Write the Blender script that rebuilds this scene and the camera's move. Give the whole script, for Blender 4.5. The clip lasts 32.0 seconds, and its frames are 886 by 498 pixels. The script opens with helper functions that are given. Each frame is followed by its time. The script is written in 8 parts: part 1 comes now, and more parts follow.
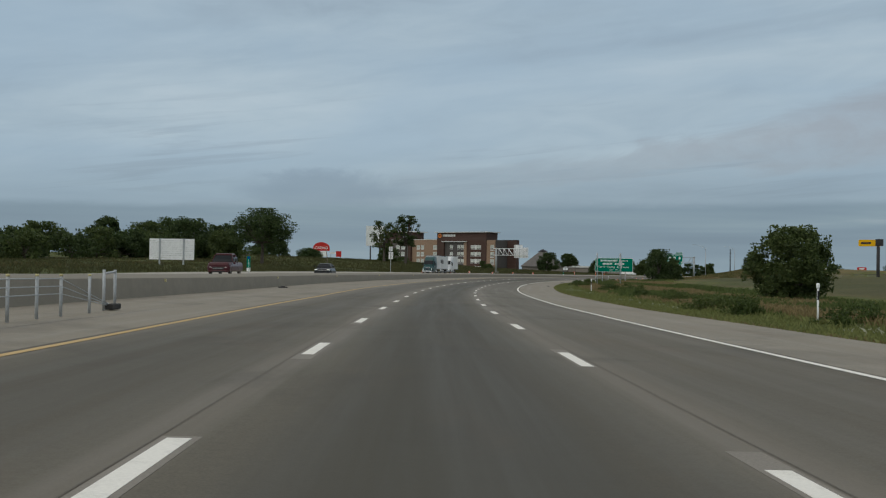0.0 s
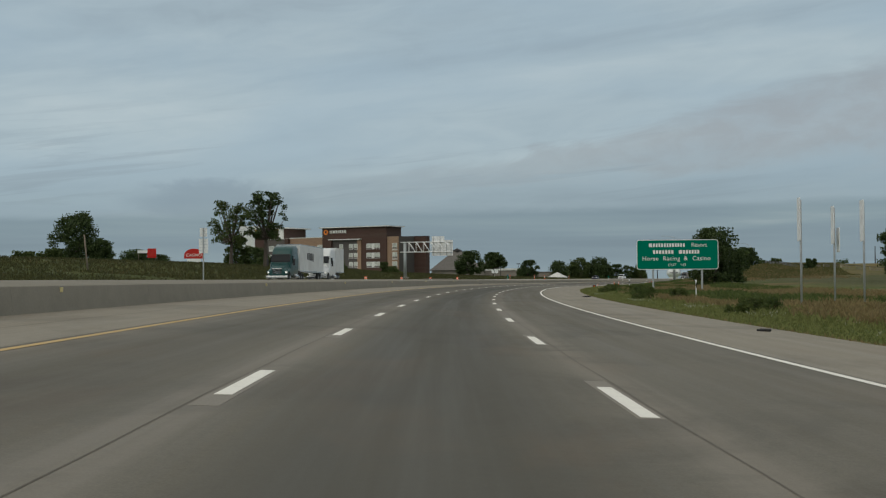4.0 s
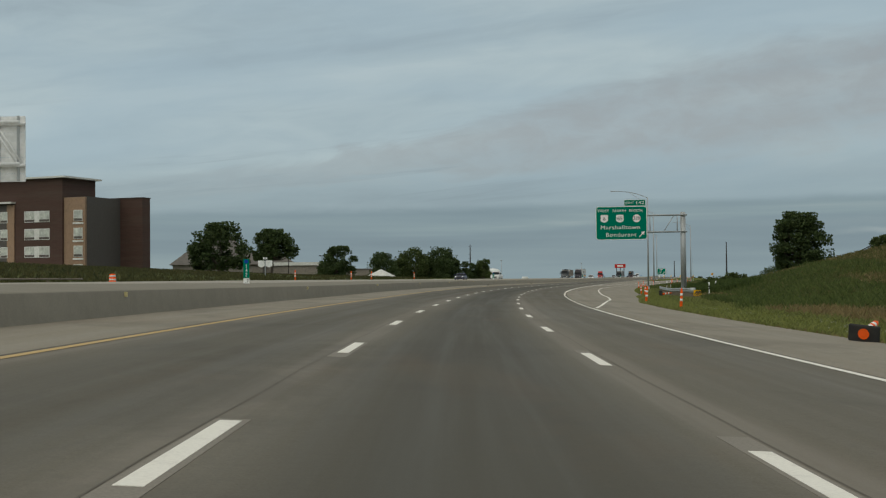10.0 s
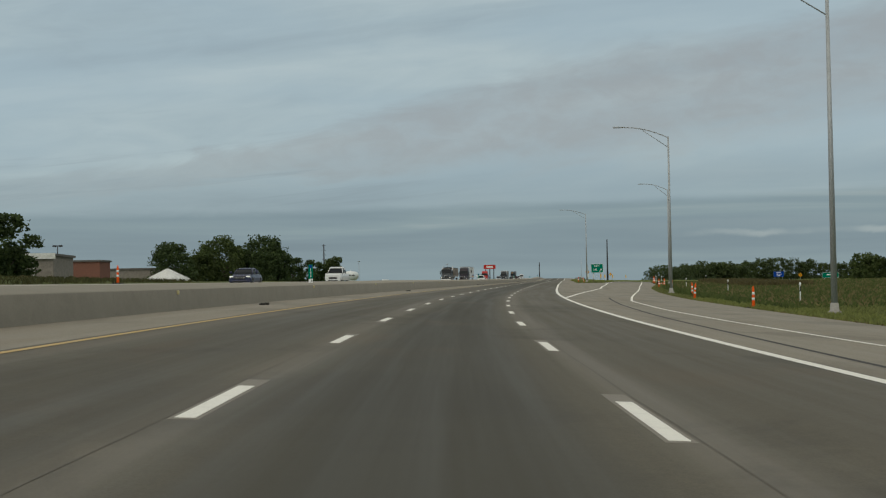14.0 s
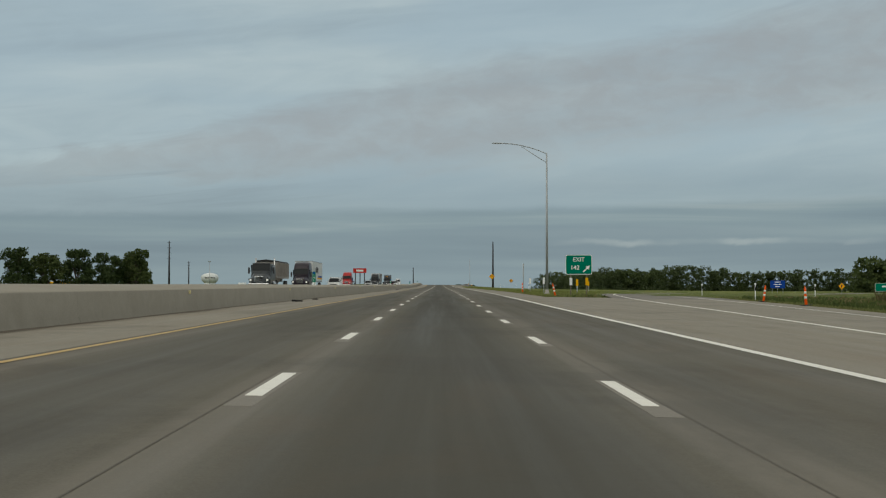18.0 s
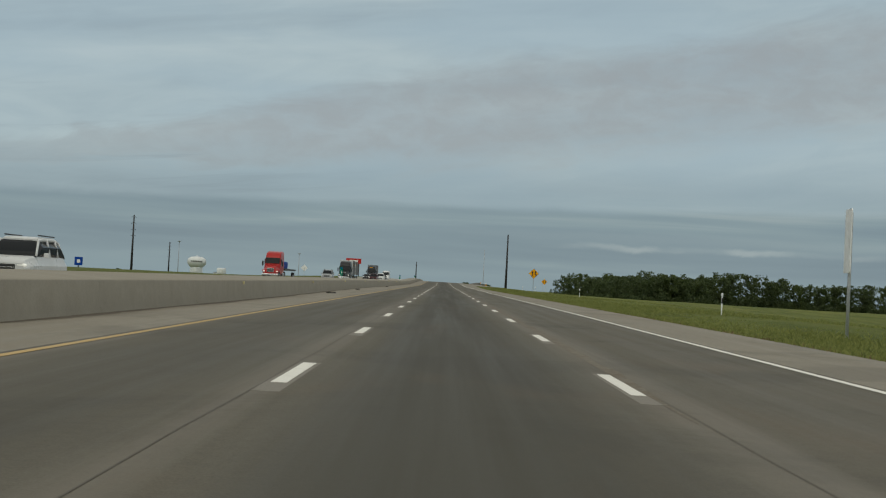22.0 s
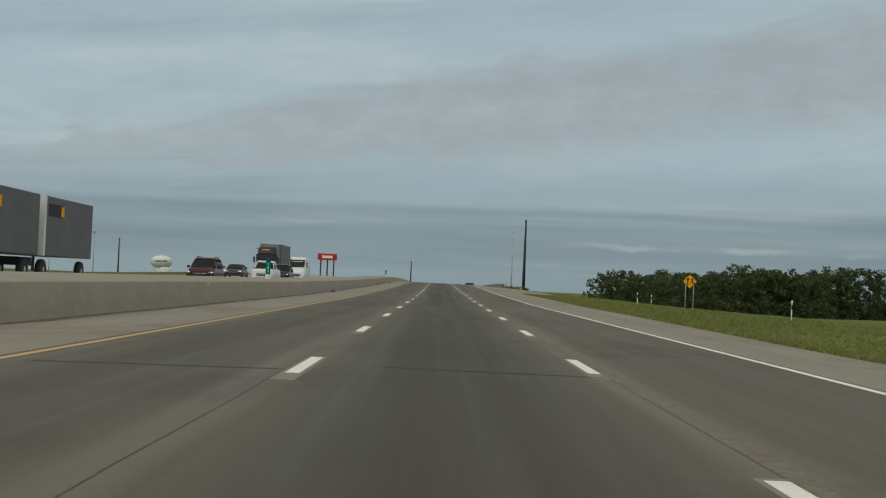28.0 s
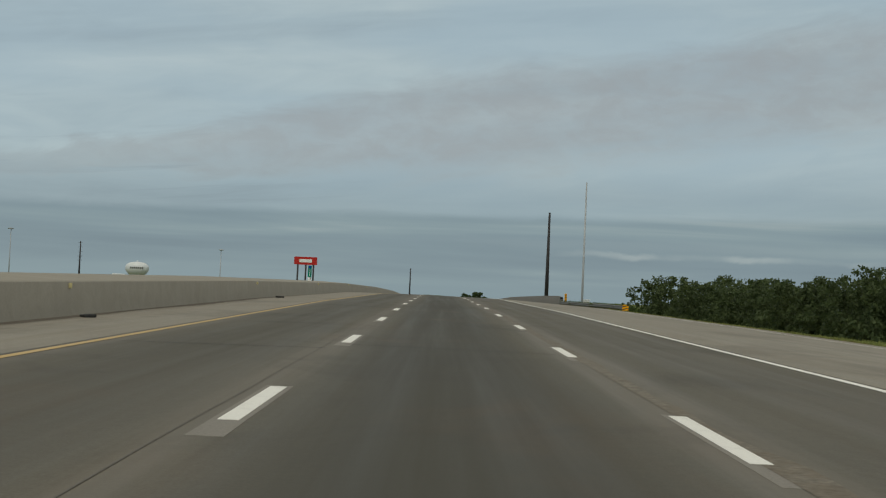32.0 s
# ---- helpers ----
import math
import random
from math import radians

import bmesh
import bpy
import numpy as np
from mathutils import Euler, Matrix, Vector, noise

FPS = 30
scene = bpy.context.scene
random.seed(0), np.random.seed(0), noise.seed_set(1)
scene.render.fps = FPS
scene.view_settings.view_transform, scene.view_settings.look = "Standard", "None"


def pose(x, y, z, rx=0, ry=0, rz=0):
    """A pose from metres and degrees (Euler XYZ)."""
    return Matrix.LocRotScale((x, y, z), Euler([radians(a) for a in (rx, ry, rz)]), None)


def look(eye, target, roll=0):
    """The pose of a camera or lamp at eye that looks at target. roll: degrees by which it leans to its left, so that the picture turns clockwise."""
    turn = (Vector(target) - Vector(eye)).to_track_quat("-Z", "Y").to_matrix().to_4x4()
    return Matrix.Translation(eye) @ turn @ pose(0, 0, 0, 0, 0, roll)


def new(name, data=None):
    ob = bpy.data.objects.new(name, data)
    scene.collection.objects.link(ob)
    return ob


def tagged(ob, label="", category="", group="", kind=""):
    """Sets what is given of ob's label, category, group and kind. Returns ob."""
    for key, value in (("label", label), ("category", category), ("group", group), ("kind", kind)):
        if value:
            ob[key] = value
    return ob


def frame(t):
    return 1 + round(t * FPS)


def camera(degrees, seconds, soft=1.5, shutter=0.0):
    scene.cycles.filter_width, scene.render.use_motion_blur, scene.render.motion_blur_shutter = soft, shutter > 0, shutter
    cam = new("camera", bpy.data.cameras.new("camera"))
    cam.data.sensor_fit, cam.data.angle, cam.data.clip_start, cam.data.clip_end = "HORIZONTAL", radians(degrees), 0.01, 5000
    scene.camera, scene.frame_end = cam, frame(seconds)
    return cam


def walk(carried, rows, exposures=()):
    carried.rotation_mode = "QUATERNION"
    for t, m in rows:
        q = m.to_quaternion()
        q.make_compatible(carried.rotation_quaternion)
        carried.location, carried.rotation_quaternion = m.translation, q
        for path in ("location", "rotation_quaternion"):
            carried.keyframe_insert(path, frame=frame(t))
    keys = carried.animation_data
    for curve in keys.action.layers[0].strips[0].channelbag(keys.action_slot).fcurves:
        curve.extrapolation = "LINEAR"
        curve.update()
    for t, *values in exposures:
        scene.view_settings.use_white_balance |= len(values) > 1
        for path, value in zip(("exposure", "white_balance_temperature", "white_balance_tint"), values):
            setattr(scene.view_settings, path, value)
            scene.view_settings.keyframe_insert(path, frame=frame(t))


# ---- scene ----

# ---------------------------------------------------------------- camera
cam = camera(37.2, 32.0, soft=1.2)
ROWS = [
    (0.0, -0.250, -0.118, 0.888, 24.267, 1.184, -0.853),
    (0.5, -7.415, 15.727, 0.875, 24.307, 1.309, -0.917),
    (1.0, -14.547, 31.634, 0.862, 24.351, 1.315, -0.483),
    (1.5, -21.797, 47.530, 0.848, 24.143, 1.411, -0.152),
    (2.0, -28.965, 63.503, 0.863, 23.701, 1.436, 0.276),
    (2.5, -35.926, 79.601, 0.902, 22.972, 1.568, 0.440),
    (3.0, -42.688, 95.813, 0.940, 22.086, 1.551, 0.406),
    (3.5, -49.153, 112.170, 0.983, 20.859, 1.523, 0.259),
    (4.0, -55.329, 128.662, 1.050, 19.736, 1.516, 0.396),
    (4.5, -61.155, 145.299, 1.110, 18.640, 1.466, 0.470),
    (6.5, -82.66, 212.577, 1.336, 16.90, 1.493, 1.011),
    (7.0, -87.830, 229.492, 1.402, 16.602, 1.473, 0.820),
    (7.5, -92.936, 246.444, 1.470, 15.699, 1.470, 0.574),
    (8.0, -97.708, 263.507, 1.534, 14.960, 1.440, 0.599),
    (8.5, -102.234, 280.651, 1.593, 14.219, 1.470, 0.654),
    (9.0, -106.507, 297.876, 1.641, 13.412, 1.529, 0.635),
    (9.5, -110.443, 315.195, 1.680, 12.432, 1.496, 0.568),
    (10.0, -114.180, 332.572, 1.721, 11.400, 1.472, 0.520),
    (10.5, -117.596, 350.032, 1.747, 10.503, 1.476, 0.656),
    (11.0, -120.776, 367.551, 1.762, 9.635, 1.444, 0.463),
    (11.5, -123.601, 385.147, 1.776, 8.780, 1.491, 0.533),
    (12.0, -126.199, 402.795, 1.797, 7.792, 1.481, 0.587),
    (12.5, -128.616, 420.485, 1.840, 7.052, 1.467, 0.815),
    (13.0, -130.799, 438.221, 1.883, 6.424, 1.440, 0.750),
    (13.5, -132.758, 456.004, 1.929, 5.901, 1.486, 1.021),
    (14.0, -134.485, 473.832, 1.968, 5.293, 1.533, 0.976),
    (14.5, -136.052, 491.696, 2.005, 4.455, 1.513, 0.719),
    (16.5, -140.10, 563.545, 2.214, 1.581, 1.522, 0.983),
    (17.0, -140.473, 581.590, 2.283, 0.829, 1.706, 0.697),
    (17.5, -140.789, 599.664, 2.365, 0.165, 1.697, 0.305),
    (18.0, -140.964, 617.765, 2.447, -0.280, 1.724, 0.008),
    (18.5, -140.903, 635.888, 2.528, -0.322, 1.737, -0.420),
    (19.0, -140.893, 654.034, 2.619, -0.338, 1.749, -0.626),
    (19.5, -140.749, 672.200, 2.709, -0.196, 1.668, -1.238),
    (20.0, -140.730, 690.387, 2.801, -0.121, 1.661, -1.535),
    (20.5, -140.744, 708.591, 2.883, -0.066, 1.734, -1.987),
    (21.0, -140.781, 726.810, 2.958, -0.034, 1.629, -2.276),
    (21.5, -140.811, 745.041, 3.034, -0.002, 1.549, -2.812),
    (22.0, -140.863, 763.282, 3.106, -0.125, 1.579, -2.918),
    (22.5, -140.809, 781.529, 3.170, -0.247, 1.599, -2.896),
    (23.0, -140.801, 799.777, 3.233, -0.302, 1.565, -2.648),
    (23.5, -140.713, 818.022, 3.297, -0.311, 1.538, -2.849),
    (24.0, -140.674, 836.258, 3.352, -0.293, 1.546, -2.685),
    (24.5, -140.626, 854.480, 3.407, -0.281, 1.547, -2.719),
    (25.0, -140.604, 872.682, 3.462, -0.234, 1.537, -2.708),
    (25.5, -140.581, 890.856, 3.514, -0.237, 1.500, -2.665),
    (27.5, -140.463, 963.112, 3.716, -0.209, 1.523, -2.709),
    (28.0, -140.381, 981.020, 3.766, -0.235, 1.605, -2.514),
    (28.5, -140.413, 998.843, 3.816, -0.249, 1.576, -2.778),
    (29.0, -140.332, 1016.571, 3.871, -0.247, 1.602, -2.708),
    (29.5, -140.327, 1034.189, 3.927, -0.229, 1.717, -2.807),
    (30.0, -140.315, 1051.684, 3.982, -0.249, 1.704, -2.666),
    (30.5, -140.343, 1069.043, 4.074, -0.234, 1.724, -2.656),
    (31.0, -140.213, 1086.247, 4.190, -0.222, 1.763, -2.597),
    (31.5, -140.193, 1103.284, 4.304, -0.218, 1.919, -2.669),
    (32.0, -140.218, 1120.134, 4.422, -0.195, 1.971, -2.528),
]
EXPOSURES = [(0.0, 0.03, 6180, 7), (4.0, 0.03, 6450, 5), (9.0, 0.03, 6600, 3), (32.0, 0.03, 6600, 3)]
walk(cam, [(t, pose(x, y, z, 90 + pitch, roll, yaw)) for t, x, y, z, yaw, pitch, roll in ROWS], EXPOSURES)

# ---------------------------------------------------------------- the line of the road
# stations every 60 m from s = -60: curvature (1/km), fall of the cross slope to the right (%), level (m)
CURVE = [-0.222, -0.222, -0.508, -0.894, -0.638, -0.753, -0.785, -0.798, -0.681, -0.745, -0.788, -0.571, -0.122, 0.016, -0.005, 0.002, -0.0, 0.002, 0.01, 0.008, 0.01, 0.006, -0.001, -0.001, -0.0, -0.0, -0.0, -0.0]
BANK = [-0.46, 1.06, 2.57, 3.92, 4.31, 4.39, 4.33, 4.43, 4.57, 4.69, 4.24, 3.39, 2.3, 1.16, 0.32, 0.03, 0.38, 0.55, 0.45, 0.52, 0.3, 0.94, 1.1, 1.08, 1.04, 1.01, 1.0, 0.99]
LEVEL = [-0.16, -0.2, -0.25, -0.12, 0.12, 0.33, 0.51, 0.65, 0.69, 0.85, 0.97, 1.17, 1.45, 1.75, 2.0, 2.21, 2.39, 2.56, 2.72, 2.91, 3.31, 3.89, 4.25, 4.22, 3.9, 3.3, 2.3, 1.1]
STATIONS = np.arange(-60, 1561, 60.0)
FINE = np.arange(-60, 1561, 4.0)
_turn = np.cumsum(np.interp(FINE, STATIONS, CURVE) * 1e-3) * 4
HEADING = _turn - _turn[-60]
_px, _py = np.cumsum(-np.sin(HEADING)) * 4, np.cumsum(np.cos(HEADING)) * 4
ROAD_X, ROAD_Y = _px - _px[15], _py - _py[15]
ROAD_Z = np.interp(FINE, STATIONS, LEVEL)
ROAD_B = np.interp(FINE, STATIONS, BANK) * 0.01


def heading(s):
    return float(np.interp(s, FINE, HEADING))


def on_line(s):
    """Plan of the road's middle at station s (arrays welcome), carried on straight beyond both ends."""
    s = np.asarray(s, float)
    c = np.clip(s, FINE[0], FINE[-1])
    h = np.interp(c, FINE, HEADING)
    return np.interp(c, FINE, ROAD_X) - (s - c) * np.sin(h), np.interp(c, FINE, ROAD_Y) + (s - c) * np.cos(h), h


def level(s):
    return np.interp(s, FINE, ROAD_Z)


def bank(s):
    return np.interp(s, FINE, ROAD_B)


def opp_bank(s):
    return np.maximum(bank(s) + 0.002, 0.036)


def plane_z(s, X):
    return level(s) - bank(s) * X


def surface_z(s, X):
    """Level of our carriageway at station s and offset X (right is positive); the left lane falls away on the straight."""
    X = np.asarray(X, float)
    crown = np.interp(s, [540, 680], [0.0, 0.014])
    taper = np.interp(s, [1115, 1150], [0.0, 0.045])
    return plane_z(s, X) - crown * np.clip(-1.9 - X, 0, 8) - taper * np.clip(X - 7.5, 0, 8)


def plan(s, X):
    x, y, h = on_line(s)
    return x + X * np.cos(h), y + X * np.sin(h)


def at(s, X, z=None, turn=0.0):
    """A pose on the verge or road at (s, X), turned with the road; z: absolute level, by default the ground."""
    x, y = plan(s, X)
    z = ground_z(s, X) if z is None else z
    return pose(float(x), float(y), float(z), 0, 0, math.degrees(heading(s)) + turn)

# ---------------------------------------------------------------- light: an overcast morning
world = bpy.data.worlds.new("overcast_sky")
scene.world = world
world.use_nodes = True
wn, wl = world.node_tree.nodes, world.node_tree.links
wn.clear()


def wnode(kind, **kw):
    n = wn.new(kind)
    for k, v in kw.items():
        n.inputs[k].default_value = v
    return n


def wmath(op, a, b=None, clamp=False):
    n = wn.new("ShaderNodeMath")
    n.operation, n.use_clamp = op, clamp
    for i, v in enumerate((a, b)):
        if v is None:
            continue
        if isinstance(v, (int, float)):
            n.inputs[i].default_value = v
        else:
            wl.new(v, n.inputs[i])
    return n.outputs[0]


def wramp(fac, stops):
    n = wn.new("ShaderNodeValToRGB")
    while len(n.color_ramp.elements) < len(stops):
        n.color_ramp.elements.new(0.5)
    for e, (p, c) in zip(n.color_ramp.elements, stops):
        e.position, e.color = p, (*c, 1)
    wl.new(fac, n.inputs[0])
    return n.outputs[0]


def wmix(fac, a, b, blend="MIX"):
    n = wn.new("ShaderNodeMix")
    n.data_type, n.blend_type = "RGBA", blend
    for sock, v in ((n.inputs[0], fac), (n.inputs[6], a), (n.inputs[7], b)):
        if isinstance(v, (int, float)):
            sock.default_value = v
        elif isinstance(v, tuple):
            sock.default_value = (*v, 1)
        else:
            wl.new(v, sock)
    return n.outputs[2]


coord = wn.new("ShaderNodeTexCoord")
split = wn.new("ShaderNodeSeparateXYZ")
wl.new(coord.outputs["Generated"], split.inputs[0])
up = wmath("MAXIMUM", split.outputs[2], 0.0)
deck = wmath("ADD", up, 0.055)
u, v = wmath("DIVIDE", split.outputs[0], deck), wmath("DIVIDE", split.outputs[1], deck)
flat = wn.new("ShaderNodeCombineXYZ")
wl.new(u, flat.inputs[0]), wl.new(v, flat.inputs[1])


def cloud_noise(turn, sx, sy, scale, detail, rough, shift, warp=0.0):
    m = wn.new("ShaderNodeMapping")
    m.inputs["Rotation"].default_value, m.inputs["Scale"].default_value = (0, 0, radians(turn)), (sx, sy, 1)
    m.inputs["Location"].default_value = (shift, shift * 0.37, 0)
    wl.new(flat.outputs[0], m.inputs[0])
    n = wnode("ShaderNodeTexNoise", Scale=scale, Detail=detail, Roughness=rough, Distortion=warp)
    wl.new(m.outputs[0], n.inputs[0])
    return n.outputs[0]


streaks = cloud_noise(-30, 0.16, 0.6, 1.0, 5, 0.55, 3.1, 0.35)
billow = cloud_noise(15, 0.5, 0.5, 1.0, 7, 0.6, 7.7, 0.5)
high = wramp(wmath("ADD", wmath("MULTIPLY", streaks, 0.65), wmath("MULTIPLY", billow, 0.35)), [(0.34, (0.40, 0.385, 0.37)), (0.5, (0.49, 0.475, 0.455)), (0.68, (0.60, 0.585, 0.56))])

# the low sky is laid out in degrees of bearing and height
bearing = wmath("MULTIPLY", wmath("ARCTAN2", split.outputs[0], split.outputs[1]), 57.3)
height = wmath("MULTIPLY", wmath("ARCSINE", split.outputs[2]), 57.3)
across = wmath("SUBTRACT", height, wmath("MULTIPLY", bearing, 0.11))


def wisp(a, ka, b, kb, detail, rough, warp, seed):
    c = wn.new("ShaderNodeCombineXYZ")
    wl.new(wmath("MULTIPLY", a, ka), c.inputs[0]), wl.new(wmath("MULTIPLY", b, kb), c.inputs[1])
    c.inputs[2].default_value = seed
    n = wnode("ShaderNodeTexNoise", Scale=1.0, Detail=detail, Roughness=rough, Distortion=warp)
    wl.new(c.outputs[0], n.inputs[0])
    return n.outputs[0]


def wrange(x, a, b, c=0.0, d=1.0):
    n = wn.new("ShaderNodeMapRange")
    n.interpolation_type = "SMOOTHSTEP"
    for i, q in enumerate((a, b, c, d)):
        n.inputs[i + 1].default_value = q
    wl.new(x, n.inputs[0])
    return n.outputs[0]


broad = wisp(bearing, 0.045, across, 0.32, 5, 0.55, 0.5, 2.0)
fine = wisp(bearing, 0.22, across, 0.8, 5, 0.58, 0.6, 5.0)
cloth = wramp(wmath("ADD", wmath("MULTIPLY", broad, 0.74), wmath("MULTIPLY", fine, 0.26)), [(0.34, (0.305, 0.365, 0.42)), (0.46, (0.36, 0.432, 0.49)), (0.56, (0.41, 0.48, 0.53)), (0.7, (0.475, 0.535, 0.575))])
blueish = wrange(wisp(bearing, 0.05, height, 0.16, 4, 0.5, 0.3, 9.0), 0.4, 0.62)
cloth = wmix(wmath("MULTIPLY", blueish, 0.55), cloth, (0.34, 0.43, 0.515))
# a mauve-grey sheet of cloud that slants up and thickens towards the east
ragged = wmath("ADD", wmath("MULTIPLY", wmath("SUBTRACT", fine, 0.5), 2.2), wmath("MULTIPLY", wmath("SUBTRACT", broad, 0.5), 2.6))
slant = wmath("ADD", wmath("SUBTRACT", height, wmath("ADD", wmath("MULTIPLY", bearing, 0.14), 7.3)), ragged)
dapple = wisp(bearing, 0.5, height, 1.0, 5, 0.6, 0.3, 21.0)
depth = wmath("DIVIDE", wmath("ABSOLUTE", slant), wrange(bearing, -16.0, 3.0, 0.7, 2.4))
veil = wmath("MULTIPLY", wrange(depth, 1.25, 0.45), wmath("MULTIPLY", wrange(bearing, -26.0, -4.0, 0.35, 1.0), wrange(dapple, 0.28, 0.7, 0.55, 1.0)))
cloth = wmix(wmath("MULTIPLY", veil, 0.8), cloth, (0.318, 0.333, 0.362))
# long dark wisps and one heavier tuft low in the north-west
thread = wisp(bearing, 0.07, across, 1.5, 5, 0.6, 0.5, 31.0)
cloth = wmix(wmath("MULTIPLY", wmath("MULTIPLY", wrange(thread, 0.55, 0.7), wmath("MULTIPLY", wrange(height, 10.0, 4.0), wrange(bearing, 2.0, -10.0))), 0.5), cloth, (0.265, 0.312, 0.365))
tuft_x = wmath("MULTIPLY", wmath("ADD", bearing, 29.5), 0.26)
tuft_y = wmath("ADD", wmath("SUBTRACT", height, 3.6), wmath("MULTIPLY", wmath("SUBTRACT", wisp(bearing, 0.5, height, 0.9, 4, 0.6, 0.4, 37.0), 0.5), 1.6))
tuft = wmath("ADD", wmath("MULTIPLY", tuft_x, tuft_x), wmath("MULTIPLY", wmath("MULTIPLY", tuft_y, tuft_y), 1.1))
cloth = wmix(wmath("MULTIPLY", wrange(tuft, 1.5, 0.15), 0.75), cloth, (0.228, 0.282, 0.352))
# the slate band under it, crisp along its top, with thin pale streaks
lines = wisp(bearing, 0.055, height, 0.9, 4, 0.5, 0.4, 13.0)
low = wramp(lines, [(0.34, (0.182, 0.238, 0.292)), (0.5, (0.204, 0.265, 0.319)), (0.62, (0.232, 0.296, 0.343)), (0.74, (0.3, 0.355, 0.392))])
gleam_y = wmath("ADD", wmath("SUBTRACT", height, 2.0), wmath("MULTIPLY", wmath("SUBTRACT", wisp(bearing, 0.3, height, 0.6, 4, 0.6, 0.3, 43.0), 0.5), 0.7))
gleam = wmath("MULTIPLY", wrange(wmath("ABSOLUTE", gleam_y), 0.2, 0.03), wmath("MULTIPLY", wrange(bearing, 3.5, 9.5), wrange(bearing, 22.0, 12.5)))
gleam = wmath("MULTIPLY", gleam, wrange(wisp(bearing, 0.35, height, 0.4, 3, 0.5, 0.2, 47.0), 0.4, 0.6, 0.25, 1.0))
low = wmix(wmath("MULTIPLY", gleam, 0.5), low, (0.43, 0.47, 0.49))
tail = wmath("MULTIPLY", wrange(wmath("ABSOLUTE", wmath("SUBTRACT", gleam_y, 0.42)), 0.36, 0.05), wrange(bearing, -4.0, 7.0))
low = wmix(wmath("MULTIPLY", tail, 0.12), low, (0.34, 0.39, 0.425))
brim = wmath("ADD", wmath("ADD", height, wmath("MULTIPLY", bearing, -0.015)), wmath("MULTIPLY", wmath("SUBTRACT", wisp(bearing, 0.16, height, 0.6, 6, 0.62, 0.6, 17.0), 0.5), 0.5))
clouds = wmix(wmath("ADD", wmath("MULTIPLY", wrange(brim, 3.2, 3.65), 0.5), wmath("MULTIPLY", wrange(brim, 3.4, 6.4), 0.5)), low, cloth)
clouds = wmix(wrange(height, 0.0, 1.6, 0.5, 0.0), clouds, (0.27, 0.342, 0.385))
clouds = wmix(wrange(height, 16.0, 30.0), clouds, high)
overhead = wn.new("ShaderNodeMapRange")
overhead.inputs[1].default_value, overhead.inputs[2].default_value = 0.25, 0.8
overhead.inputs[3].default_value, overhead.inputs[4].default_value = 1.0, 1.15
wl.new(up, overhead.inputs[0])
sky = wn.new("ShaderNodeTexSky")
sky.sky_type, sky.sun_disc, sky.sun_elevation, sky.sun_rotation = "NISHITA", False, radians(38), radians(150)
clear = wmix(1.0, sky.outputs[0], (0.1, 0.1, 0.1), "MULTIPLY")
mixed = wmix(0.94, clear, clouds)
back = wnode("ShaderNodeBackground")
wl.new(mixed, back.inputs[0]), wl.new(overhead.outputs[0], back.inputs[1])
wout = wn.new("ShaderNodeOutputWorld")
wl.new(back.outputs[0], wout.inputs[0])

sun_data = bpy.data.lights.new("sun", "SUN")
sun_data.energy, sun_data.angle, sun_data.color = 0.85, radians(70), (1.0, 0.92, 0.8)
sun = new("sun", sun_data)
sun.matrix_world = look((0, 0, 300), (90, 260, 0))

# ---------------------------------------------------------------- materials


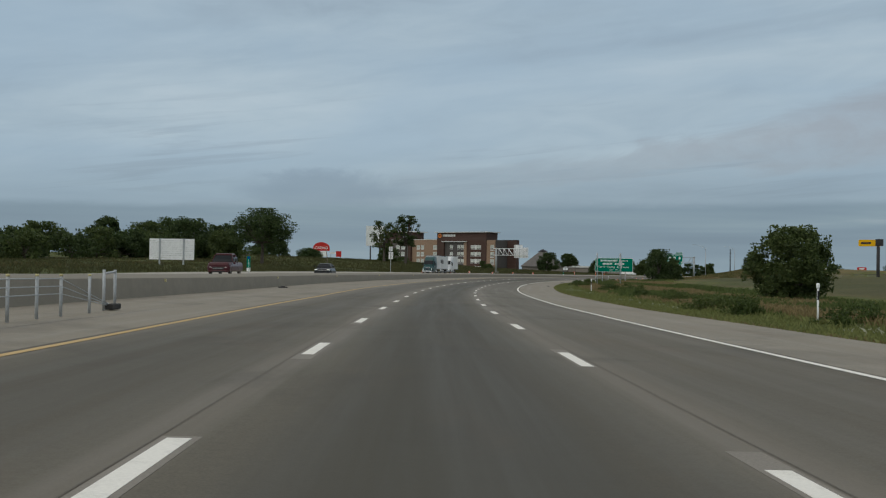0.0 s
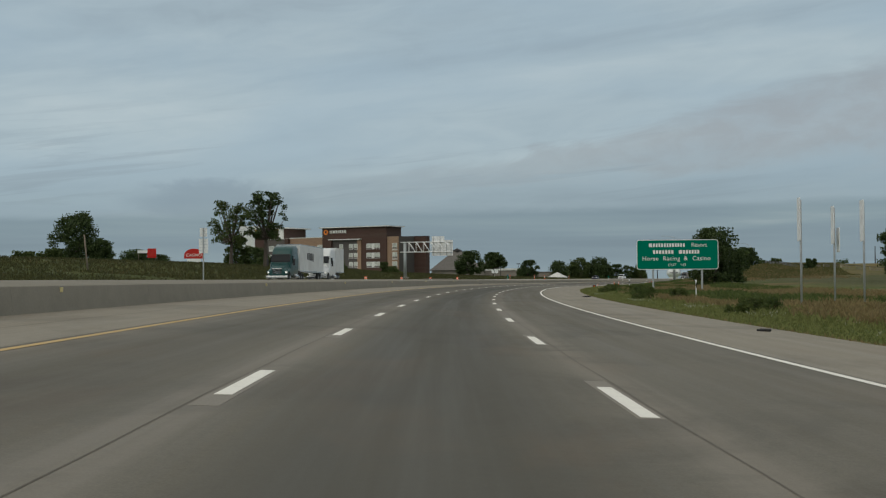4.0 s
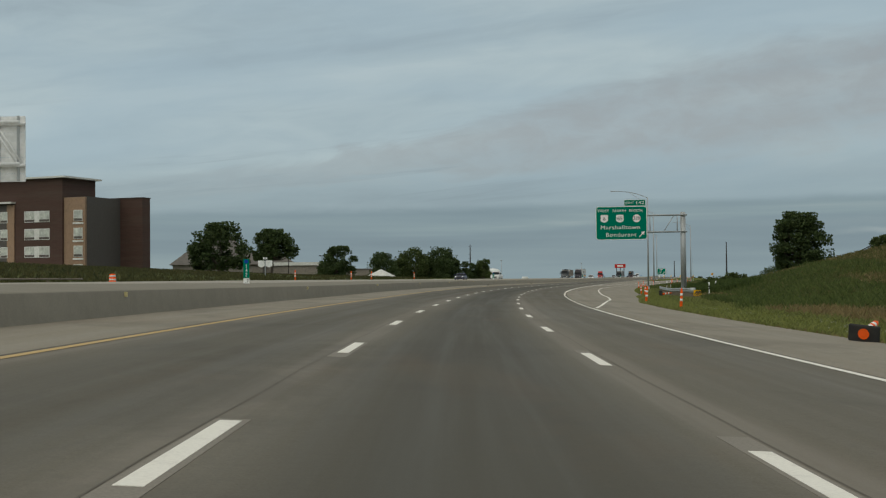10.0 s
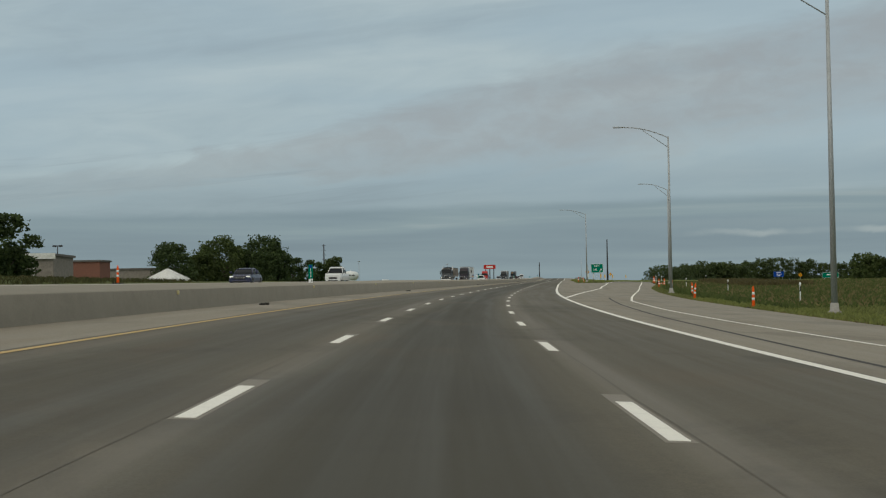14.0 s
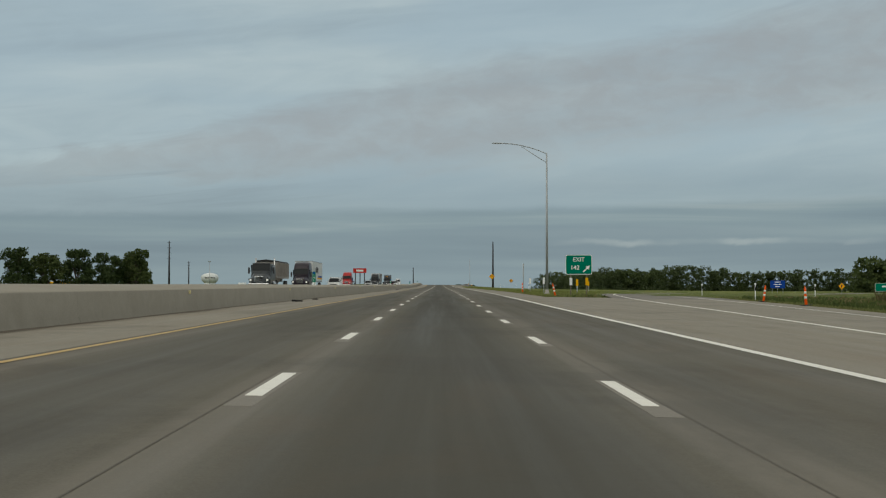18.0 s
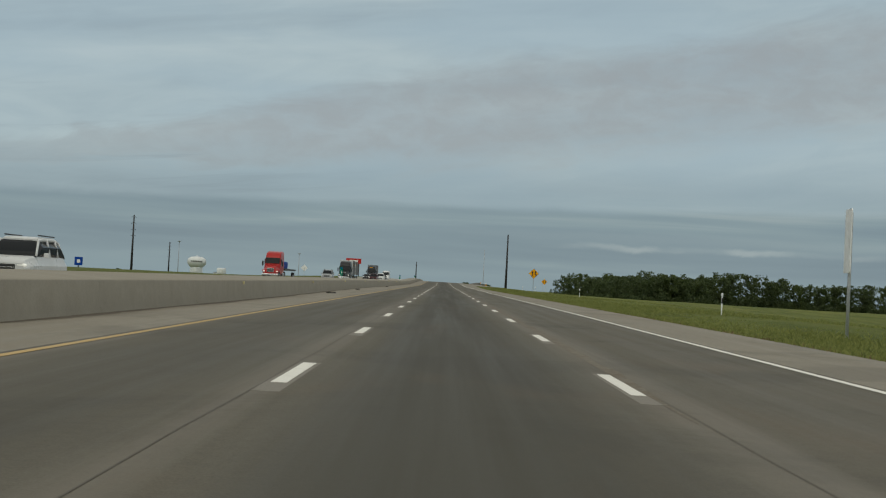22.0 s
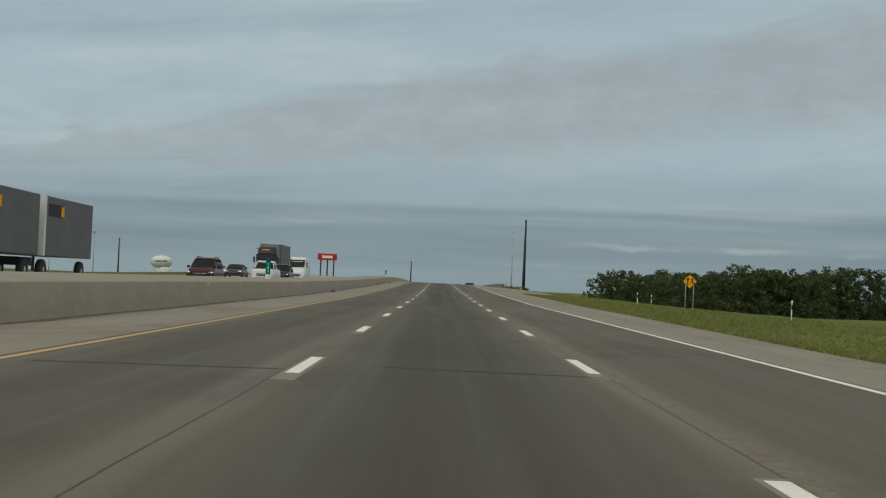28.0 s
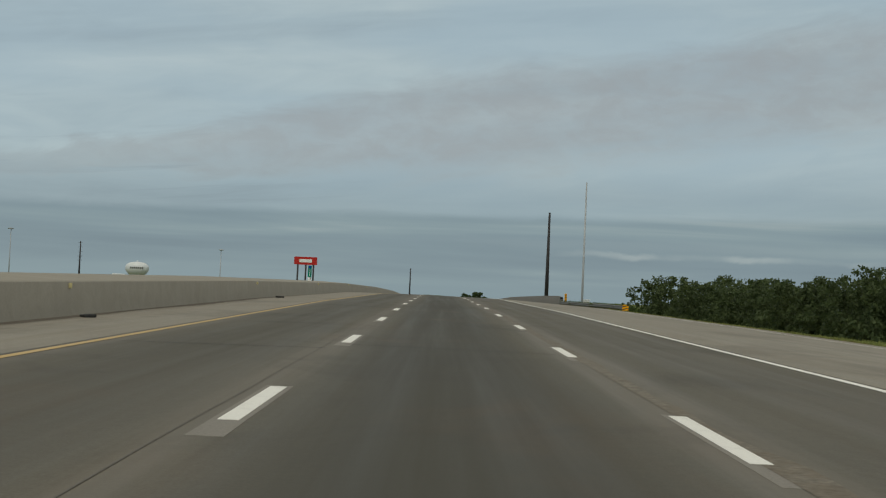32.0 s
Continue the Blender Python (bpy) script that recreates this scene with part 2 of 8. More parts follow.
class Nodes:
    """A small node-material writer."""

    def __init__(self, name, rough=0.8, metal=0.0, spec=0.5):
        self.m = bpy.data.materials.new(name)
        self.m.use_nodes = True
        self.n, self.l = self.m.node_tree.nodes, self.m.node_tree.links
        self.b = self.n["Principled BSDF"]
        self.b.inputs["Roughness"].default_value, self.b.inputs["Metallic"].default_value = rough, metal
        self.b.inputs["Specular IOR Level"].default_value = spec
        self.coord = self.n.new("ShaderNodeTexCoord")

    def put(self, sock, v):
        if isinstance(v, (int, float)):
            sock.default_value = v
        elif isinstance(v, tuple):
            sock.default_value = (*v, 1) if len(v) == 3 and sock.type == "RGBA" else v
        else:
            self.l.new(v, sock)

    def noise(self, scale, detail=4, rough=0.55, stretch=None, coords="Object", warp=0.0):
        n = self.n.new("ShaderNodeTexNoise")
        n.inputs["Scale"].default_value, n.inputs["Detail"].default_value = scale, detail
        n.inputs["Roughness"].default_value, n.inputs["Distortion"].default_value = rough, warp
        v = self.coord.outputs[coords]
        if stretch:
            m = self.n.new("ShaderNodeMapping")
            m.inputs["Scale"].default_value = stretch
            self.l.new(v, m.inputs[0])
            v = m.outputs[0]
        self.l.new(v, n.inputs[0])
        return n.outputs[0]

    def ramp(self, fac, stops):
        n = self.n.new("ShaderNodeValToRGB")
        while len(n.color_ramp.elements) < len(stops):
            n.color_ramp.elements.new(0.5)
        for e, (p, c) in zip(n.color_ramp.elements, stops):
            e.position, e.color = p, (*c, 1) if isinstance(c, tuple) else (c, c, c, 1)
        self.l.new(fac, n.inputs[0])
        return n.outputs[0]

    def mix(self, fac, a, b, blend="MIX"):
        n = self.n.new("ShaderNodeMix")
        n.data_type, n.blend_type = "RGBA", blend
        self.put(n.inputs[0], fac), self.put(n.inputs[6], a), self.put(n.inputs[7], b)
        return n.outputs[2]

    def math(self, op, a, b=0.0, clamp=False):
        n = self.n.new("ShaderNodeMath")
        n.operation, n.use_clamp = op, clamp
        self.put(n.inputs[0], a), self.put(n.inputs[1], b)
        return n.outputs[0]

    def random(self):
        return self.n.new("ShaderNodeObjectInfo").outputs["Random"]

    def bump(self, height, strength=0.3, distance=0.02):
        n = self.n.new("ShaderNodeBump")
        n.inputs["Strength"].default_value, n.inputs["Distance"].default_value = strength, distance
        self.l.new(height, n.inputs["Height"])
        self.l.new(n.outputs[0], self.b.inputs["Normal"])

    def colour(self, c):
        self.put(self.b.inputs["Base Color"], c)
        return self

    def rough(self, r):
        self.put(self.b.inputs["Roughness"], r)
        return self


def shade(c, k):
    return tuple(min(1.0, a * k) for a in c)


def plain(name, c, rough=0.6, metal=0.0, grain=20.0, spread=0.18, wear=1.5, dirt=(0.12, 0.11, 0.09), dirty=0.25, bump=0.08, stretch=None, spec=0.5):
    """A painted, metal or cast surface: grain, soft stains and a little relief."""
    k = Nodes(name, rough, metal, spec)
    g = k.noise(grain, 5, 0.6, stretch)
    w = k.noise(wear, 4, 0.6, stretch)
    base = k.ramp(g, [(0.3, shade(c, 1 - spread)), (0.7, shade(c, 1 + spread))])
    base = k.mix(k.math("MULTIPLY", k.ramp(w, [(0.45, 0.0), (0.75, 1.0)]), dirty), base, dirt)
    k.colour(base)
    k.rough(k.math("ADD", k.math("MULTIPLY", w, 0.2), max(0.02, rough - 0.1)))
    if bump:
        k.bump(g, bump, 0.01)
    return k.m


def road_material(name, c, tint, lanes=(), tone_step=(1.0, 1.0, 1.0)):
    """Worn concrete pavement: u runs across the road in metres, v along it."""
    k = Nodes(name, 0.85, 0.0, 0.3)
    uv = k.coord.outputs["UV"]
    sep = k.n.new("ShaderNodeSeparateXYZ")
    k.l.new(uv, sep.inputs[0])
    fine = k.noise(9.0, 6, 0.7, None, "UV")
    speck = k.noise(45.0, 3, 0.7, None, "UV")
    patch = k.noise(0.34, 6, 0.62, (1.0, 0.34, 1), "UV", 0.5)
    long_streak = k.noise(1.6, 4, 0.6, (1.0, 0.018, 1), "UV")
    tine = k.noise(14.0, 2, 0.6, (1.0, 0.03, 1), "UV")
    base = k.ramp(patch, [(0.3, shade(c, 0.82)), (0.5, c), (0.72, tint)])
    base = k.mix(0.11, base, k.ramp(long_streak, [(0.3, shade(c, 0.7)), (0.6, c), (0.75, shade(tint, 1.1))]))
    base = k.mix(0.4, base, k.ramp(fine, [(0.3, shade(c, 0.6)), (0.65, shade(c, 1.3))]), "MIX")
    base = k.mix(0.3, base, k.ramp(speck, [(0.32, shade(c, 0.4)), (0.7, shade(c, 1.7))]))
    base = k.mix(0.04, base, k.ramp(tine, [(0.35, shade(c, 0.5)), (0.65, shade(c, 1.5))]))
    for x0, width, dark, amount in lanes:
        d = k.math("ABSOLUTE", k.math("SUBTRACT", sep.outputs[0], x0))
        wob = k.math("MULTIPLY", k.math("SUBTRACT", long_streak, 0.5), 0.7)
        band = k.n.new("ShaderNodeMapRange")
        band.interpolation_type = "SMOOTHSTEP"
        band.inputs[1].default_value, band.inputs[2].default_value = width, width * 0.25
        band.inputs[3].default_value, band.inputs[4].default_value = 0.0, amount
        k.l.new(k.math("ADD", d, wob), band.inputs[0])
        base = k.mix(band.outputs[0], base, dark)
    stain = k.noise(0.24, 7, 0.66, (1.0, 0.62, 1), "UV", 0.5)
    base = k.mix(k.math("MULTIPLY", k.ramp(stain, [(0.52, 0.0), (0.62, 1.0)]), 0.36), base, shade(c, 0.42))
    rust = k.noise(0.45, 5, 0.6, (1.0, 0.3, 1), "UV", 0.4)
    base = k.mix(k.math("MULTIPLY", k.ramp(rust, [(0.55, 0.0), (0.72, 1.0)]), 0.2), base, (0.19, 0.125, 0.075))
    # the base tone darkens and lightens by station along the road
    run_tone = k.ramp(k.math("MULTIPLY", sep.outputs[1], 1 / 1600), [(at_s / 1600, tuple(1 - (1 - q) * w for q in tone_step)) for at_s, w in ((15, 1.0), (45, 0.2), (100, -0.35), (165, 0.0), (228, 1.2), (285, 1.6), (330, 0.5), (420, 0.4), (470, 1.6), (530, 1.5), (590, 0.9), (660, 1.0), (690, 1.85), (735, 1.85), (768, 1.05), (830, 1.05), (900, 1.3))])
    base = k.mix(1.0, base, run_tone, "MULTIPLY")
    k.colour(base)
    h = k.math("ADD", k.math("MULTIPLY", fine, 0.5), k.math("MULTIPLY", speck, 0.5))
    k.bump(h, 0.25, 0.006)
    k.rough(k.ramp(long_streak, [(0.3, 0.62), (0.7, 0.9)]))
    return k.m


OIL = (0.07, 0.066, 0.052)
PALE = (0.25, 0.225, 0.19)
M_LANES = road_material("lane_concrete", (0.146, 0.133, 0.105), (0.188, 0.168, 0.13),
                        [(0.0, 1.75, OIL, 0.82), (-0.9, 0.6, OIL, 0.25), (0.95, 0.6, OIL, 0.2), (-3.66, 1.6, OIL, 0.42), (3.66, 1.3, OIL, 0.06), (-1.95, 0.42, PALE, 0.42), (2.0, 0.5, PALE, 0.48), (-5.3, 0.4, PALE, 0.4)], (0.83, 0.82, 0.79))
M_SHOULDER = road_material("shoulder_concrete", (0.25, 0.224, 0.178), (0.3, 0.268, 0.213))
M_OPP = road_material("far_carriageway_concrete", (0.34, 0.318, 0.268), (0.39, 0.365, 0.31))
M_RAMP = road_material("ramp_asphalt", (0.2, 0.18, 0.16), (0.24, 0.215, 0.19), [(7.6, 1.2, OIL, 0.3)])


def paint(name, c, worn=0.4):
    k = Nodes(name, 0.65)
    g, w, e = k.noise(30, 5, 0.7), k.noise(3.0, 5, 0.7), k.noise(140, 3, 0.6)
    wear = k.math("MULTIPLY", k.ramp(w, [(0.5, 0.0), (0.72, 1.0)]), k.ramp(e, [(0.4, 0.0), (0.6, 1.0)]))
    k.colour(k.mix(k.math("MULTIPLY", wear, worn), k.ramp(g, [(0.3, shade(c, 0.86)), (0.7, c)]), (0.24, 0.22, 0.2)))
    k.bump(e, 0.3, 0.003)
    return k.m


M_WHITE_LINE = paint("white_road_tape", (0.90, 0.875, 0.80))
M_YELLOW_LINE = paint("yellow_road_paint", (0.56, 0.38, 0.14), 0.7)
M_GROOVE = plain("ground_groove_concrete", (0.225, 0.205, 0.175), 0.9, grain=40, dirty=0.1)
M_SEAM = plain("worn_seam_concrete", (0.165, 0.143, 0.108), 0.9, grain=14, spread=0.35, wear=2.5, dirt=(0.12, 0.085, 0.05), dirty=0.6, bump=0.2)
M_GRIT = plain("washed_road_grit", (0.13, 0.105, 0.075), 0.95, grain=25, spread=0.5, wear=3.0, dirty=0.5, bump=0.4)
M_JOINT = plain("joint_sealant", (0.115, 0.102, 0.08), 0.8, grain=10, dirty=0.2)
M_CRACK = plain("pavement_crack", (0.045, 0.042, 0.04), 0.9)


def barrier_material():
    k = Nodes("barrier_concrete", 0.88, 0.0, 0.3)
    big, mid, fine = k.noise(0.35, 5, 0.6, None, "UV"), k.noise(1.3, 6, 0.7, (1, 0.8, 1), "UV", 0.6), k.noise(22, 4, 0.65)
    drip = k.noise(1.1, 4, 0.6, (1.6, 0.12, 1), "UV")
    base = k.ramp(big, [(0.3, (0.262, 0.238, 0.186)), (0.7, (0.332, 0.304, 0.242))])
    base = k.mix(0.45, base, k.ramp(mid, [(0.3, (0.24, 0.218, 0.173)), (0.7, (0.357, 0.327, 0.265))]))
    base = k.mix(k.math("MULTIPLY", k.ramp(drip, [(0.52, 0.0), (0.75, 1.0)]), 0.16), base, (0.19, 0.172, 0.145))
    base = k.mix(0.2, base, k.ramp(fine, [(0.3, (0.17, 0.15, 0.13)), (0.7, (0.38, 0.34, 0.3))]))
    sep = k.n.new("ShaderNodeSeparateXYZ")
    k.l.new(k.coord.outputs["UV"], sep.inputs[0])
    # darker up to station 500, partly shade of the turned wall put into the colour
    facing_tone = k.n.new("ShaderNodeMapRange")
    facing_tone.inputs[1].default_value, facing_tone.inputs[2].default_value = 500, 600
    k.l.new(sep.outputs[0], facing_tone.inputs[0])
    base = k.mix(facing_tone.outputs[0], k.mix(1.0, base, (0.73, 0.74, 0.74), "MULTIPLY"), base)
    k.colour(base)
    k.bump(fine, 0.3, 0.006)
    return k.m


M_BARRIER = barrier_material()


def grass_material():
    k = Nodes("verge_grass", 0.95, 0.0, 0.15)
    n1, n2, n3 = k.noise(0.03, 4, 0.6), k.noise(0.35, 5, 0.65), k.noise(4.0, 5, 0.7)
    sep = k.n.new("ShaderNodeSeparateXYZ")
    k.l.new(k.coord.outputs["UV"], sep.inputs[0])
    crop = k.math("MULTIPLY", k.ramp(k.math("MULTIPLY", sep.outputs[0], 0.01), [(0.28, 0.0), (0.4, 1.0)]), k.ramp(k.math("MULTIPLY", sep.outputs[1], 0.001), [(0.36, 1.0), (0.42, 0.0)]))
    green = k.ramp(n2, [(0.3, (0.054, 0.084, 0.018)), (0.48, (0.098, 0.132, 0.028)), (0.6, (0.15, 0.165, 0.046)), (0.72, (0.2, 0.185, 0.062))])
    dry = k.ramp(n2, [(0.3, (0.105, 0.085, 0.038)), (0.6, (0.185, 0.142, 0.066)), (0.8, (0.14, 0.125, 0.052))])
    attr = k.n.new("ShaderNodeAttribute")
    attr.attribute_name = "dryness"
    mix = k.math("ADD", attr.outputs["Fac"], k.math("MULTIPLY", k.math("SUBTRACT", n1, 0.5), 1.3), True)
    mix = k.ramp(k.math("ADD", mix, k.math("MULTIPLY", k.math("SUBTRACT", n2, 0.5), 0.8)), [(0.35, 0.0), (0.65, 1.0)])
    base = k.mix(mix, green, dry)
    # a dull crop field lies beyond the first verge
    base = k.mix(k.math("MULTIPLY", crop, 0.9), base, k.ramp(n2, [(0.3, (0.058, 0.057, 0.035)), (0.6, (0.09, 0.083, 0.05)), (0.75, (0.12, 0.1, 0.058))]))
    # the verge is mown beyond the ramp
    mown = k.n.new("ShaderNodeMapRange")
    mown.inputs[1].default_value, mown.inputs[2].default_value, mown.inputs[4].default_value = 770, 860, 0.85
    k.l.new(sep.outputs[1], mown.inputs[0])
    swath = k.noise(0.5, 5, 0.65, (1.0, 0.06, 1), "UV", 0.5)
    base = k.mix(mown.outputs[0], base, k.ramp(swath, [(0.3, (0.085, 0.115, 0.022)), (0.5, (0.15, 0.18, 0.04)), (0.68, (0.24, 0.235, 0.075))]))
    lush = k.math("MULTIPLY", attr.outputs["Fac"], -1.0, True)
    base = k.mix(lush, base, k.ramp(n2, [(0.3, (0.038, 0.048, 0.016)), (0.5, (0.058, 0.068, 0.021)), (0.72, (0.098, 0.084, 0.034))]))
    band = k.noise(0.09, 5, 0.65, (1.0, 0.3, 1), "UV", 0.8)
    base = k.mix(1.0, base, k.ramp(band, [(0.35, (0.72, 0.78, 0.72)), (0.5, (1.0, 1.0, 1.0)), (0.65, (1.28, 1.18, 1.15))]), "MULTIPLY")
    base = k.mix(0.3, base, k.ramp(n3, [(0.3, (0.045, 0.058, 0.018)), (0.7, (0.17, 0.18, 0.065))]))
    k.colour(base)
    k.bump(n3, 0.9, 0.15)
    return k.m


M_GRASS = grass_material()


def leaf_material(name, dark, light):
    k = Nodes(name, 0.6, 0.0, 0.3)
    isl = k.n.new("ShaderNodeNewGeometry").outputs["Random Per Island"]
    n = k.noise(0.7, 3, 0.6)
    c = k.ramp(k.math("ADD", k.math("MULTIPLY", isl, 0.55), k.math("MULTIPLY", n, 0.45)), [(0.2, dark), (0.8, light)])
    k.colour(c)
    k.b.inputs["Transmission Weight"].default_value = 0.0
    tr = k.n.new("ShaderNodeBsdfTranslucent")
    k.l.new(c, tr.inputs[0])
    ms = k.n.new("ShaderNodeMixShader")
    ms.inputs[0].default_value = 0.4
    k.l.new(k.b.outputs[0], ms.inputs[1]), k.l.new(tr.outputs[0], ms.inputs[2])
    k.l.new(ms.outputs[0], k.n["Material Output"].inputs[0])
    return k.m


M_LEAF = leaf_material("leaf_dark_green", (0.03, 0.052, 0.017), (0.09, 0.128, 0.042))
M_LEAF2 = leaf_material("leaf_mid_green", (0.042, 0.066, 0.02), (0.118, 0.152, 0.046))
M_WEED = leaf_material("tall_weed_green", (0.05, 0.075, 0.02), (0.15, 0.185, 0.055))
M_WOODS = leaf_material("woodland_green", (0.042, 0.064, 0.024), (0.118, 0.152, 0.06))
M_BLADE = leaf_material("grass_blade", (0.115, 0.135, 0.04), (0.27, 0.28, 0.1))
M_MOUND = leaf_material("mound_grass_blade", (0.07, 0.074, 0.025), (0.185, 0.17, 0.065))
M_RANK = leaf_material("rank_weed_green", (0.036, 0.058, 0.014), (0.105, 0.145, 0.038))
M_DRYBLADE = leaf_material("dry_grass_blade", (0.165, 0.125, 0.054), (0.33, 0.255, 0.125))
M_FRESH = leaf_material("fresh_verge_blade", (0.14, 0.165, 0.042), (0.33, 0.345, 0.11))
M_FARGRASS = leaf_material("far_bank_grass", (0.04, 0.046, 0.016), (0.115, 0.112, 0.042))
M_FARDRY = leaf_material("far_seeding_grass", (0.08, 0.07, 0.03), (0.17, 0.14, 0.06))
M_FLOWER = leaf_material("pale_weed_flower", (0.3, 0.3, 0.2), (0.52, 0.52, 0.4))
M_BARK = plain("bark", (0.1, 0.08, 0.065), 0.95, grain=12, spread=0.4, bump=0.6, stretch=(1, 1, 0.2))
M_STEEL = plain("galvanised_steel", (0.42, 0.44, 0.45), 0.55, 0.3, grain=14, dirty=0.15)
M_DARKSTEEL = plain("dark_weathered_steel", (0.035, 0.033, 0.035), 0.7, 0.3, grain=6)
M_ALU = plain("mill_aluminium_panel", (0.88, 0.89, 0.88), 0.6, 0.0, grain=3, dirty=0.06)
M_GREEN = plain("green_sign_sheeting", (0.0, 0.19, 0.12), 0.75, grain=6, spread=0.08, dirty=0.03, bump=0, spec=0.06)
M_WHITE = plain("white_sheeting", (0.88, 0.89, 0.88), 0.5, grain=6, spread=0.05, dirty=0.06, bump=0)
M_BLACK = plain("black_sheeting", (0.02, 0.02, 0.022), 0.5, grain=6, bump=0)
M_YELLOW = plain("yellow_sheeting", (0.85, 0.46, 0.008), 0.6, grain=6, spread=0.06, dirty=0.06, bump=0, spec=0.1)
M_AMBER = plain("amber_sheeting", (0.95, 0.42, 0.006), 0.6, grain=6, spread=0.06, dirty=0.04, bump=0, spec=0.1)
M_BLUE = plain("blue_sheeting", (0.008, 0.06, 0.34), 0.6, grain=6, bump=0, dirty=0.05, spec=0.1)
M_REDSIGN = plain("red_sign_face", (0.55, 0.03, 0.025), 0.6, grain=4, bump=0, spec=0.1)
M_ORANGE = plain("orange_plastic", (0.95, 0.12, 0.012), 0.6, grain=8, spread=0.1, dirty=0.1, spec=0.15)
M_RUBBER = plain("black_rubber", (0.02, 0.02, 0.02), 0.85, grain=20)
M_CONCRETE = plain("cast_concrete", (0.36, 0.34, 0.31), 0.9, grain=12, bump=0.3)
M_OLDRAIL = plain("weathered_rail_steel", (0.17, 0.175, 0.165), 0.75, 0.2, grain=10, dirty=0.3)
M_PARAPET = plain("old_parapet_concrete", (0.15, 0.142, 0.125), 0.9, grain=8, dirty=0.4, bump=0.3)
M_WOOD = plain("weathered_wood_post", (0.2, 0.165, 0.125), 0.9, grain=10, spread=0.3, bump=0.4, stretch=(1, 1, 0.15))
M_GLASS = Nodes("dark_window_glass", 0.15, 0.0, 0.14).colour((0.014, 0.017, 0.02)).m

# ---------------------------------------------------------------- mesh helpers


def box(bm, x0, x1, y0, y1, z0, z1, bevel=0.0):
    vs = [bm.verts.new((x, y, z)) for x in (x0, x1) for y in (y0, y1) for z in (z0, z1)]
    fs = [bm.faces.new([vs[i] for i in f]) for f in ((0, 1, 3, 2), (4, 6, 7, 5), (0, 4, 5, 1), (2, 3, 7, 6), (0, 2, 6, 4), (1, 5, 7, 3))]
    if bevel:
        bmesh.ops.bevel(bm, geom=list({e for f in fs for e in f.edges}), offset=bevel, segments=2, affect="EDGES", profile=0.5)
    return bm


def rod(bm, p, q, r0, r1=None, n=10, caps=True):
    r1 = r0 if r1 is None else r1
    p, q = Vector(p), Vector(q)
    d = (q - p).normalized()
    a = d.orthogonal().normalized()
    b = d.cross(a)
    rings = []
    for c, r in ((p, r0), (q, r1)):
        rings.append([bm.verts.new(c + (a * math.cos(2 * math.pi * i / n) + b * math.sin(2 * math.pi * i / n)) * r) for i in range(n)])
    for i in range(n):
        bm.faces.new((rings[0][i], rings[0][(i + 1) % n], rings[1][(i + 1) % n], rings[1][i])).smooth = True
    if caps:
        bm.faces.new(rings[0][::-1]), bm.faces.new(rings[1])
    return bm


def lathe(bm, profile, n=24, cx=0.0, cy=0.0):
    rings = [[bm.verts.new((cx + r * math.cos(2 * math.pi * i / n), cy + r * math.sin(2 * math.pi * i / n), z)) for i in range(n)] for r, z in profile]
    for a, b in zip(rings, rings[1:]):
        for i in range(n):
            bm.faces.new((a[i], a[(i + 1) % n], b[(i + 1) % n], b[i])).smooth = True
    bm.faces.new(rings[0][::-1]), bm.faces.new(rings[-1])
    return bm


def prism(bm, outline, y0, y1):
    """A flat shape in x and z, given thickness along y."""
    a, b = [bm.verts.new((x, y0, z)) for x, z in outline], [bm.verts.new((x, y1, z)) for x, z in outline]
    n = len(outline)
    bm.faces.new(a), bm.faces.new(b[::-1])
    for i in range(n):
        bm.faces.new((a[i], b[i], b[(i + 1) % n], a[(i + 1) % n]))
    bmesh.ops.recalc_face_normals(bm, faces=bm.faces[:])
    return bm


def mesh_of(name, bm, material):
    me = bpy.data.meshes.new(name)
    bm.to_mesh(me)
    bm.free()
    me.materials.append(material)
    return me


def part(name, bm, material, parent, label=""):
    """One mesh under a thing or a part."""
    me = bm if isinstance(bm, bpy.types.Mesh) else mesh_of(name, bm, material)
    ob = new(name, me)
    ob.parent = parent
    return tagged(ob, label) if label else ob


def thing(name, m, label, category, group="", kind=""):
    ob = new(name)
    ob.empty_display_size = 0.2
    ob.matrix_world = m
    ob.matrix_basis = m
    return tagged(ob, label, category, group, kind)


def B():
    return bmesh.new()


def lettering(text, size, material, parent, x, y, z, align="CENTER", squeeze=1.0, name="lettering", bold=0.0, spread=1.0, wide=None):
    """Raised lettering on a face that looks along -y, drawn out to a given width."""
    cu = bpy.data.curves.new(name, "FONT")
    cu.body, cu.size, cu.align_x, cu.align_y, cu.extrude, cu.resolution_u, cu.offset = text, size, align, "CENTER", 0.004, 3, bold
    cu.space_character = spread
    ob = new(name, cu)
    dg = bpy.context.evaluated_depsgraph_get()
    me = bpy.data.meshes.new_from_object(ob.evaluated_get(dg))
    bpy.data.objects.remove(ob)
    bpy.data.curves.remove(cu)
    if wide:
        xs = [v.co.x for v in me.vertices]
        squeeze = wide / (max(xs) - min(xs))
    me.transform(pose(x, y, z, 90) @ Matrix.Diagonal((squeeze, 1, 1, 1)))
    me.materials.clear()
    me.materials.append(material)
    return part(name, me, material, parent)


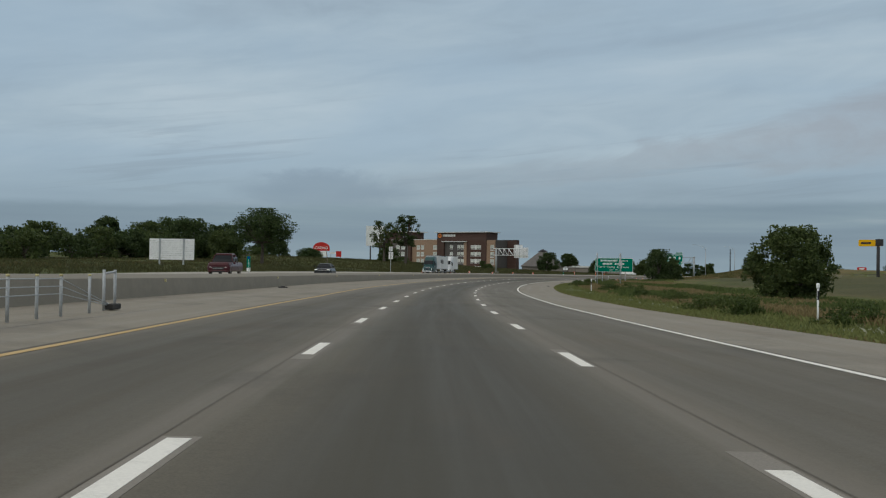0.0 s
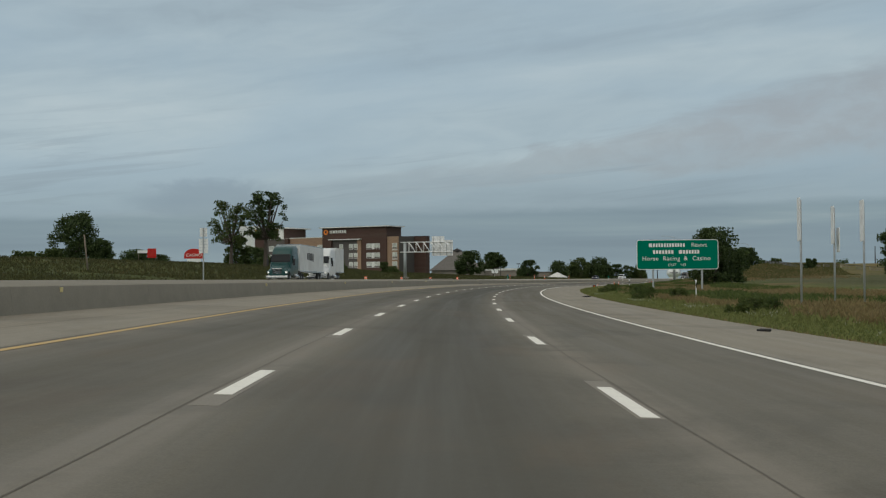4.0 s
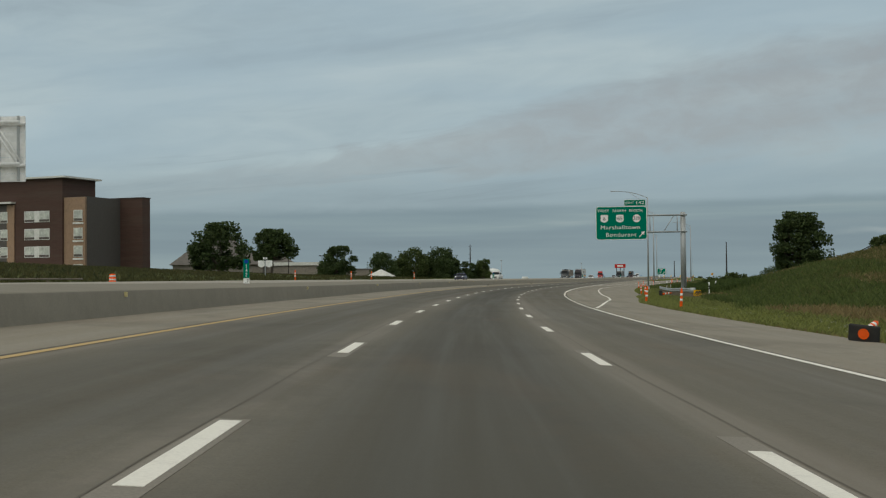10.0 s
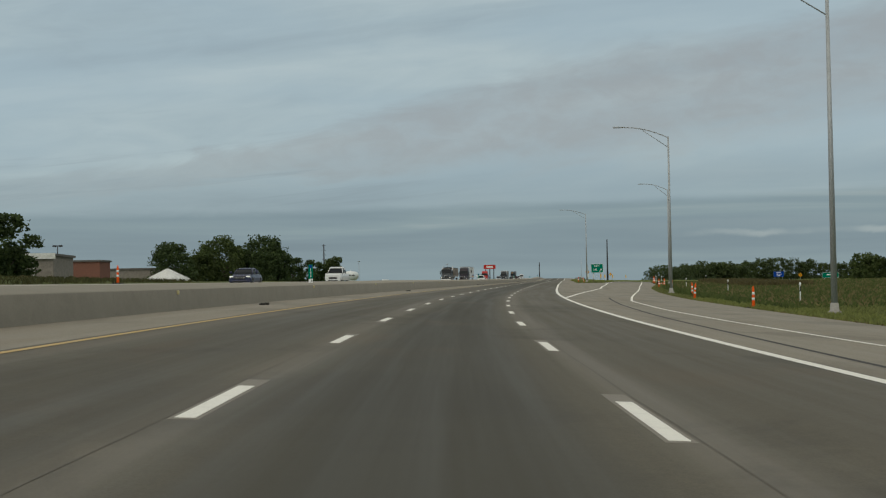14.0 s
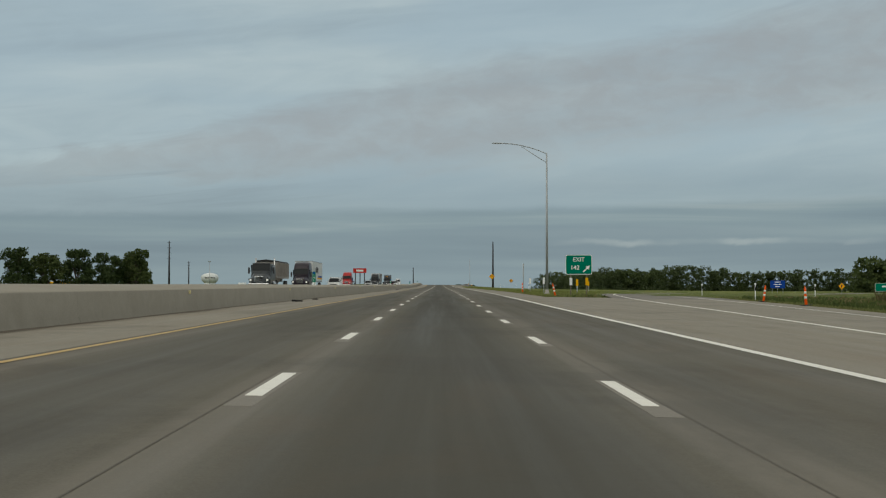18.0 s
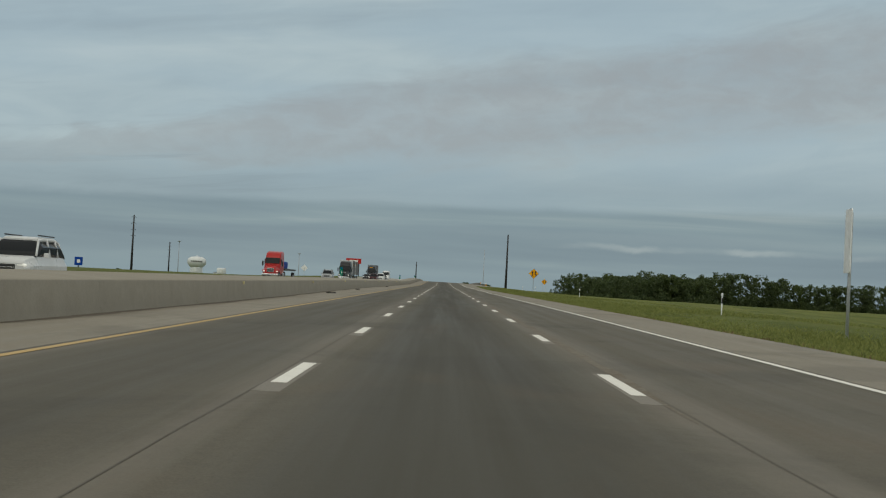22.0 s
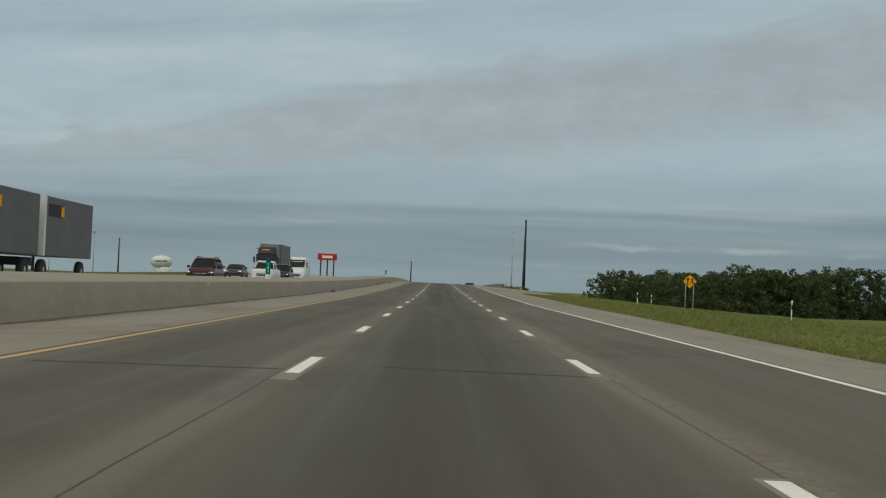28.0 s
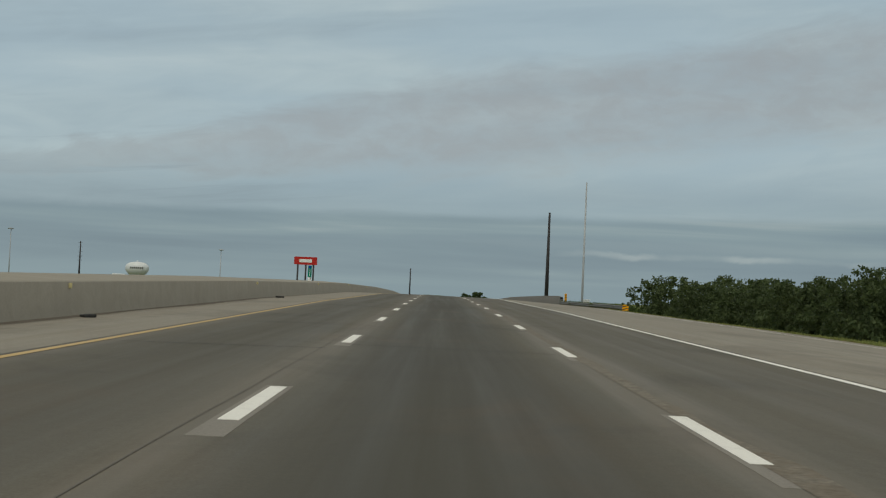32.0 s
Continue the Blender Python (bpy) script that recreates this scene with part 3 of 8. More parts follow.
def sheet_mesh(name, rows, material, uvs=None, attr=None):
    """A grid of rows of points as one mesh, with u and v."""
    rows = np.asarray(rows, float)
    nr, nc = rows.shape[:2]
    idx = np.arange(nr * nc).reshape(nr, nc)
    faces = np.stack([idx[:-1, :-1], idx[:-1, 1:], idx[1:, 1:], idx[1:, :-1]], -1).reshape(-1, 4)
    me = bpy.data.meshes.new(name)
    me.from_pydata(rows.reshape(-1, 3).tolist(), [], faces.tolist())
    if uvs is not None:
        lay = me.uv_layers.new(name="UVMap")
        lay.data.foreach_set("uv", np.asarray(uvs, float).reshape(-1, 2)[faces.reshape(-1)].astype(np.float32).ravel())
    if attr is not None:
        a = me.attributes.new(attr[0], "FLOAT", "POINT")
        a.data.foreach_set("value", np.asarray(attr[1], np.float32).ravel())
    me.materials.append(material)
    me.shade_smooth()
    return me


def strip(name, s_list, X_cols, zfun, material, lift=0.0):
    """A ribbon along the road; X_cols: offsets, or functions of s."""
    s = np.asarray(s_list, float)
    rows, uvs = [], []
    for c in X_cols:
        X = np.array([c(a) for a in s]) if callable(c) else np.full(len(s), float(c))
        x, y = plan(s, X)
        rows.append(np.stack([x, y, zfun(s, X) + lift], -1))
        uvs.append(np.stack([X, s], -1))
    return sheet_mesh(name, np.stack(rows, 1), material, np.stack(uvs, 1))


def structure(name, me, label, category):
    return tagged(new(name, me), label, category, "", "structure")
# ---------------------------------------------------------------- the ground and the carriageways
def barrier_x(s):
    return np.interp(s, [-60, 0, 45, 100, 133, 167, 270, 340, 410, 480, 525, 610, 650, 700, 770, 850, 885, 930, 1020, 1160], [-11.4, -10.8, -10.4, -10.1, -9.7, -9.0, -8.4, -8.2, -8.0, -7.9, -8.3, -8.6, -8.9, -8.9, -8.3, -8.2, -8.6, -8.7, -8.5, -8.4])


def barrier_h(s):
    return np.interp(s, [0, 60, 130, 200, 480, 540, 620, 775, 850, 930, 1050, 1200], [0.72, 0.66, 0.62, 0.59, 0.58, 0.64, 0.78, 0.78, 0.78, 0.8, 0.79, 0.77])


def opp_lift(s):
    return np.interp(s, [200, 480, 600, 680, 730, 800, 890, 1074, 1213], [0.04, 0.08, 0.35, 0.56, 0.6, 0.38, 0.22, 0.36, 0.3])


def opp_level(s, X):
    return plane_z(s, X) + opp_lift(s) * (-9 - X) / 15


def ramp_left(s):
    return np.interp(s, [583, 606, 631, 653, 672, 699, 716, 737, 764, 800, 850, 900, 1050], [5.5, 7.1, 9.05, 10.6, 11.2, 12.6, 13.1, 14.2, 16.4, 22, 40, 70, 200])


def ramp_right(s):
    return np.interp(s, [414, 426, 450, 462, 500, 554, 576, 590, 627, 649, 669, 704, 764, 800, 850, 900, 1050], [5.35, 6.5, 8.5, 8.9, 9.1, 8.8, 9.3, 10.4, 13.4, 14.9, 16.0, 18.2, 21.6, 28, 47, 78, 210])


NOSE = 744


def left_line(s):
    """Offset of the yellow line; the left lane widens twice."""
    return np.interp(s, [20, 87, 157, 240, 300, 476, 513, 610, 656, 730, 764], [-5.3, -5.7, -5.43, -5.6, -5.48, -5.42, -5.7, -5.9, -5.6, -5.5, -5.33])


def right_line(s):
    """Offset of the white line beside the right lane."""
    return np.interp(s, [-20, 51, 122, 390, 450, 512, 540, 600, 660, 700, 770, 800, 1120, 1160], [5.25, 5.45, 5.35, 5.25, 5.3, 5.55, 5.55, 5.42, 5.4, 5.28, 5.3, 5.2, 5.2, 5.35])


def edge_right(s):
    """Where the pavement ends and the grass begins."""
    return np.where(np.asarray(s) < NOSE,
                    np.interp(s, [-60, 400, 440, 458, 474, 486, 530, 587, 619, 654, 704, 744], [9.2, 9.5, 9.8, 11.3, 11.9, 13.4, 13.7, 14.2, 15.0, 16.6, 20.5, 22.2]),
                    np.interp(s, [744, 800, 850, 1030, 1060, 1145, 1149, 1170, 1200, 1250, 1300, 1370, 1500], [8.4, 8.2, 7.9, 7.8, 8.3, 8.8, 14.9, 14.9, 14.8, 15.0, 14.1, 12.3, 12.0]))


OPP_EDGE = -25.5
SR = [-60, 60, 160, 260, 340, 400, 450, 480, 510, 535, 560, 700, 900, 1050, 1160, 1260, 1400, 1700]
DR = [0, 3, 8, 16, 30, 60, 120, 300, 900]
RIGHT = {-60: [0, 0, -.1, -.2, .1, .6, 1.2, 1.4, 1.4], 60: [0, 0, 0, -.1, .1, .6, 1.2, 1.5, 1.5], 160: [0, .05, .1, .1, .5, 1.2, 1.6, 1.6, 1.6],
         260: [0, 0, .1, .3, .7, 1.2, 1.4, 1.4, 1.4], 340: [0, 0, .15, .5, 1.0, 1.4, 1.6, 1.6, 1.6], 400: [0, 0, .1, .7, 1.5, 2.2, 2.4, 2, 1.8],
         450: [0, 0, .1, 1.4, 3.5, 4.2, 3.4, 2.4, 1.8], 480: [0, -.1, .2, 2.2, 5.0, 4.9, 3.6, 2.4, 1.8], 510: [0, -.1, .1, 2.1, 5.6, 5.3, 3.8, 2.2, 1.6],
         535: [0, 0, .1, .9, 4.0, 4.4, 3.0, 1.8, 1.2], 560: [0, -.1, -.15, 0, .3, .8, 1, 1, 1],
         700: [0, -.1, -.15, -.25, -.2, .1, .4, .6, .6], 900: [0, 0, -.1, -.35, -.7, -1.1, -1.1, -.6, -.4], 1050: [0, 0, -.15, -.4, -.6, -1, -1.3, -1, -1],
         1160: [0, -.1, -.4, -.9, -1.4, -2, -2.4, -2, -2], 1260: [0, -.6, -2, -4, -5.5, -5.5, -5, -3, -2], 1400: [0, -.6, -2, -4, -5.5, -5.5, -5, -3, -2],
         1700: [0, -.3, -1, -2, -3, -3, -3, -2, -2]}
SL = [-60, 100, 200, 280, 340, 420, 510, 600, 720, 900, 1200, 1600]
DL = [0, 3, 8, 15, 30, 60, 120, 300, 900]
LEFT = {-60: [0, -.1, .1, .3, .5, .7, .9, 1, 1], 100: [0, -.1, .1, .3, .6, .9, 1.1, 1.2, 1.2], 200: [0, -.1, .2, .5, .9, 1.2, 1.4, 1.5, 1.5],
        280: [0, -.3, .2, .7, 1.8, 2.3, 2.5, 2.5, 2.5], 340: [0, -.4, .3, 1.2, 2.7, 4.0, 4.4, 4.2, 3.4],
        420: [0, -.4, .2, 1.2, 2.8, 4.2, 4.5, 4.4, 3.4], 510: [0, -.2, .3, .9, 1.8, 2.9, 3.4, 3.4, 3], 600: [0, .1, .3, .6, 1.1, 1.9, 2.5, 2.8, 2.5], 720: [0, 0, -.1, -.2, -.3, -.2, 0, .2, .2],
        900: [0, -.1, -.3, -.6, -1, -1.4, -1.6, -1.6, -1.6], 1200: [0, -.1, -.3, -.6, -1.2, -1.8, -2, -2.4, -2.4], 1600: [0, -.1, -.3, -.6, -1.2, -1.8, -2, -2.4, -2.4]}


def table(s, d, stations, steps, rows):
    """A height read from a small table of stations and distances."""
    s, d = np.broadcast_arrays(np.asarray(s, float), np.asarray(d, float))
    vals = np.array([rows[k] for k in stations])
    i = np.clip(np.searchsorted(stations, s) - 1, 0, len(stations) - 2)
    a = np.clip((s - np.array(stations)[i]) / np.diff(stations)[i], 0, 1)
    a = a * a * (3 - 2 * a)
    j = np.clip(np.searchsorted(steps, d) - 1, 0, len(steps) - 2)
    b = np.clip((d - np.array(steps)[j]) / np.diff(steps)[j], 0, 1)
    return (vals[i, j] * (1 - a) + vals[i + 1, j] * a) * (1 - b) + (vals[i, j + 1] * (1 - a) + vals[i + 1, j + 1] * a) * b


def ground_z(s, X):
    s, X = np.broadcast_arrays(np.asarray(s, float), np.asarray(X, float))
    e = edge_right(s)
    zr = surface_z(s, e) - 0.02 + table(s, np.maximum(X - e, 0), SR, DR, RIGHT)
    zl = opp_level(s, OPP_EDGE) - 0.02 + table(s, np.maximum(OPP_EDGE - X, 0), SL, DL, LEFT)
    zm = np.minimum(surface_z(s, X), opp_level(s, np.minimum(X, -9.0))) - 0.3
    return np.where(X >= e, zr, np.where(X <= OPP_EDGE, zl, zm))


g_rows = np.concatenate([np.arange(-700, -60, 80), np.arange(-60, 1300, 4), np.arange(1300, 1560, 10), np.geomspace(1560, 5000, 18)])
g_right = [0, 0.25, 0.7, 1.4, 2.3, 3.4, 5, 7, 9.5, 12.5, 16, 20, 25, 31, 38, 46, 56, 70, 90, 120, 170, 240, 330, 450, 620, 900]
g_left = [1600, 1000, 620, 420, 300, 210, 150, 115, 90, 72, 58, 46, 37, 29, 22, 16, 11, 7.5, 5, 3.2, 1.8, 0.8, 0]


def growth(s, X):
    """Long bands of drier and greener growth beside the road, about -0.5 to 0.5."""
    s, X = np.ravel(s), np.ravel(X)
    free = np.array([0.75 * noise.noise((a * 0.02, b * 0.17, 2.0)) + 0.35 * noise.noise((a * 0.09, b * 0.4, 7.0)) for a, b in zip(s, X)])
    foot = np.interp(X - edge_right(s), [2.5, 4.0, 6.5, 8.5, 13.0, 17.0, 26.0], [-0.1, 0.24, 0.16, -0.34, -0.26, 0.1, 0.14])
    w = np.clip((s - 300) / 110, 0, 1)
    return free * (1 - 0.45 * w) + foot * w


pts, uvs, dry = [], [], []
for s in g_rows:
    e = float(edge_right(s))
    X = np.array([OPP_EDGE - d for d in g_left] + [OPP_EDGE + 0.4, -17, -9, 0, e - 0.4] + [e + d for d in g_right])
    z = ground_z(s, X)
    z = np.where((X > OPP_EDGE) & (X < e), np.minimum(z, level(s) + 2), z)
    d = np.maximum(X - e, OPP_EDGE - X)
    x, y = plan(s, X)
    wob = np.array([noise.noise((a * 0.13, b * 0.13, 0.0)) * 0.16 + noise.noise((a * 0.031, b * 0.031, 4.0)) * 0.3 for a, b in zip(x, y)])
    z = z + np.where(d > 0.2, wob * np.clip(d / 6, 0, 1), 0)
    pts.append(np.stack([x, y, z], -1))
    uvs.append(np.stack([X, np.full(len(X), s)], -1))
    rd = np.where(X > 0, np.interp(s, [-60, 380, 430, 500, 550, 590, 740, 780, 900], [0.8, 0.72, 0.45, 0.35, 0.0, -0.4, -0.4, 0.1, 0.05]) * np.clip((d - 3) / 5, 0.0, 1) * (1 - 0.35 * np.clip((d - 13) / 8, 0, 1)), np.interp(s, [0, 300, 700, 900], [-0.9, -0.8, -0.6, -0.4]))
    if s < 560:
        rd = np.where((X > 0) & (d > 2.5), 0.42 + 1.3 * growth(np.full(len(X), s), X), rd)
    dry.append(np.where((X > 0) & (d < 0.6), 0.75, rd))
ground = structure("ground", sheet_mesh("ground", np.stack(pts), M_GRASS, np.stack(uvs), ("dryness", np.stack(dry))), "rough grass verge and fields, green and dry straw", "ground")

S_ALL = np.concatenate([np.arange(-60, 1300, 4.0), np.arange(1300, 1561, 10.0)])
S_A, S_B = np.append(S_ALL[S_ALL < NOSE], NOSE), S_ALL[S_ALL >= NOSE]
structure("road", strip("road", S_ALL, [lambda s: float(left_line(s)) - 0.18, -3.6, -1.83, 0, 1.83, 3.6, lambda s: float(right_line(s)) + 0.18], surface_z, M_LANES), "three worn concrete traffic lanes with dark wheel paths", "road")
structure("shoulder_left", strip("shoulder_left", S_ALL, [lambda s: float(barrier_x(s)) - 0.05, -7.0, lambda s: float(left_line(s)) - 0.18], surface_z, M_SHOULDER), "pale concrete shoulder beside the median wall", "road")
structure("shoulder_right", strip("shoulder_right", S_A, [lambda s: float(right_line(s)) + 0.18, 7.2] + [lambda s, k=k: 7.2 + (float(edge_right(s)) - 7.2) * k for k in (0.33, 0.66, 1.0)], surface_z, M_SHOULDER), "pale brown paved shoulder and exit lane", "road")
structure("shoulder_right_far", strip("shoulder_right_far", S_B, [lambda s: float(right_line(s)) + 0.18, 6.6, lambda s: float(edge_right(s))], surface_z, M_SHOULDER), "pale brown paved shoulder along the grass", "road")
structure("exit_ramp", strip("exit_ramp", np.arange(NOSE - 8, 930, 4.0), [lambda s, k=k: float(ramp_left(s)) - 1.2 + (float(ramp_right(s)) - float(ramp_left(s)) + 3.4) * k for k in (0, 0.25, 0.5, 0.75, 1)],
                                lambda s, X: np.where(s < NOSE + 2, surface_z(s, X) + 0.004, ground_z(s, X) + 0.12), M_RAMP), "asphalt exit ramp curving away through the grass", "road")
structure("entry_ramp", strip("entry_ramp", np.arange(1125, 1156, 3.0), [lambda s, k=k: 9.4 + max(0.0, 1150 - s) * 0.34 + k * 5.6 for k in (0, 0.33, 0.66, 1)], lambda s, X: np.where(s > 1147, surface_z(s, X) - 0.012, ground_z(s, X) + 0.09), M_SHOULDER), "pale paved entry ramp climbing to join the road", "road")
structure("road_far_side", strip("road_far_side", S_ALL, [OPP_EDGE, -22.5, -19, -15.5, -14, -12.5, -11, lambda s: float(barrier_x(s)) - 0.5], opp_level, M_OPP), "pale concrete carriageway beyond the median wall", "road")


def line(name, s0, s1, X, w, material, parent, lift=0.006, step=4.0):
    s = np.append(np.arange(s0, s1, step), s1)
    fx = X if callable(X) else (lambda a: X)
    me = strip(name, s, [lambda a: float(fx(a)) - w / 2, lambda a: float(fx(a)) + w / 2], surface_z, material, lift)
    return part(name, me, material, parent)


marks = thing("lane_markings", Matrix(), "white and yellow road markings worn by traffic", "road marking", kind="structure")
line("yellow_edge_line", -60, 1560, left_line, 0.15, M_YELLOW_LINE, marks)
line("white_edge_line", -60, 416, right_line, 0.15, M_WHITE_LINE, marks)
line("white_gore_line", 492, NOSE, right_line, 0.24, M_WHITE_LINE, marks)
line("white_edge_line", NOSE, 1560, right_line, 0.15, M_WHITE_LINE, marks)
line("white_ramp_line", 416, NOSE - 8, lambda s: float(ramp_right(s)), 0.15, M_WHITE_LINE, marks, 0.008)
line("white_ramp_line", 584, NOSE - 8, lambda s: float(ramp_left(s)), 0.24, M_WHITE_LINE, marks, 0.008)
for fx in (ramp_left, ramp_right):
    s = np.arange(NOSE - 8, 930, 4.0)
    part("white_ramp_line", strip("white_ramp_line", s, [lambda a: float(fx(a)) - 0.09, lambda a: float(fx(a)) + 0.09], lambda s, X: np.where(s < NOSE + 2, surface_z(s, X) + 0.012, ground_z(s, X) + 0.128), M_WHITE_LINE), None, marks)
line("white_ramp_line", 1152, 1250, lambda s: float(edge_right(s)) - 1.15 - (s - 1152) * 0.012, 0.12, M_WHITE_LINE, marks, 0.008)
for X in (-1.98, 1.99):
    line("lane_joint", -60, 1300, lambda s, X=X: X + 0.007 * math.sin(s * 0.9) + 0.005 * math.sin(s * 2.3), 0.016, M_JOINT, marks, 0.003, 2.0)
line("lane_joint", -60, 1300, lambda s: float(left_line(s)) - 0.17, 0.05, M_JOINT, marks, 0.003)
line("shoulder_joint", -60, 215, lambda s: -7.35 + 0.03 * math.sin(s * 0.7) + 0.02 * math.sin(s * 1.9), 0.024, M_JOINT, marks, 0.003, 2.0)

# dashes of grooved white tape, 40 feet from one to the next
b = B()
box(b, -0.08, 0.08, -3.05, 0, -0.02, 0.002)
DASH = mesh_of("dash", b, M_WHITE_LINE)
b = B()
box(b, -0.13, 0.13, -4.05, 0.12, -0.02, 0.0005)
GROOVE = mesh_of("groove", b, M_GROOVE)
b = B()
box(b, -0.13, 0.1, -3.2, 2.5, -0.02, 0.0005)
GROOVE_LONG = mesh_of("groove", b, M_GROOVE)
b = B()
box(b, -0.12, 0.12, -3.15, 0.85, -0.02, 0.0005)
GROOVE_FAR = mesh_of("groove", b, M_GROOVE)
b = B()
box(b, -0.075, 0.075, -0.9, 0, -0.02, 0.002)
DOT = mesh_of("dot", b, M_WHITE_LINE)


def road_pose(s, X, lift=0.002):
    x, y = plan(s, X)
    slope = float(level(s + 3) - level(s - 3)) / 6
    h = heading(s)
    m = Matrix.Translation((float(x), float(y), float(surface_z(s, X)) + lift)) @ Matrix.Rotation(h, 4, "Z") @ Matrix.Rotation(math.atan(slope), 4, "X") @ Matrix.Rotation(math.atan(float(bank(s))), 4, "Y")
    return m


for X0, group in ((-1.83, 0), (1.83, 1)):
    for k in range(-4, 122):
        s = 8.53 + 12.192 * k
        X = X0 + float(np.interp(s, [1030, 1090], [0.0, 0.1]))
        if group:
            s += float(np.interp(s, [0, 480, 690, 838, 1022, 1090, 1120, 1154], [-0.8, -0.7, 0.0, 0.95, 2.4, 1.5, 1.1, -1.1]))
        else:
            s += float(np.interp(s, [1095, 1108, 1122, 1135], [0.0, -0.8, -0.8, 0.0]))
        m = road_pose(s - 1.5, X) @ Matrix.Translation((0, 1.5, 0))
        part("groove", GROOVE_LONG if 1060 < s < 1125 and not group else GROOVE_FAR if (s < 560 if group else 495 < s < 530) else GROOVE, None, marks).matrix_basis = m
        part("dash", DASH, None, marks).matrix_basis = m @ Matrix.Translation((0, 0, 0.002))
for k in range(43):
    part("dot", DOT, None, marks).matrix_basis = road_pose(417.6 + 1.74 * k, float(right_line(417.6 + 1.74 * k)), 0.003)

# a pale, rust-tinged worn strip along the joint of the right lane
for s0, s1 in ((796, 985), (1000, 1240)):
    ss = np.arange(s0, s1, 0.8)
    wob = np.array([noise.noise((a * 0.35, 3.0, 0.0)) for a in ss])
    taper = np.clip(np.minimum(ss - s0, s1 - ss) / 6, 0, 1)
    rows = []
    for a, q, v in zip(ss, wob, taper):
        x0 = 1.83 + 0.09
        x1 = x0 + max(0.02, (0.2 + 0.22 * q) * v)
        rows.append([(*[float(c) for c in plan(a, b2)], float(surface_z(a, b2)) + 0.0035) for b2 in (x0, x1)])
    structure("worn_seam", sheet_mesh("worn_seam", rows, M_SEAM), "pale worn strip of concrete along the lane joint", "pavement")

# brown grit washed against the foot of the median wall
for s0, s1 in ((650, 790), (805, 1010), (1022, 1215)):
    ss = np.arange(s0, s1, 0.7)
    rows = []
    for a in ss:
        wide = (0.3 + 0.35 * noise.noise((a * 0.11, 9.0, 0.0)) + 0.12 * noise.noise((a * 0.8, 4.0, 0.0))) * min(1.0, (a - s0) / 8, (s1 - a) / 8)
        xb = float(barrier_x(a))
        rows.append([(*[float(c) for c in plan(a, xb + q)], float(surface_z(a, xb + q)) + 0.006) for q in (0.0, max(0.02, wide) * 0.55, max(0.03, wide))])
    structure("road_grit", sheet_mesh("road_grit", rows, M_GRIT), "brown grit along the foot of the median wall", "dirt")

# transverse cracks and sawn joints
for s, x0, x1 in ((117.0, -3.9, -1.9), (116.3, -0.2, 2.4), (1018.0, -5.0, -2.0), (1019.1, -0.9, 1.9), (1101.2, -5.0, -1.9), (1102.2, -1.7, 1.7), (1161.8, -5.0, -1.9), (1163.2, -1.7, 1.7), (838, -4.6, -3.9), (100, -1.5, 1.6), (230, 1.9, 4.4), (318, -0.9, 1.5), (520, -4.8, -2.2), (613.5, -3.3, -1.8), (955, 2.2, 4.8)):
    xs = np.linspace(x0, x1, 12)
    jit = [0.05 * noise.noise((a * 1.7, s, 0.0)) for a in xs]
    rows = [[(*[float(q) for q in plan(s + j + o, a)], float(surface_z(s + j + o, a)) + 0.004) for o in ((-0.03, 0.03) if s > 1000 else (-0.014, 0.014))] for a, j in zip(xs, jit)]
    structure("pavement_crack", sheet_mesh("pavement_crack", rows, M_CRACK), "thin dark crack across the concrete lanes", "crack")

sk = np.arange(513, 590, 2.5)
def skid_x(a):
    return float(np.interp(a, [513, 527, 545, 564, 582, 590], [6.55, 6.9, 7.2, 7.7, 8.4, 8.8]))
structure("skid_mark", strip("skid_mark", sk, [lambda a: skid_x(a) - 0.07, lambda a: skid_x(a) + 0.07], surface_z, M_CRACK, 0.004), "dark curved tyre mark on the exit lane", "tyre mark")

# the median wall, cast in lengths
wall = thing("barrier", Matrix(), "long grey concrete median wall with weather stains", "road barrier", kind="structure")
PROFILE = [(0.0, 0.0), (0.012, 0.07), (0.06, 0.2), (0.11, 0.97), (0.135, 1.0), (0.42, 1.0), (1.5, 1.0), (2.5, 1.0), (2.56, 0.97), (2.7, 0.0)]


def wall_rise(s):
    """How much higher the far edge of the broad wall top lies."""
    return np.interp(s, [0, 90, 270, 500, 640, 720, 760, 850, 1050, 1190], [0.1, 0.12, 0.17, 0.17, 0.2, 0.18, 0.15, 0.13, 0.15, 0.11])



for k in range(134):
    s0, s1 = -60 + 12.0 * k, -60 + 12.0 * (k + 1) - 0.012
    s = np.linspace(s0, s1, 4)
    cols = []
    for off, zz in PROFILE:
        X = barrier_x(s) - off
        x, y = plan(s, X)
        base = surface_z(s, barrier_x(s)) - 0.02
        cols.append(np.stack([x, y, base + zz * (barrier_h(s) + 0.02) + (wall_rise(s) * (off - 0.135) / 2.4 if zz > 0.9 and off > 0.2 else 0)], -1))
    zrow = [p[1] for p in PROFILE]
    uv = np.stack([np.stack([s, np.full(len(s), z)], -1) for z in zrow], 1)
    me = sheet_mesh("barrier_segment", np.stack(cols, 1), M_BARRIER, uv)
    part("barrier_segment", me, None, wall)
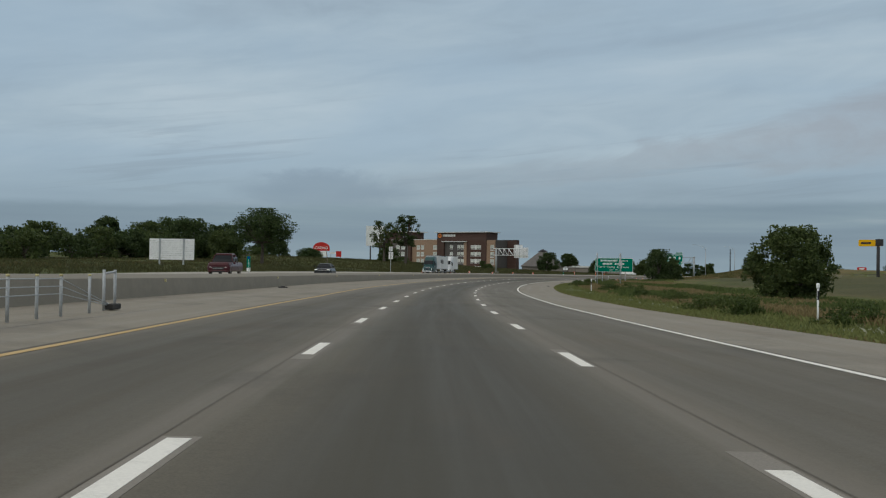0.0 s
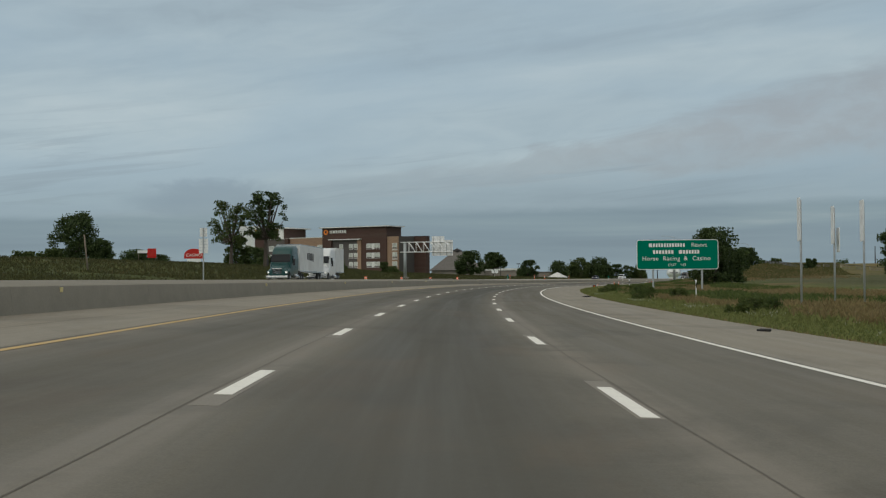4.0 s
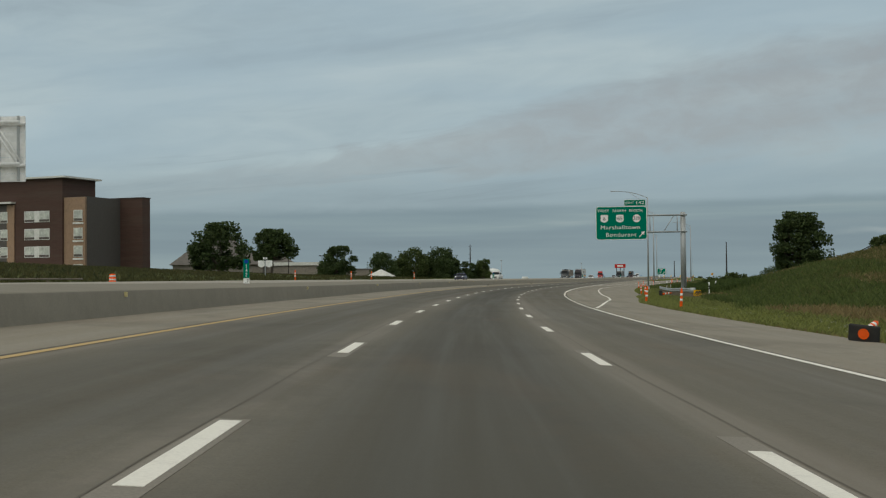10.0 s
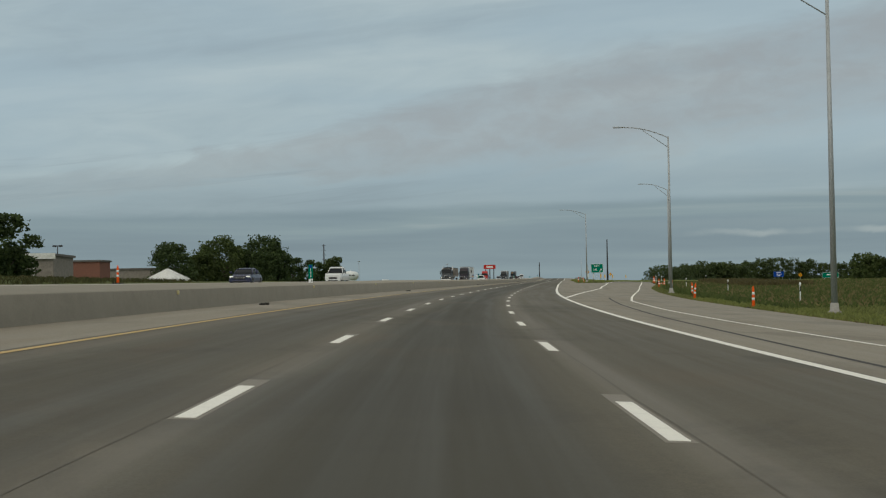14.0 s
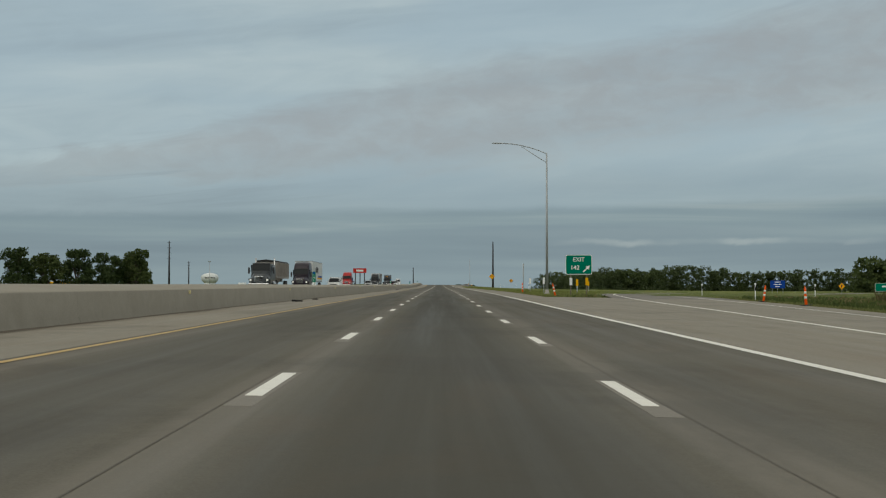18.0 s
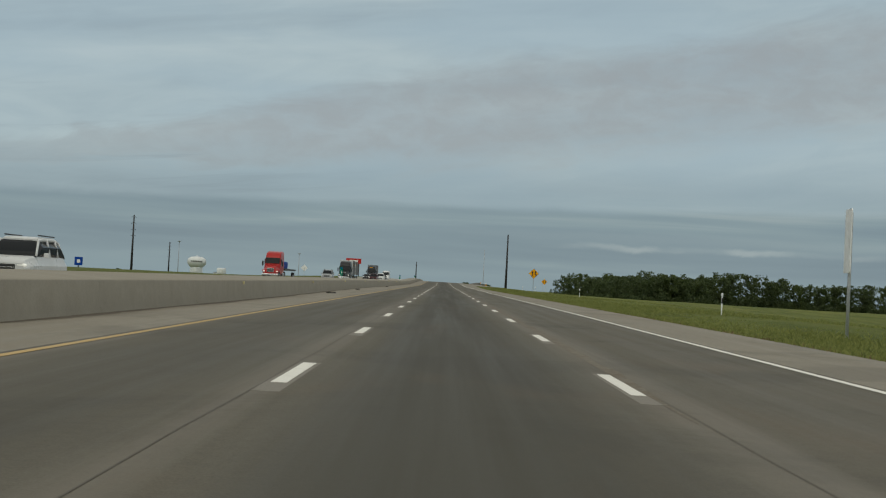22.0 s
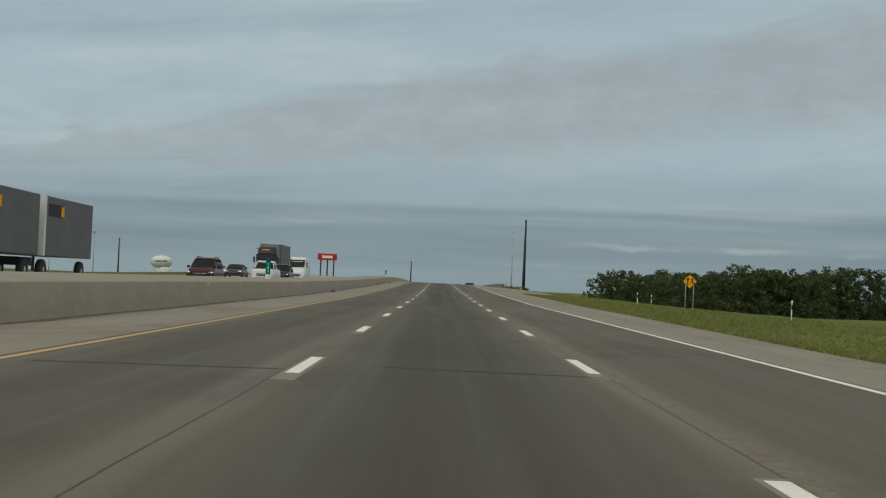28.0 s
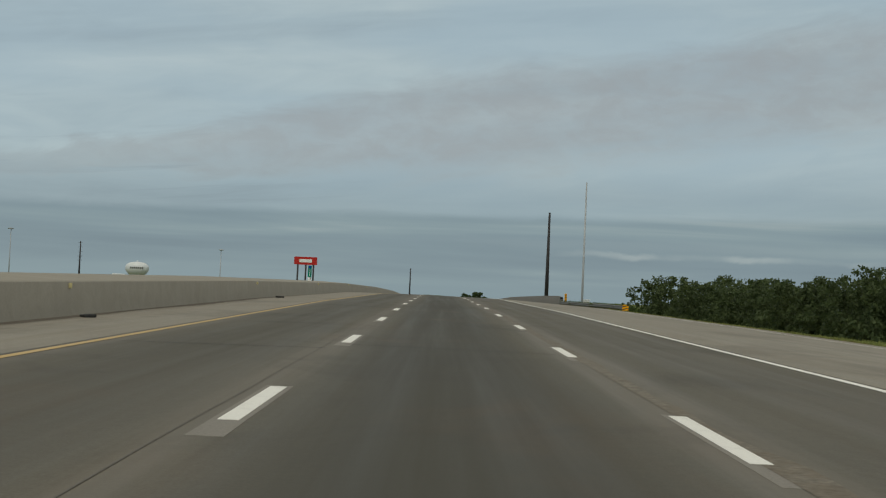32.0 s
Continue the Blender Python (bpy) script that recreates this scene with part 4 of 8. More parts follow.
# pale reflectors near the top of the wall, every hundred feet
M_REFLECT = plain("yellow_reflector", (0.6, 0.52, 0.26), 0.5, grain=8)
b = B()
box(b, -0.04, 0.04, -0.02, 0.02, -0.06, 0.06, 0.008)
REFLECTOR = mesh_of("reflector", b, M_REFLECT)
for k in range(-36, 10):
    s = 1080.4 + 30.3 * k
    X = float(barrier_x(s)) - 0.07
    part("reflector", REFLECTOR, None, wall, "small pale yellow reflector").matrix_basis = at(s, X, float(surface_z(s, X)) + float(barrier_h(s)) - 0.1)

# ---------------------------------------------------------------- road signs
def frame_plate(w, h, r, z0, y0, y1):
    """A plate with rounded corners, standing in x and z."""
    pts2 = []
    for cx, cz, a0 in ((w / 2 - r, z0 + h - r, 0), (-w / 2 + r, z0 + h - r, 90), (-w / 2 + r, z0 + r, 180), (w / 2 - r, z0 + r, 270)):
        pts2 += [(cx + r * math.cos(radians(a0 + k * 22.5)), cz + r * math.sin(radians(a0 + k * 22.5))) for k in range(5)]
    return prism(B(), pts2, y0, y1)


def guide_panel(parent, w, h, z0, border=0.06):
    r = min(w, h) * 0.09
    part("border", frame_plate(w, h, r, z0, 0.0, 0.035), M_WHITE, parent, "white rim")
    part("panel", frame_plate(w - 2 * border, h - 2 * border, r * 0.8, z0 + border, -0.006, 0.03), M_GREEN, parent, "green reflective face")


def i_post(x, z0, z1, y=0.12, w=0.12):
    b = B()
    box(b, x - w / 2, x + w / 2, y, y + 0.015, z0, z1)
    box(b, x - w / 2, x + w / 2, y + 0.145, y + 0.16, z0, z1)
    box(b, x - 0.008, x + 0.008, y + 0.015, y + 0.145, z0, z1)
    return b


def arrow_outline(cx, cz, size):
    shape = [(-0.5, -0.38), (-0.38, -0.5), (0.16, 0.05), (0.33, -0.12), (0.5, 0.5), (-0.12, 0.33), (0.05, 0.16)]
    return [(cx + x * size, cz + z * size) for x, z in shape]


def bars(parent, words, x, z, height, material, y=-0.012, name="lettering_bar", gap=None):
    """Words that are not spelt out, as plain bars; x is the middle of the line."""
    gap = height * 0.8 if gap is None else gap
    total = sum(words) + gap * (len(words) - 1)
    x0 = x - total / 2
    for w in words:
        b = B()
        box(b, x0, x0 + w, y, 0.0, z - height / 2, z + height / 2)
        part(name, b, material, parent)
        x0 += w + gap


# the attractions sign on two steel posts
adv = thing("guide_sign", at(261, 17.7, 0.0), "green attraction sign with white rim on two steel posts", "road sign", "green guide signs")
guide_panel(adv, 7.35, 2.72, 2.2)
bars(adv, [0.3] + [0.17] * 12, -0.95, 4.42, 0.33, M_WHITE, gap=0.075)
lettering("Resort", 0.52, M_WHITE, adv, 1.95, -0.012, 4.42)
bars(adv, [0.2] * 7, -1.28, 3.80, 0.33, M_WHITE, gap=0.075)
bars(adv, [0.3] + [0.18] * 6, 1.05, 3.80, 0.33, M_WHITE, gap=0.075)
for word, x in (("Horse", -2.45), ("Racing", -0.55), ("&", 0.75), ("Casino", 2.15)):
    lettering(word, 0.56, M_WHITE, adv, x, -0.012, 3.2, spread=1.06)
lettering("EXIT", 0.34, M_WHITE, adv, -0.48, -0.012, 2.62, spread=1.08)
lettering("142", 0.34, M_WHITE, adv, 0.5, -0.012, 2.62, spread=1.08)
for x in (-2.2, 2.2):
    part("post", i_post(x, float(ground_z(261, 17.7 + x)) - 0.3, 4.7, 0.05, 0.16), M_STEEL, adv)
for z in (2.6, 4.3):
    part("rail", box(B(), -3.5, 3.5, 0.035, 0.06, z, z + 0.07), M_ALU, adv)


def shield(cx, cz, k):
    half = [(0, 0.5), (0.18, 0.44), (0.36, 0.5), (0.5, 0.3), (0.42, 0.12), (0.5, -0.12), (0.4, -0.34), (0.15, -0.44), (0, -0.52)]
    pts2 = half + [(-x, z) for x, z in half[-2:0:-1]]
    return [(cx + x * k, cz + z * k) for x, z in pts2]


# the overhead exit sign on its cantilever
ex = thing("overhead_exit_sign", at(506, 11.72, 0.0), "green overhead exit sign carried on a steel cantilever", "road sign", "green guide signs")
guide_panel(ex, 5.85, 3.86, 6.5)
tab = part("exit_tab", frame_plate(2.47, 0.74, 0.07, 10.38, 0.0, 0.035), M_WHITE, ex)
tab.matrix_basis = Matrix.Translation((1.57, 0, 0))
part("tab_panel", frame_plate(2.39, 0.66, 0.06, 10.42, -0.006, 0.03), M_GREEN, tab)
lettering("EXIT", 0.38, M_WHITE, ex, 0.99, -0.012, 10.74, wide=0.98)
lettering("142", 0.52, M_WHITE, ex, 2.14, -0.012, 10.75, wide=0.92)
for x, a, c, w in ((-1.98, "W", "EST", 0.74), (-0.2, "N", "ORTH", 1.02), (1.7, "N", "ORTH", 1.02)):
    lettering(a, 0.52, M_WHITE, ex, x - w / 2 - 0.1, -0.012, 9.86)
    lettering(c, 0.42, M_WHITE, ex, x + 0.2, -0.012, 9.83, wide=w)
for x, txt in ((-1.95, "6"), (-0.16, "65")):
    part("route_shield", prism(B(), shield(x, 8.95, 0.92), -0.014, 0.0), M_WHITE, ex, "white route shield")
    lettering(txt, 0.64, M_BLACK, ex, x, -0.022, 8.94)
ring = [(1.75 + 0.44 * math.cos(k * math.pi / 12), 8.95 + 0.46 * math.sin(k * math.pi / 12)) for k in range(24)]
part("route_shield", prism(B(), ring, -0.014, 0.0), M_WHITE, ex, "white round route marker")
lettering("330", 0.58, M_BLACK, ex, 1.75, -0.022, 8.95, wide=0.74)
lettering("Marshalltown", 0.66, M_WHITE, ex, -0.13, -0.012, 7.92, spread=1.1, wide=4.47)
lettering("Bondurant", 0.66, M_WHITE, ex, -0.06, -0.012, 7.07, spread=1.1, wide=3.46)
part("arrow", prism(B(), arrow_outline(2.33, 7.13, 0.66), -0.014, 0.0), M_WHITE, ex)
for z in (9.3, 7.38):
    for y in (0.35, 1.0):
        part("chord", rod(B(), (-2.95, y, z), (7.5, y, z), 0.085), M_STEEL, ex)
for k in range(7):
    x = -2.9 + k * 1.55
    for y in (0.35, 1.0):
        part("brace", rod(B(), (x, y, 7.38), (x + (1.2 if k % 2 else 0.0), y, 9.3), 0.04, n=8), M_STEEL, ex)
for x in (-2.6, -0.9, 0.9, 2.6):
    part("hanger", box(B(), x - 0.06, x + 0.06, 0.04, 0.28, 6.7, 10.1), M_ALU, ex)
gz = float(ground_z(507, 19.0))
part("column", rod(B(), (7.05, 0.68, gz + 0.5), (7.05, 0.68, 9.62), 0.33, 0.3, 20), M_STEEL, ex, "thick galvanised column")
part("footing", lathe(B(), [(0.72, gz - 0.3), (0.72, gz + 0.55), (0.66, gz + 0.6)], 20, 7.05, 0.68), M_CONCRETE, ex)

# the cantilever of the other carriageway, seen from behind
gan = thing("overhead_sign_back", at(418, -33.6, 0.0), "aluminium back of an overhead sign on a steel truss", "road sign")
gz = float(ground_z(418, -33.6))
part("column", rod(B(), (0, 0, gz + 0.3), (0, 0, 10.05), 0.34, 0.31, 20), M_STEEL, gan, "thick galvanised column")
part("footing", box(B(), -0.75, 0.75, -0.75, 0.75, gz - 0.4, gz + 0.4, 0.04), M_CONCRETE, gan)
for z in (10.02, 7.9):
    for y in (-0.4, 0.4):
        part("chord", rod(B(), (-0.9, y, z), (10.4, y, z), 0.09), M_ALU, gan)
for k in range(6):
    x = 0.9 + k * 1.6
    for y in (-0.4, 0.4):
        part("brace", rod(B(), (x, y, 9.98), (x + 1.35, y, 7.95), 0.055, n=8), M_ALU, gan)
        part("upright", rod(B(), (x, y, 7.95), (x, y, 9.98), 0.04, n=8), M_ALU, gan)
for k in range(8):
    part("sign_plank", box(B(), 5.8, 10.35, 0.55, 0.6, 7.08 + k * 0.42, 7.488 + k * 0.42), M_ALU, gan)
for k in range(2):
    part("sign_plank", box(B(), 5.8, 8.5, 0.55, 0.6, 10.44 + k * 0.41, 10.838 + k * 0.41), M_ALU, gan)
for x in (6.2, 7.6, 9.0, 10.0):
    part("hanger", box(B(), x - 0.05, x + 0.05, 0.42, 0.55, 7.1, 11.2 if x < 8 else 10.45), M_STEEL, gan)

# the exit gore sign
gore = thing("gore_exit_sign", at(758.5, 12.56, 0.0), "small green exit sign with arrow on two posts", "road sign", "green guide signs")
guide_panel(gore, 2.4, 1.78, 3.72, 0.05)
lettering("EXIT", 0.52, M_WHITE, gore, 0.0, -0.012, 5.06, bold=0.006)
lettering("142", 0.56, M_WHITE, gore, -0.35, -0.012, 4.33, bold=0.006)
part("arrow", prism(B(), arrow_outline(0.68, 4.22, 0.62), -0.014, 0.0), M_WHITE, gore)
for x in (-0.72, 0.72):
    part("post", i_post(x, float(ground_z(758.5, 12.56 + x)) - 0.3, 5.2, 0.04, 0.1), M_WOOD, gore)
for x, m in ((-0.72, M_WHITE), (0.72, M_YELLOW)):
    part("marker_plate", frame_plate(0.24, 0.68, 0.03, 2.75, -0.03, 0.03), m, gore).matrix_basis = Matrix.Translation((x, 0, 0))


def post_sign(s, X, plate, z, label, category, group="", height=None, turn=0.0):
    """A slim steel post that carries a plate at height z above the ground."""
    base = float(ground_z(s, X))
    t = thing("post_sign", at(s, X, base, turn), label, category, group)
    b = B()
    rod(b, (0, 0.05, -0.4), (0, 0.05, height or z + 0.3), 0.035, n=8)
    part("post", b, M_STEEL, t)
    plate(t, z)
    return t


def tall_marker(material):
    return lambda t, z: part("marker_plate", frame_plate(0.22, 0.7, 0.03, z, -0.01, 0.01), material, t)


for s, X, m, nm in ((780, 11.1, M_WHITE, "white"), (805.6, 11.4, M_WHITE, "white"), (780.6, 14.7, M_YELLOW, "yellow"), (803, 17.1, M_YELLOW, "yellow"), (827, 21.2, M_YELLOW, "yellow")):
    post_sign(s, X, tall_marker(m), 1.05 if m is M_WHITE else 0.92, nm + " upright marker plate on a steel post", "road marker", "gore marker plates")


def diamond(t, z):
    a = 0.82
    part("border", prism(B(), [(0, z - a), (a, z), (0, z + a), (-a, z)], -0.004, 0.012), M_BLACK, t, "black rim")
    a = 0.77
    part("face", prism(B(), [(0, z - a), (a, z), (0, z + a), (-a, z)], -0.012, 0.0), M_AMBER, t, "amber reflective face")
    for pts2 in ([(-0.3, -0.42), (-0.17, -0.42), (-0.17, 0.14), (-0.06, 0.14), (-0.235, 0.5), (-0.41, 0.14), (-0.3, 0.14)],
                 [(0.46, -0.3), (0.56, -0.2), (0.31, 0.02), (0.31, 0.12), (0.42, 0.12), (0.25, 0.46), (0.08, 0.12), (0.19, 0.12), (0.19, -0.06)],
                 [(0.0, -0.55), (0.035, -0.55), (0.035, -0.12), (0.0, -0.12)], [(0.1, -0.1), (0.13, -0.07), (0.42, -0.36), (0.39, -0.39)]):
        part("arrow", prism(B(), [(x, z + y) for x, y in pts2], -0.02, -0.008), M_BLACK, t)


post_sign(996, 14.2, diamond, 3.2, "amber diamond added-lane sign with black arrows", "warning sign", "amber diamond signs", 4.0)
dm = post_sign(1151, 28.0, diamond, 3.2, "amber diamond added-lane sign with black arrows on two posts", "warning sign", "amber diamond signs", 0.1)
part("post", rod(B(), (-0.45, 0.05, -2.4), (-0.45, 0.05, 3.1), 0.035, n=8), M_STEEL, dm)
part("post", rod(B(), (0.45, 0.05, -2.4), (0.45, 0.05, 3.1), 0.035, n=8), M_STEEL, dm)


def service_sign(t, z):
    part("face", frame_plate(3.3, 1.7, 0.12, z, -0.01, 0.02), M_BLUE, t, "blue reflective face")
    for k, ws in enumerate(([1.3], [0.9, 0.7], [1.1])):
        bars(t, ws, 0.0, z + 1.35 - k * 0.5, 0.16, M_WHITE, -0.02)
    for x in (-1.2, 1.2):
        part("post", rod(B(), (x, 0.06, -0.5), (x, 0.06, z + 1.4), 0.05, n=8), M_STEEL, t)


post_sign(931, 74.9, service_sign, 1.2, "blue services sign with white lettering", "road sign")


fs = post_sign(876, 72.3, lambda t, z: None, 1.0, "small amber diamond sign beyond the exit ramp", "warning sign", "amber diamond signs", 1.9)
part("border", prism(B(), [(0, 1.0), (0.65, 1.65), (0, 2.3), (-0.65, 1.65)], -0.004, 0.012), M_BLACK, fs, "black rim")
part("face", prism(B(), [(0, 1.05), (0.6, 1.65), (0, 2.25), (-0.6, 1.65)], -0.012, 0.0), M_AMBER, fs, "amber reflective face")
part("arrow", prism(B(), [(-0.09, 1.35), (0.05, 1.35), (0.05, 1.65), (0.18, 1.65), (-0.02, 1.98), (-0.22, 1.65), (-0.09, 1.65)], -0.02, -0.008), M_BLACK, fs)
rs = thing("ramp_guide_sign", at(876, 80.6), "low green guide sign beside the exit ramp", "road sign", "green guide signs")
guide_panel(rs, 4.6, 1.5, 0.7, 0.05)
bars(rs, [1.3, 0.9], 0.2, 1.6, 0.28, M_WHITE, gap=0.3)
for x in (-1.6, 1.6):
    part("post", i_post(x, -0.6, 2.1, 0.05, 0.1), M_STEEL, rs)


# delineators: flexible white posts
def delineator_mesh():
    b = B()
    rod(b, (0, 0, -0.3), (0, 0, 1.15), 0.035, 0.035, 8)
    return mesh_of("post", b, M_WHITE)


DEL_POST = delineator_mesh()
b = B()
lathe(b, [(0.05, 1.12), (0.062, 1.16), (0.062, 1.26), (0.045, 1.3)], 10)
DEL_CAP = mesh_of("reflector_cap", b, M_WHITE)
b = B()
box(b, -0.03, 0.03, -0.045, -0.03, 0.75, 1.05)
DEL_TAPE = mesh_of("dark_band", b, M_BLACK)
for s, X in ((43, 12.4), (125.5, 12.3), (227, 15.0), (297, 15.2), (380, 14.5), (452, 15.9), (492, 21.0), (539, 18.2), (576, 19.4), (623, 21.7), (664, 21.6), (733, 22.4), (758, 33.8), (770, 26.0), (855, 14.6), (975, 19.5), (1080, 20.5), (1150, 22.0), (1165, 26.0)):
    t = thing("delineator", at(s, X), "white plastic roadside delineator post in the grass", "delineator", "roadside delineators")
    part("post", DEL_POST, None, t), part("reflector_cap", DEL_CAP, None, t), part("dark_band", DEL_TAPE, None, t)


# reference location signs on the back of the median wall
def mile_sign(s, tenth):
    X = -14.8 if s < 200 else -10.2 if s < 1000 else -9.8
    z = float(surface_z(s, barrier_x(s))) + (0.82 if s < 200 else float(barrier_h(s)) + 0.06)
    t = thing("mile_marker", at(s, X, z) @ Matrix.Scale(0.58, 4), "tall narrow green reference marker behind the wall", "mile marker", "mile markers")
    part("post", rod(B(), (0, 0.05, -1.4), (0, 0.05, 0.5), 0.04, n=8), M_STEEL, t)
    part("face", frame_plate(0.46, 1.5, 0.04, 0.5, -0.01, 0.01), M_GREEN, t, "green reflective face")
    part("number_plate", frame_plate(0.46, 0.46, 0.03, 0.08, -0.01, 0.01), M_WHITE, t, "white plate")
    part("route_shield", prism(B(), shield(0, 1.8, 0.3), -0.016, -0.008), M_BLUE, t, "blue and red shield")
    for k, ch in enumerate("142"):
        lettering(ch, 0.36, M_WHITE, t, 0, -0.014, 1.45 - k * 0.33)
    lettering(tenth, 0.4, M_BLACK, t, 0.05, -0.014, 0.3)


for s, tenth in ((96, ".0"), (410, ".7"), (575, ".6"), (746, ".5"), (913, ".4"), (1076, ".3"), (1239, ".2")):
    mile_sign(s, tenth)


# backs of the other carriageway's signs
def back_panel(t, w, h, z):
    n = max(2, round(h / 0.3))
    for k in range(n):
        part("plank", box(B(), -w / 2, w / 2, 0, 0.03, z + k * h / n, z + (k + 1) * h / n - 0.012), M_ALU, t)


wb = thing("sign_back", at(174, -42.2), "white aluminium back of a large roadside sign", "road sign")
back_panel(wb, 6.2, 2.85, 0.85)
for x in (-1.65, 1.65):
    part("post", box(B(), x - 0.1, x + 0.1, -0.15, 0.0, -0.9, 3.7), M_STEEL, wb)
pb = thing("sign_back", at(272, -29.0), "narrow aluminium sign backs on one tall post", "road sign")
back_panel(pb, 0.95, 1.5, 3.0), back_panel(pb, 0.75, 0.9, 4.7)
part("post", box(B(), -0.06, 0.06, -0.1, 0.0, -0.5, 5.6), M_STEEL, pb)
rb = thing("sign_back", at(529, -36.5, 1.65), "pair of route shield sign backs on one post", "road sign")
for x in (-0.55, 0.55):
    part("shield_back", prism(B(), shield(x, 2.9, 1.0), 0.0, 0.03), M_ALU, rb)
part("tab_back", box(B(), -0.3, 0.3, 0, 0.03, 3.5, 3.8), M_ALU, rb)
part("post", box(B(), -0.05, 0.05, -0.1, 0.0, 0.6, 3.8), M_STEEL, rb)
db = thing("sign_back", at(1123, -35.9), "square sign back set as a diamond on a post", "road sign")
part("plate", prism(B(), [(0, 1.6), (0.9, 2.5), (0, 3.4), (-0.9, 2.5)], 0, 0.02), M_ALU, db)
part("post", rod(B(), (0, -0.05, -0.4), (0, -0.05, 2.6), 0.04, n=8), M_STEEL, db)
for s, X in ((198.5, 15.35), (206.5, 18.9), (201.3, 18.9), (824, 11.8)):
    base = float(ground_z(s, X))
    t = thing("edge_on_sign", at(s, X, base, 84), "sign plates turned edge-on on a tall steel post", "road sign", "edge-on signs")
    up2 = 1.2 if s > 800 else 0.2
    part("post", rod(B(), (0, 0.04, -0.5), (0, 0.04, 5.0 - up2), 0.05, n=8), M_STEEL, t)
    part("plate", frame_plate(0.9, 1.9, 0.05, 3.2 - up2, 0.1, 0.13), M_ALU, t)
    if s == 206.5:
        part("plate", frame_plate(0.9, 1.2, 0.05, 2.6, -0.16, -0.13), M_ALU, t)


# ---------------------------------------------------------------- lamps, masts and poles
def street_lamp(s, X, height=14.2, arm=4.6):
    t = thing("street_lamp", at(s, X), "tall galvanised street lamp with one long arm", "street lamp", "ramp street lamps")
    part("pole", rod(B(), (0, 0, 0.2), (0, 0, height), 0.14, 0.075, 14), M_STEEL, t)
    part("base", lathe(B(), [(0.3, -0.3), (0.3, 0.12), (0.2, 0.2), (0.18, 0.5)], 14), M_CONCRETE, t)
    b = B()
    n = 8
    pts2 = [(-arm * k / n, height - 0.1 + 1.05 * (1 - (1 - k / n) ** 2)) for k in range(n + 1)]
    for (x0, z0), (x1, z1) in zip(pts2, pts2[1:]):
        rod(b, (x0, 0, z0), (x1, 0, z1), 0.045, n=8)
    part("arm", b, M_STEEL, t)
    part("stay", rod(B(), (0, 0, height - 1.0), (-arm * 0.55, 0, height + 0.62), 0.03, n=8), M_STEEL, t)
    b = B()
    box(b, -arm - 0.85, -arm + 0.05, -0.14, 0.14, height + 0.9, height + 1.02, 0.03)
    part("lamp_head", b, M_STEEL, t, "flat cobra-head lamp")


street_lamp(771, 10.7)
street_lamp(552.5, 15.8, 13.9)
street_lamp(618, 15.9, 14.5, 4.2)
street_lamp(699, 22.2, 14.6, 3.6)


def steel_mast(x, y, z0, z1, r0, r1, label, arms=0, lean=0.0):
    t = thing("utility_pole", pose(x, y, z0, 0, 0, 20), label, "utility pole")
    h = z1 - z0
    part("pole", rod(B(), (0, 0, -1), (lean * h, 0, h), r0, r1, 12), M_DARKSTEEL, t)
    for k in range(arms):
        z = h * (0.97 - 0.1 * k)
        part("crossarm", rod(B(), (-1.6, 0, z), (1.6, 0, z + 0.1), 0.12, n=8), M_DARKSTEEL, t)
        for e in (-1.5, 1.5):
            part("insulator", rod(B(), (e, 0, z), (e, 0, z - 0.6), 0.1, n=8), M_DARKSTEEL, t)
    return t


steel_mast(-96.6, 1653.2, -4, 39.4, 0.95, 0.42, "tall dark weathered steel power pole")
steel_mast(-358.7, 1690.6, -2, 41.4, 0.95, 0.42, "tall dark steel power pole with short arms", 4)
steel_mast(-189.4, 3351, -3, 46, 1.4, 0.8, "far dark steel power pole", 2)
steel_mast(-445.4, 2236.9, -2, 36, 0.9, 0.45, "far steel power pole with stacked crossarms", 5)


def slim_mast(x, y, z0, z1, r, label, head=False):
    t = thing("mast", pose(x, y, z0), label, "mast")
    part("pole", rod(B(), (0, 0, -1), (0, 0, z1 - z0), r, r * 0.5, 10), M_STEEL, t)
    if head:
        part("lamp_ring", lathe(B(), [(0.3, z1 - z0 - 0.3), (1.3, z1 - z0 - 0.1), (1.3, z1 - z0 + 0.2), (0.3, z1 - z0 + 0.4)], 14), M_STEEL, t)
    return t


slim_mast(-124.7, 1262.4, -2, 17.2, 0.16, "tall thin grey mast beside the bridge")
slim_mast(-325, 1686, -2, 24.5, 0.3, "high-mast light pole with a ring head", True)
slim_mast(-252, 1792, -2, 22, 0.3, "high-mast light pole with a ring head", True)
slim_mast(-201.5, 600, 3.5, 9.4, 0.09, "dark car park lamp pole with twin heads", False)
for x, y, z in ((-201.5, 600, 9.0), (-224, 700, 9.6)):
    t = thing("car_park_lamp", pose(x, y, z), "twin floodlight heads on a car park pole", "lamp")
    part("pole", rod(B(), (0, 0, -6.5), (0, 0, 0.4), 0.09, n=8), M_DARKSTEEL, t)
    for e in (-0.55, 0.55):
        part("lamp_head", box(B(), e - 0.32, e + 0.32, -0.2, 0.2, 0.15, 0.45, 0.04), M_DARKSTEEL, t)

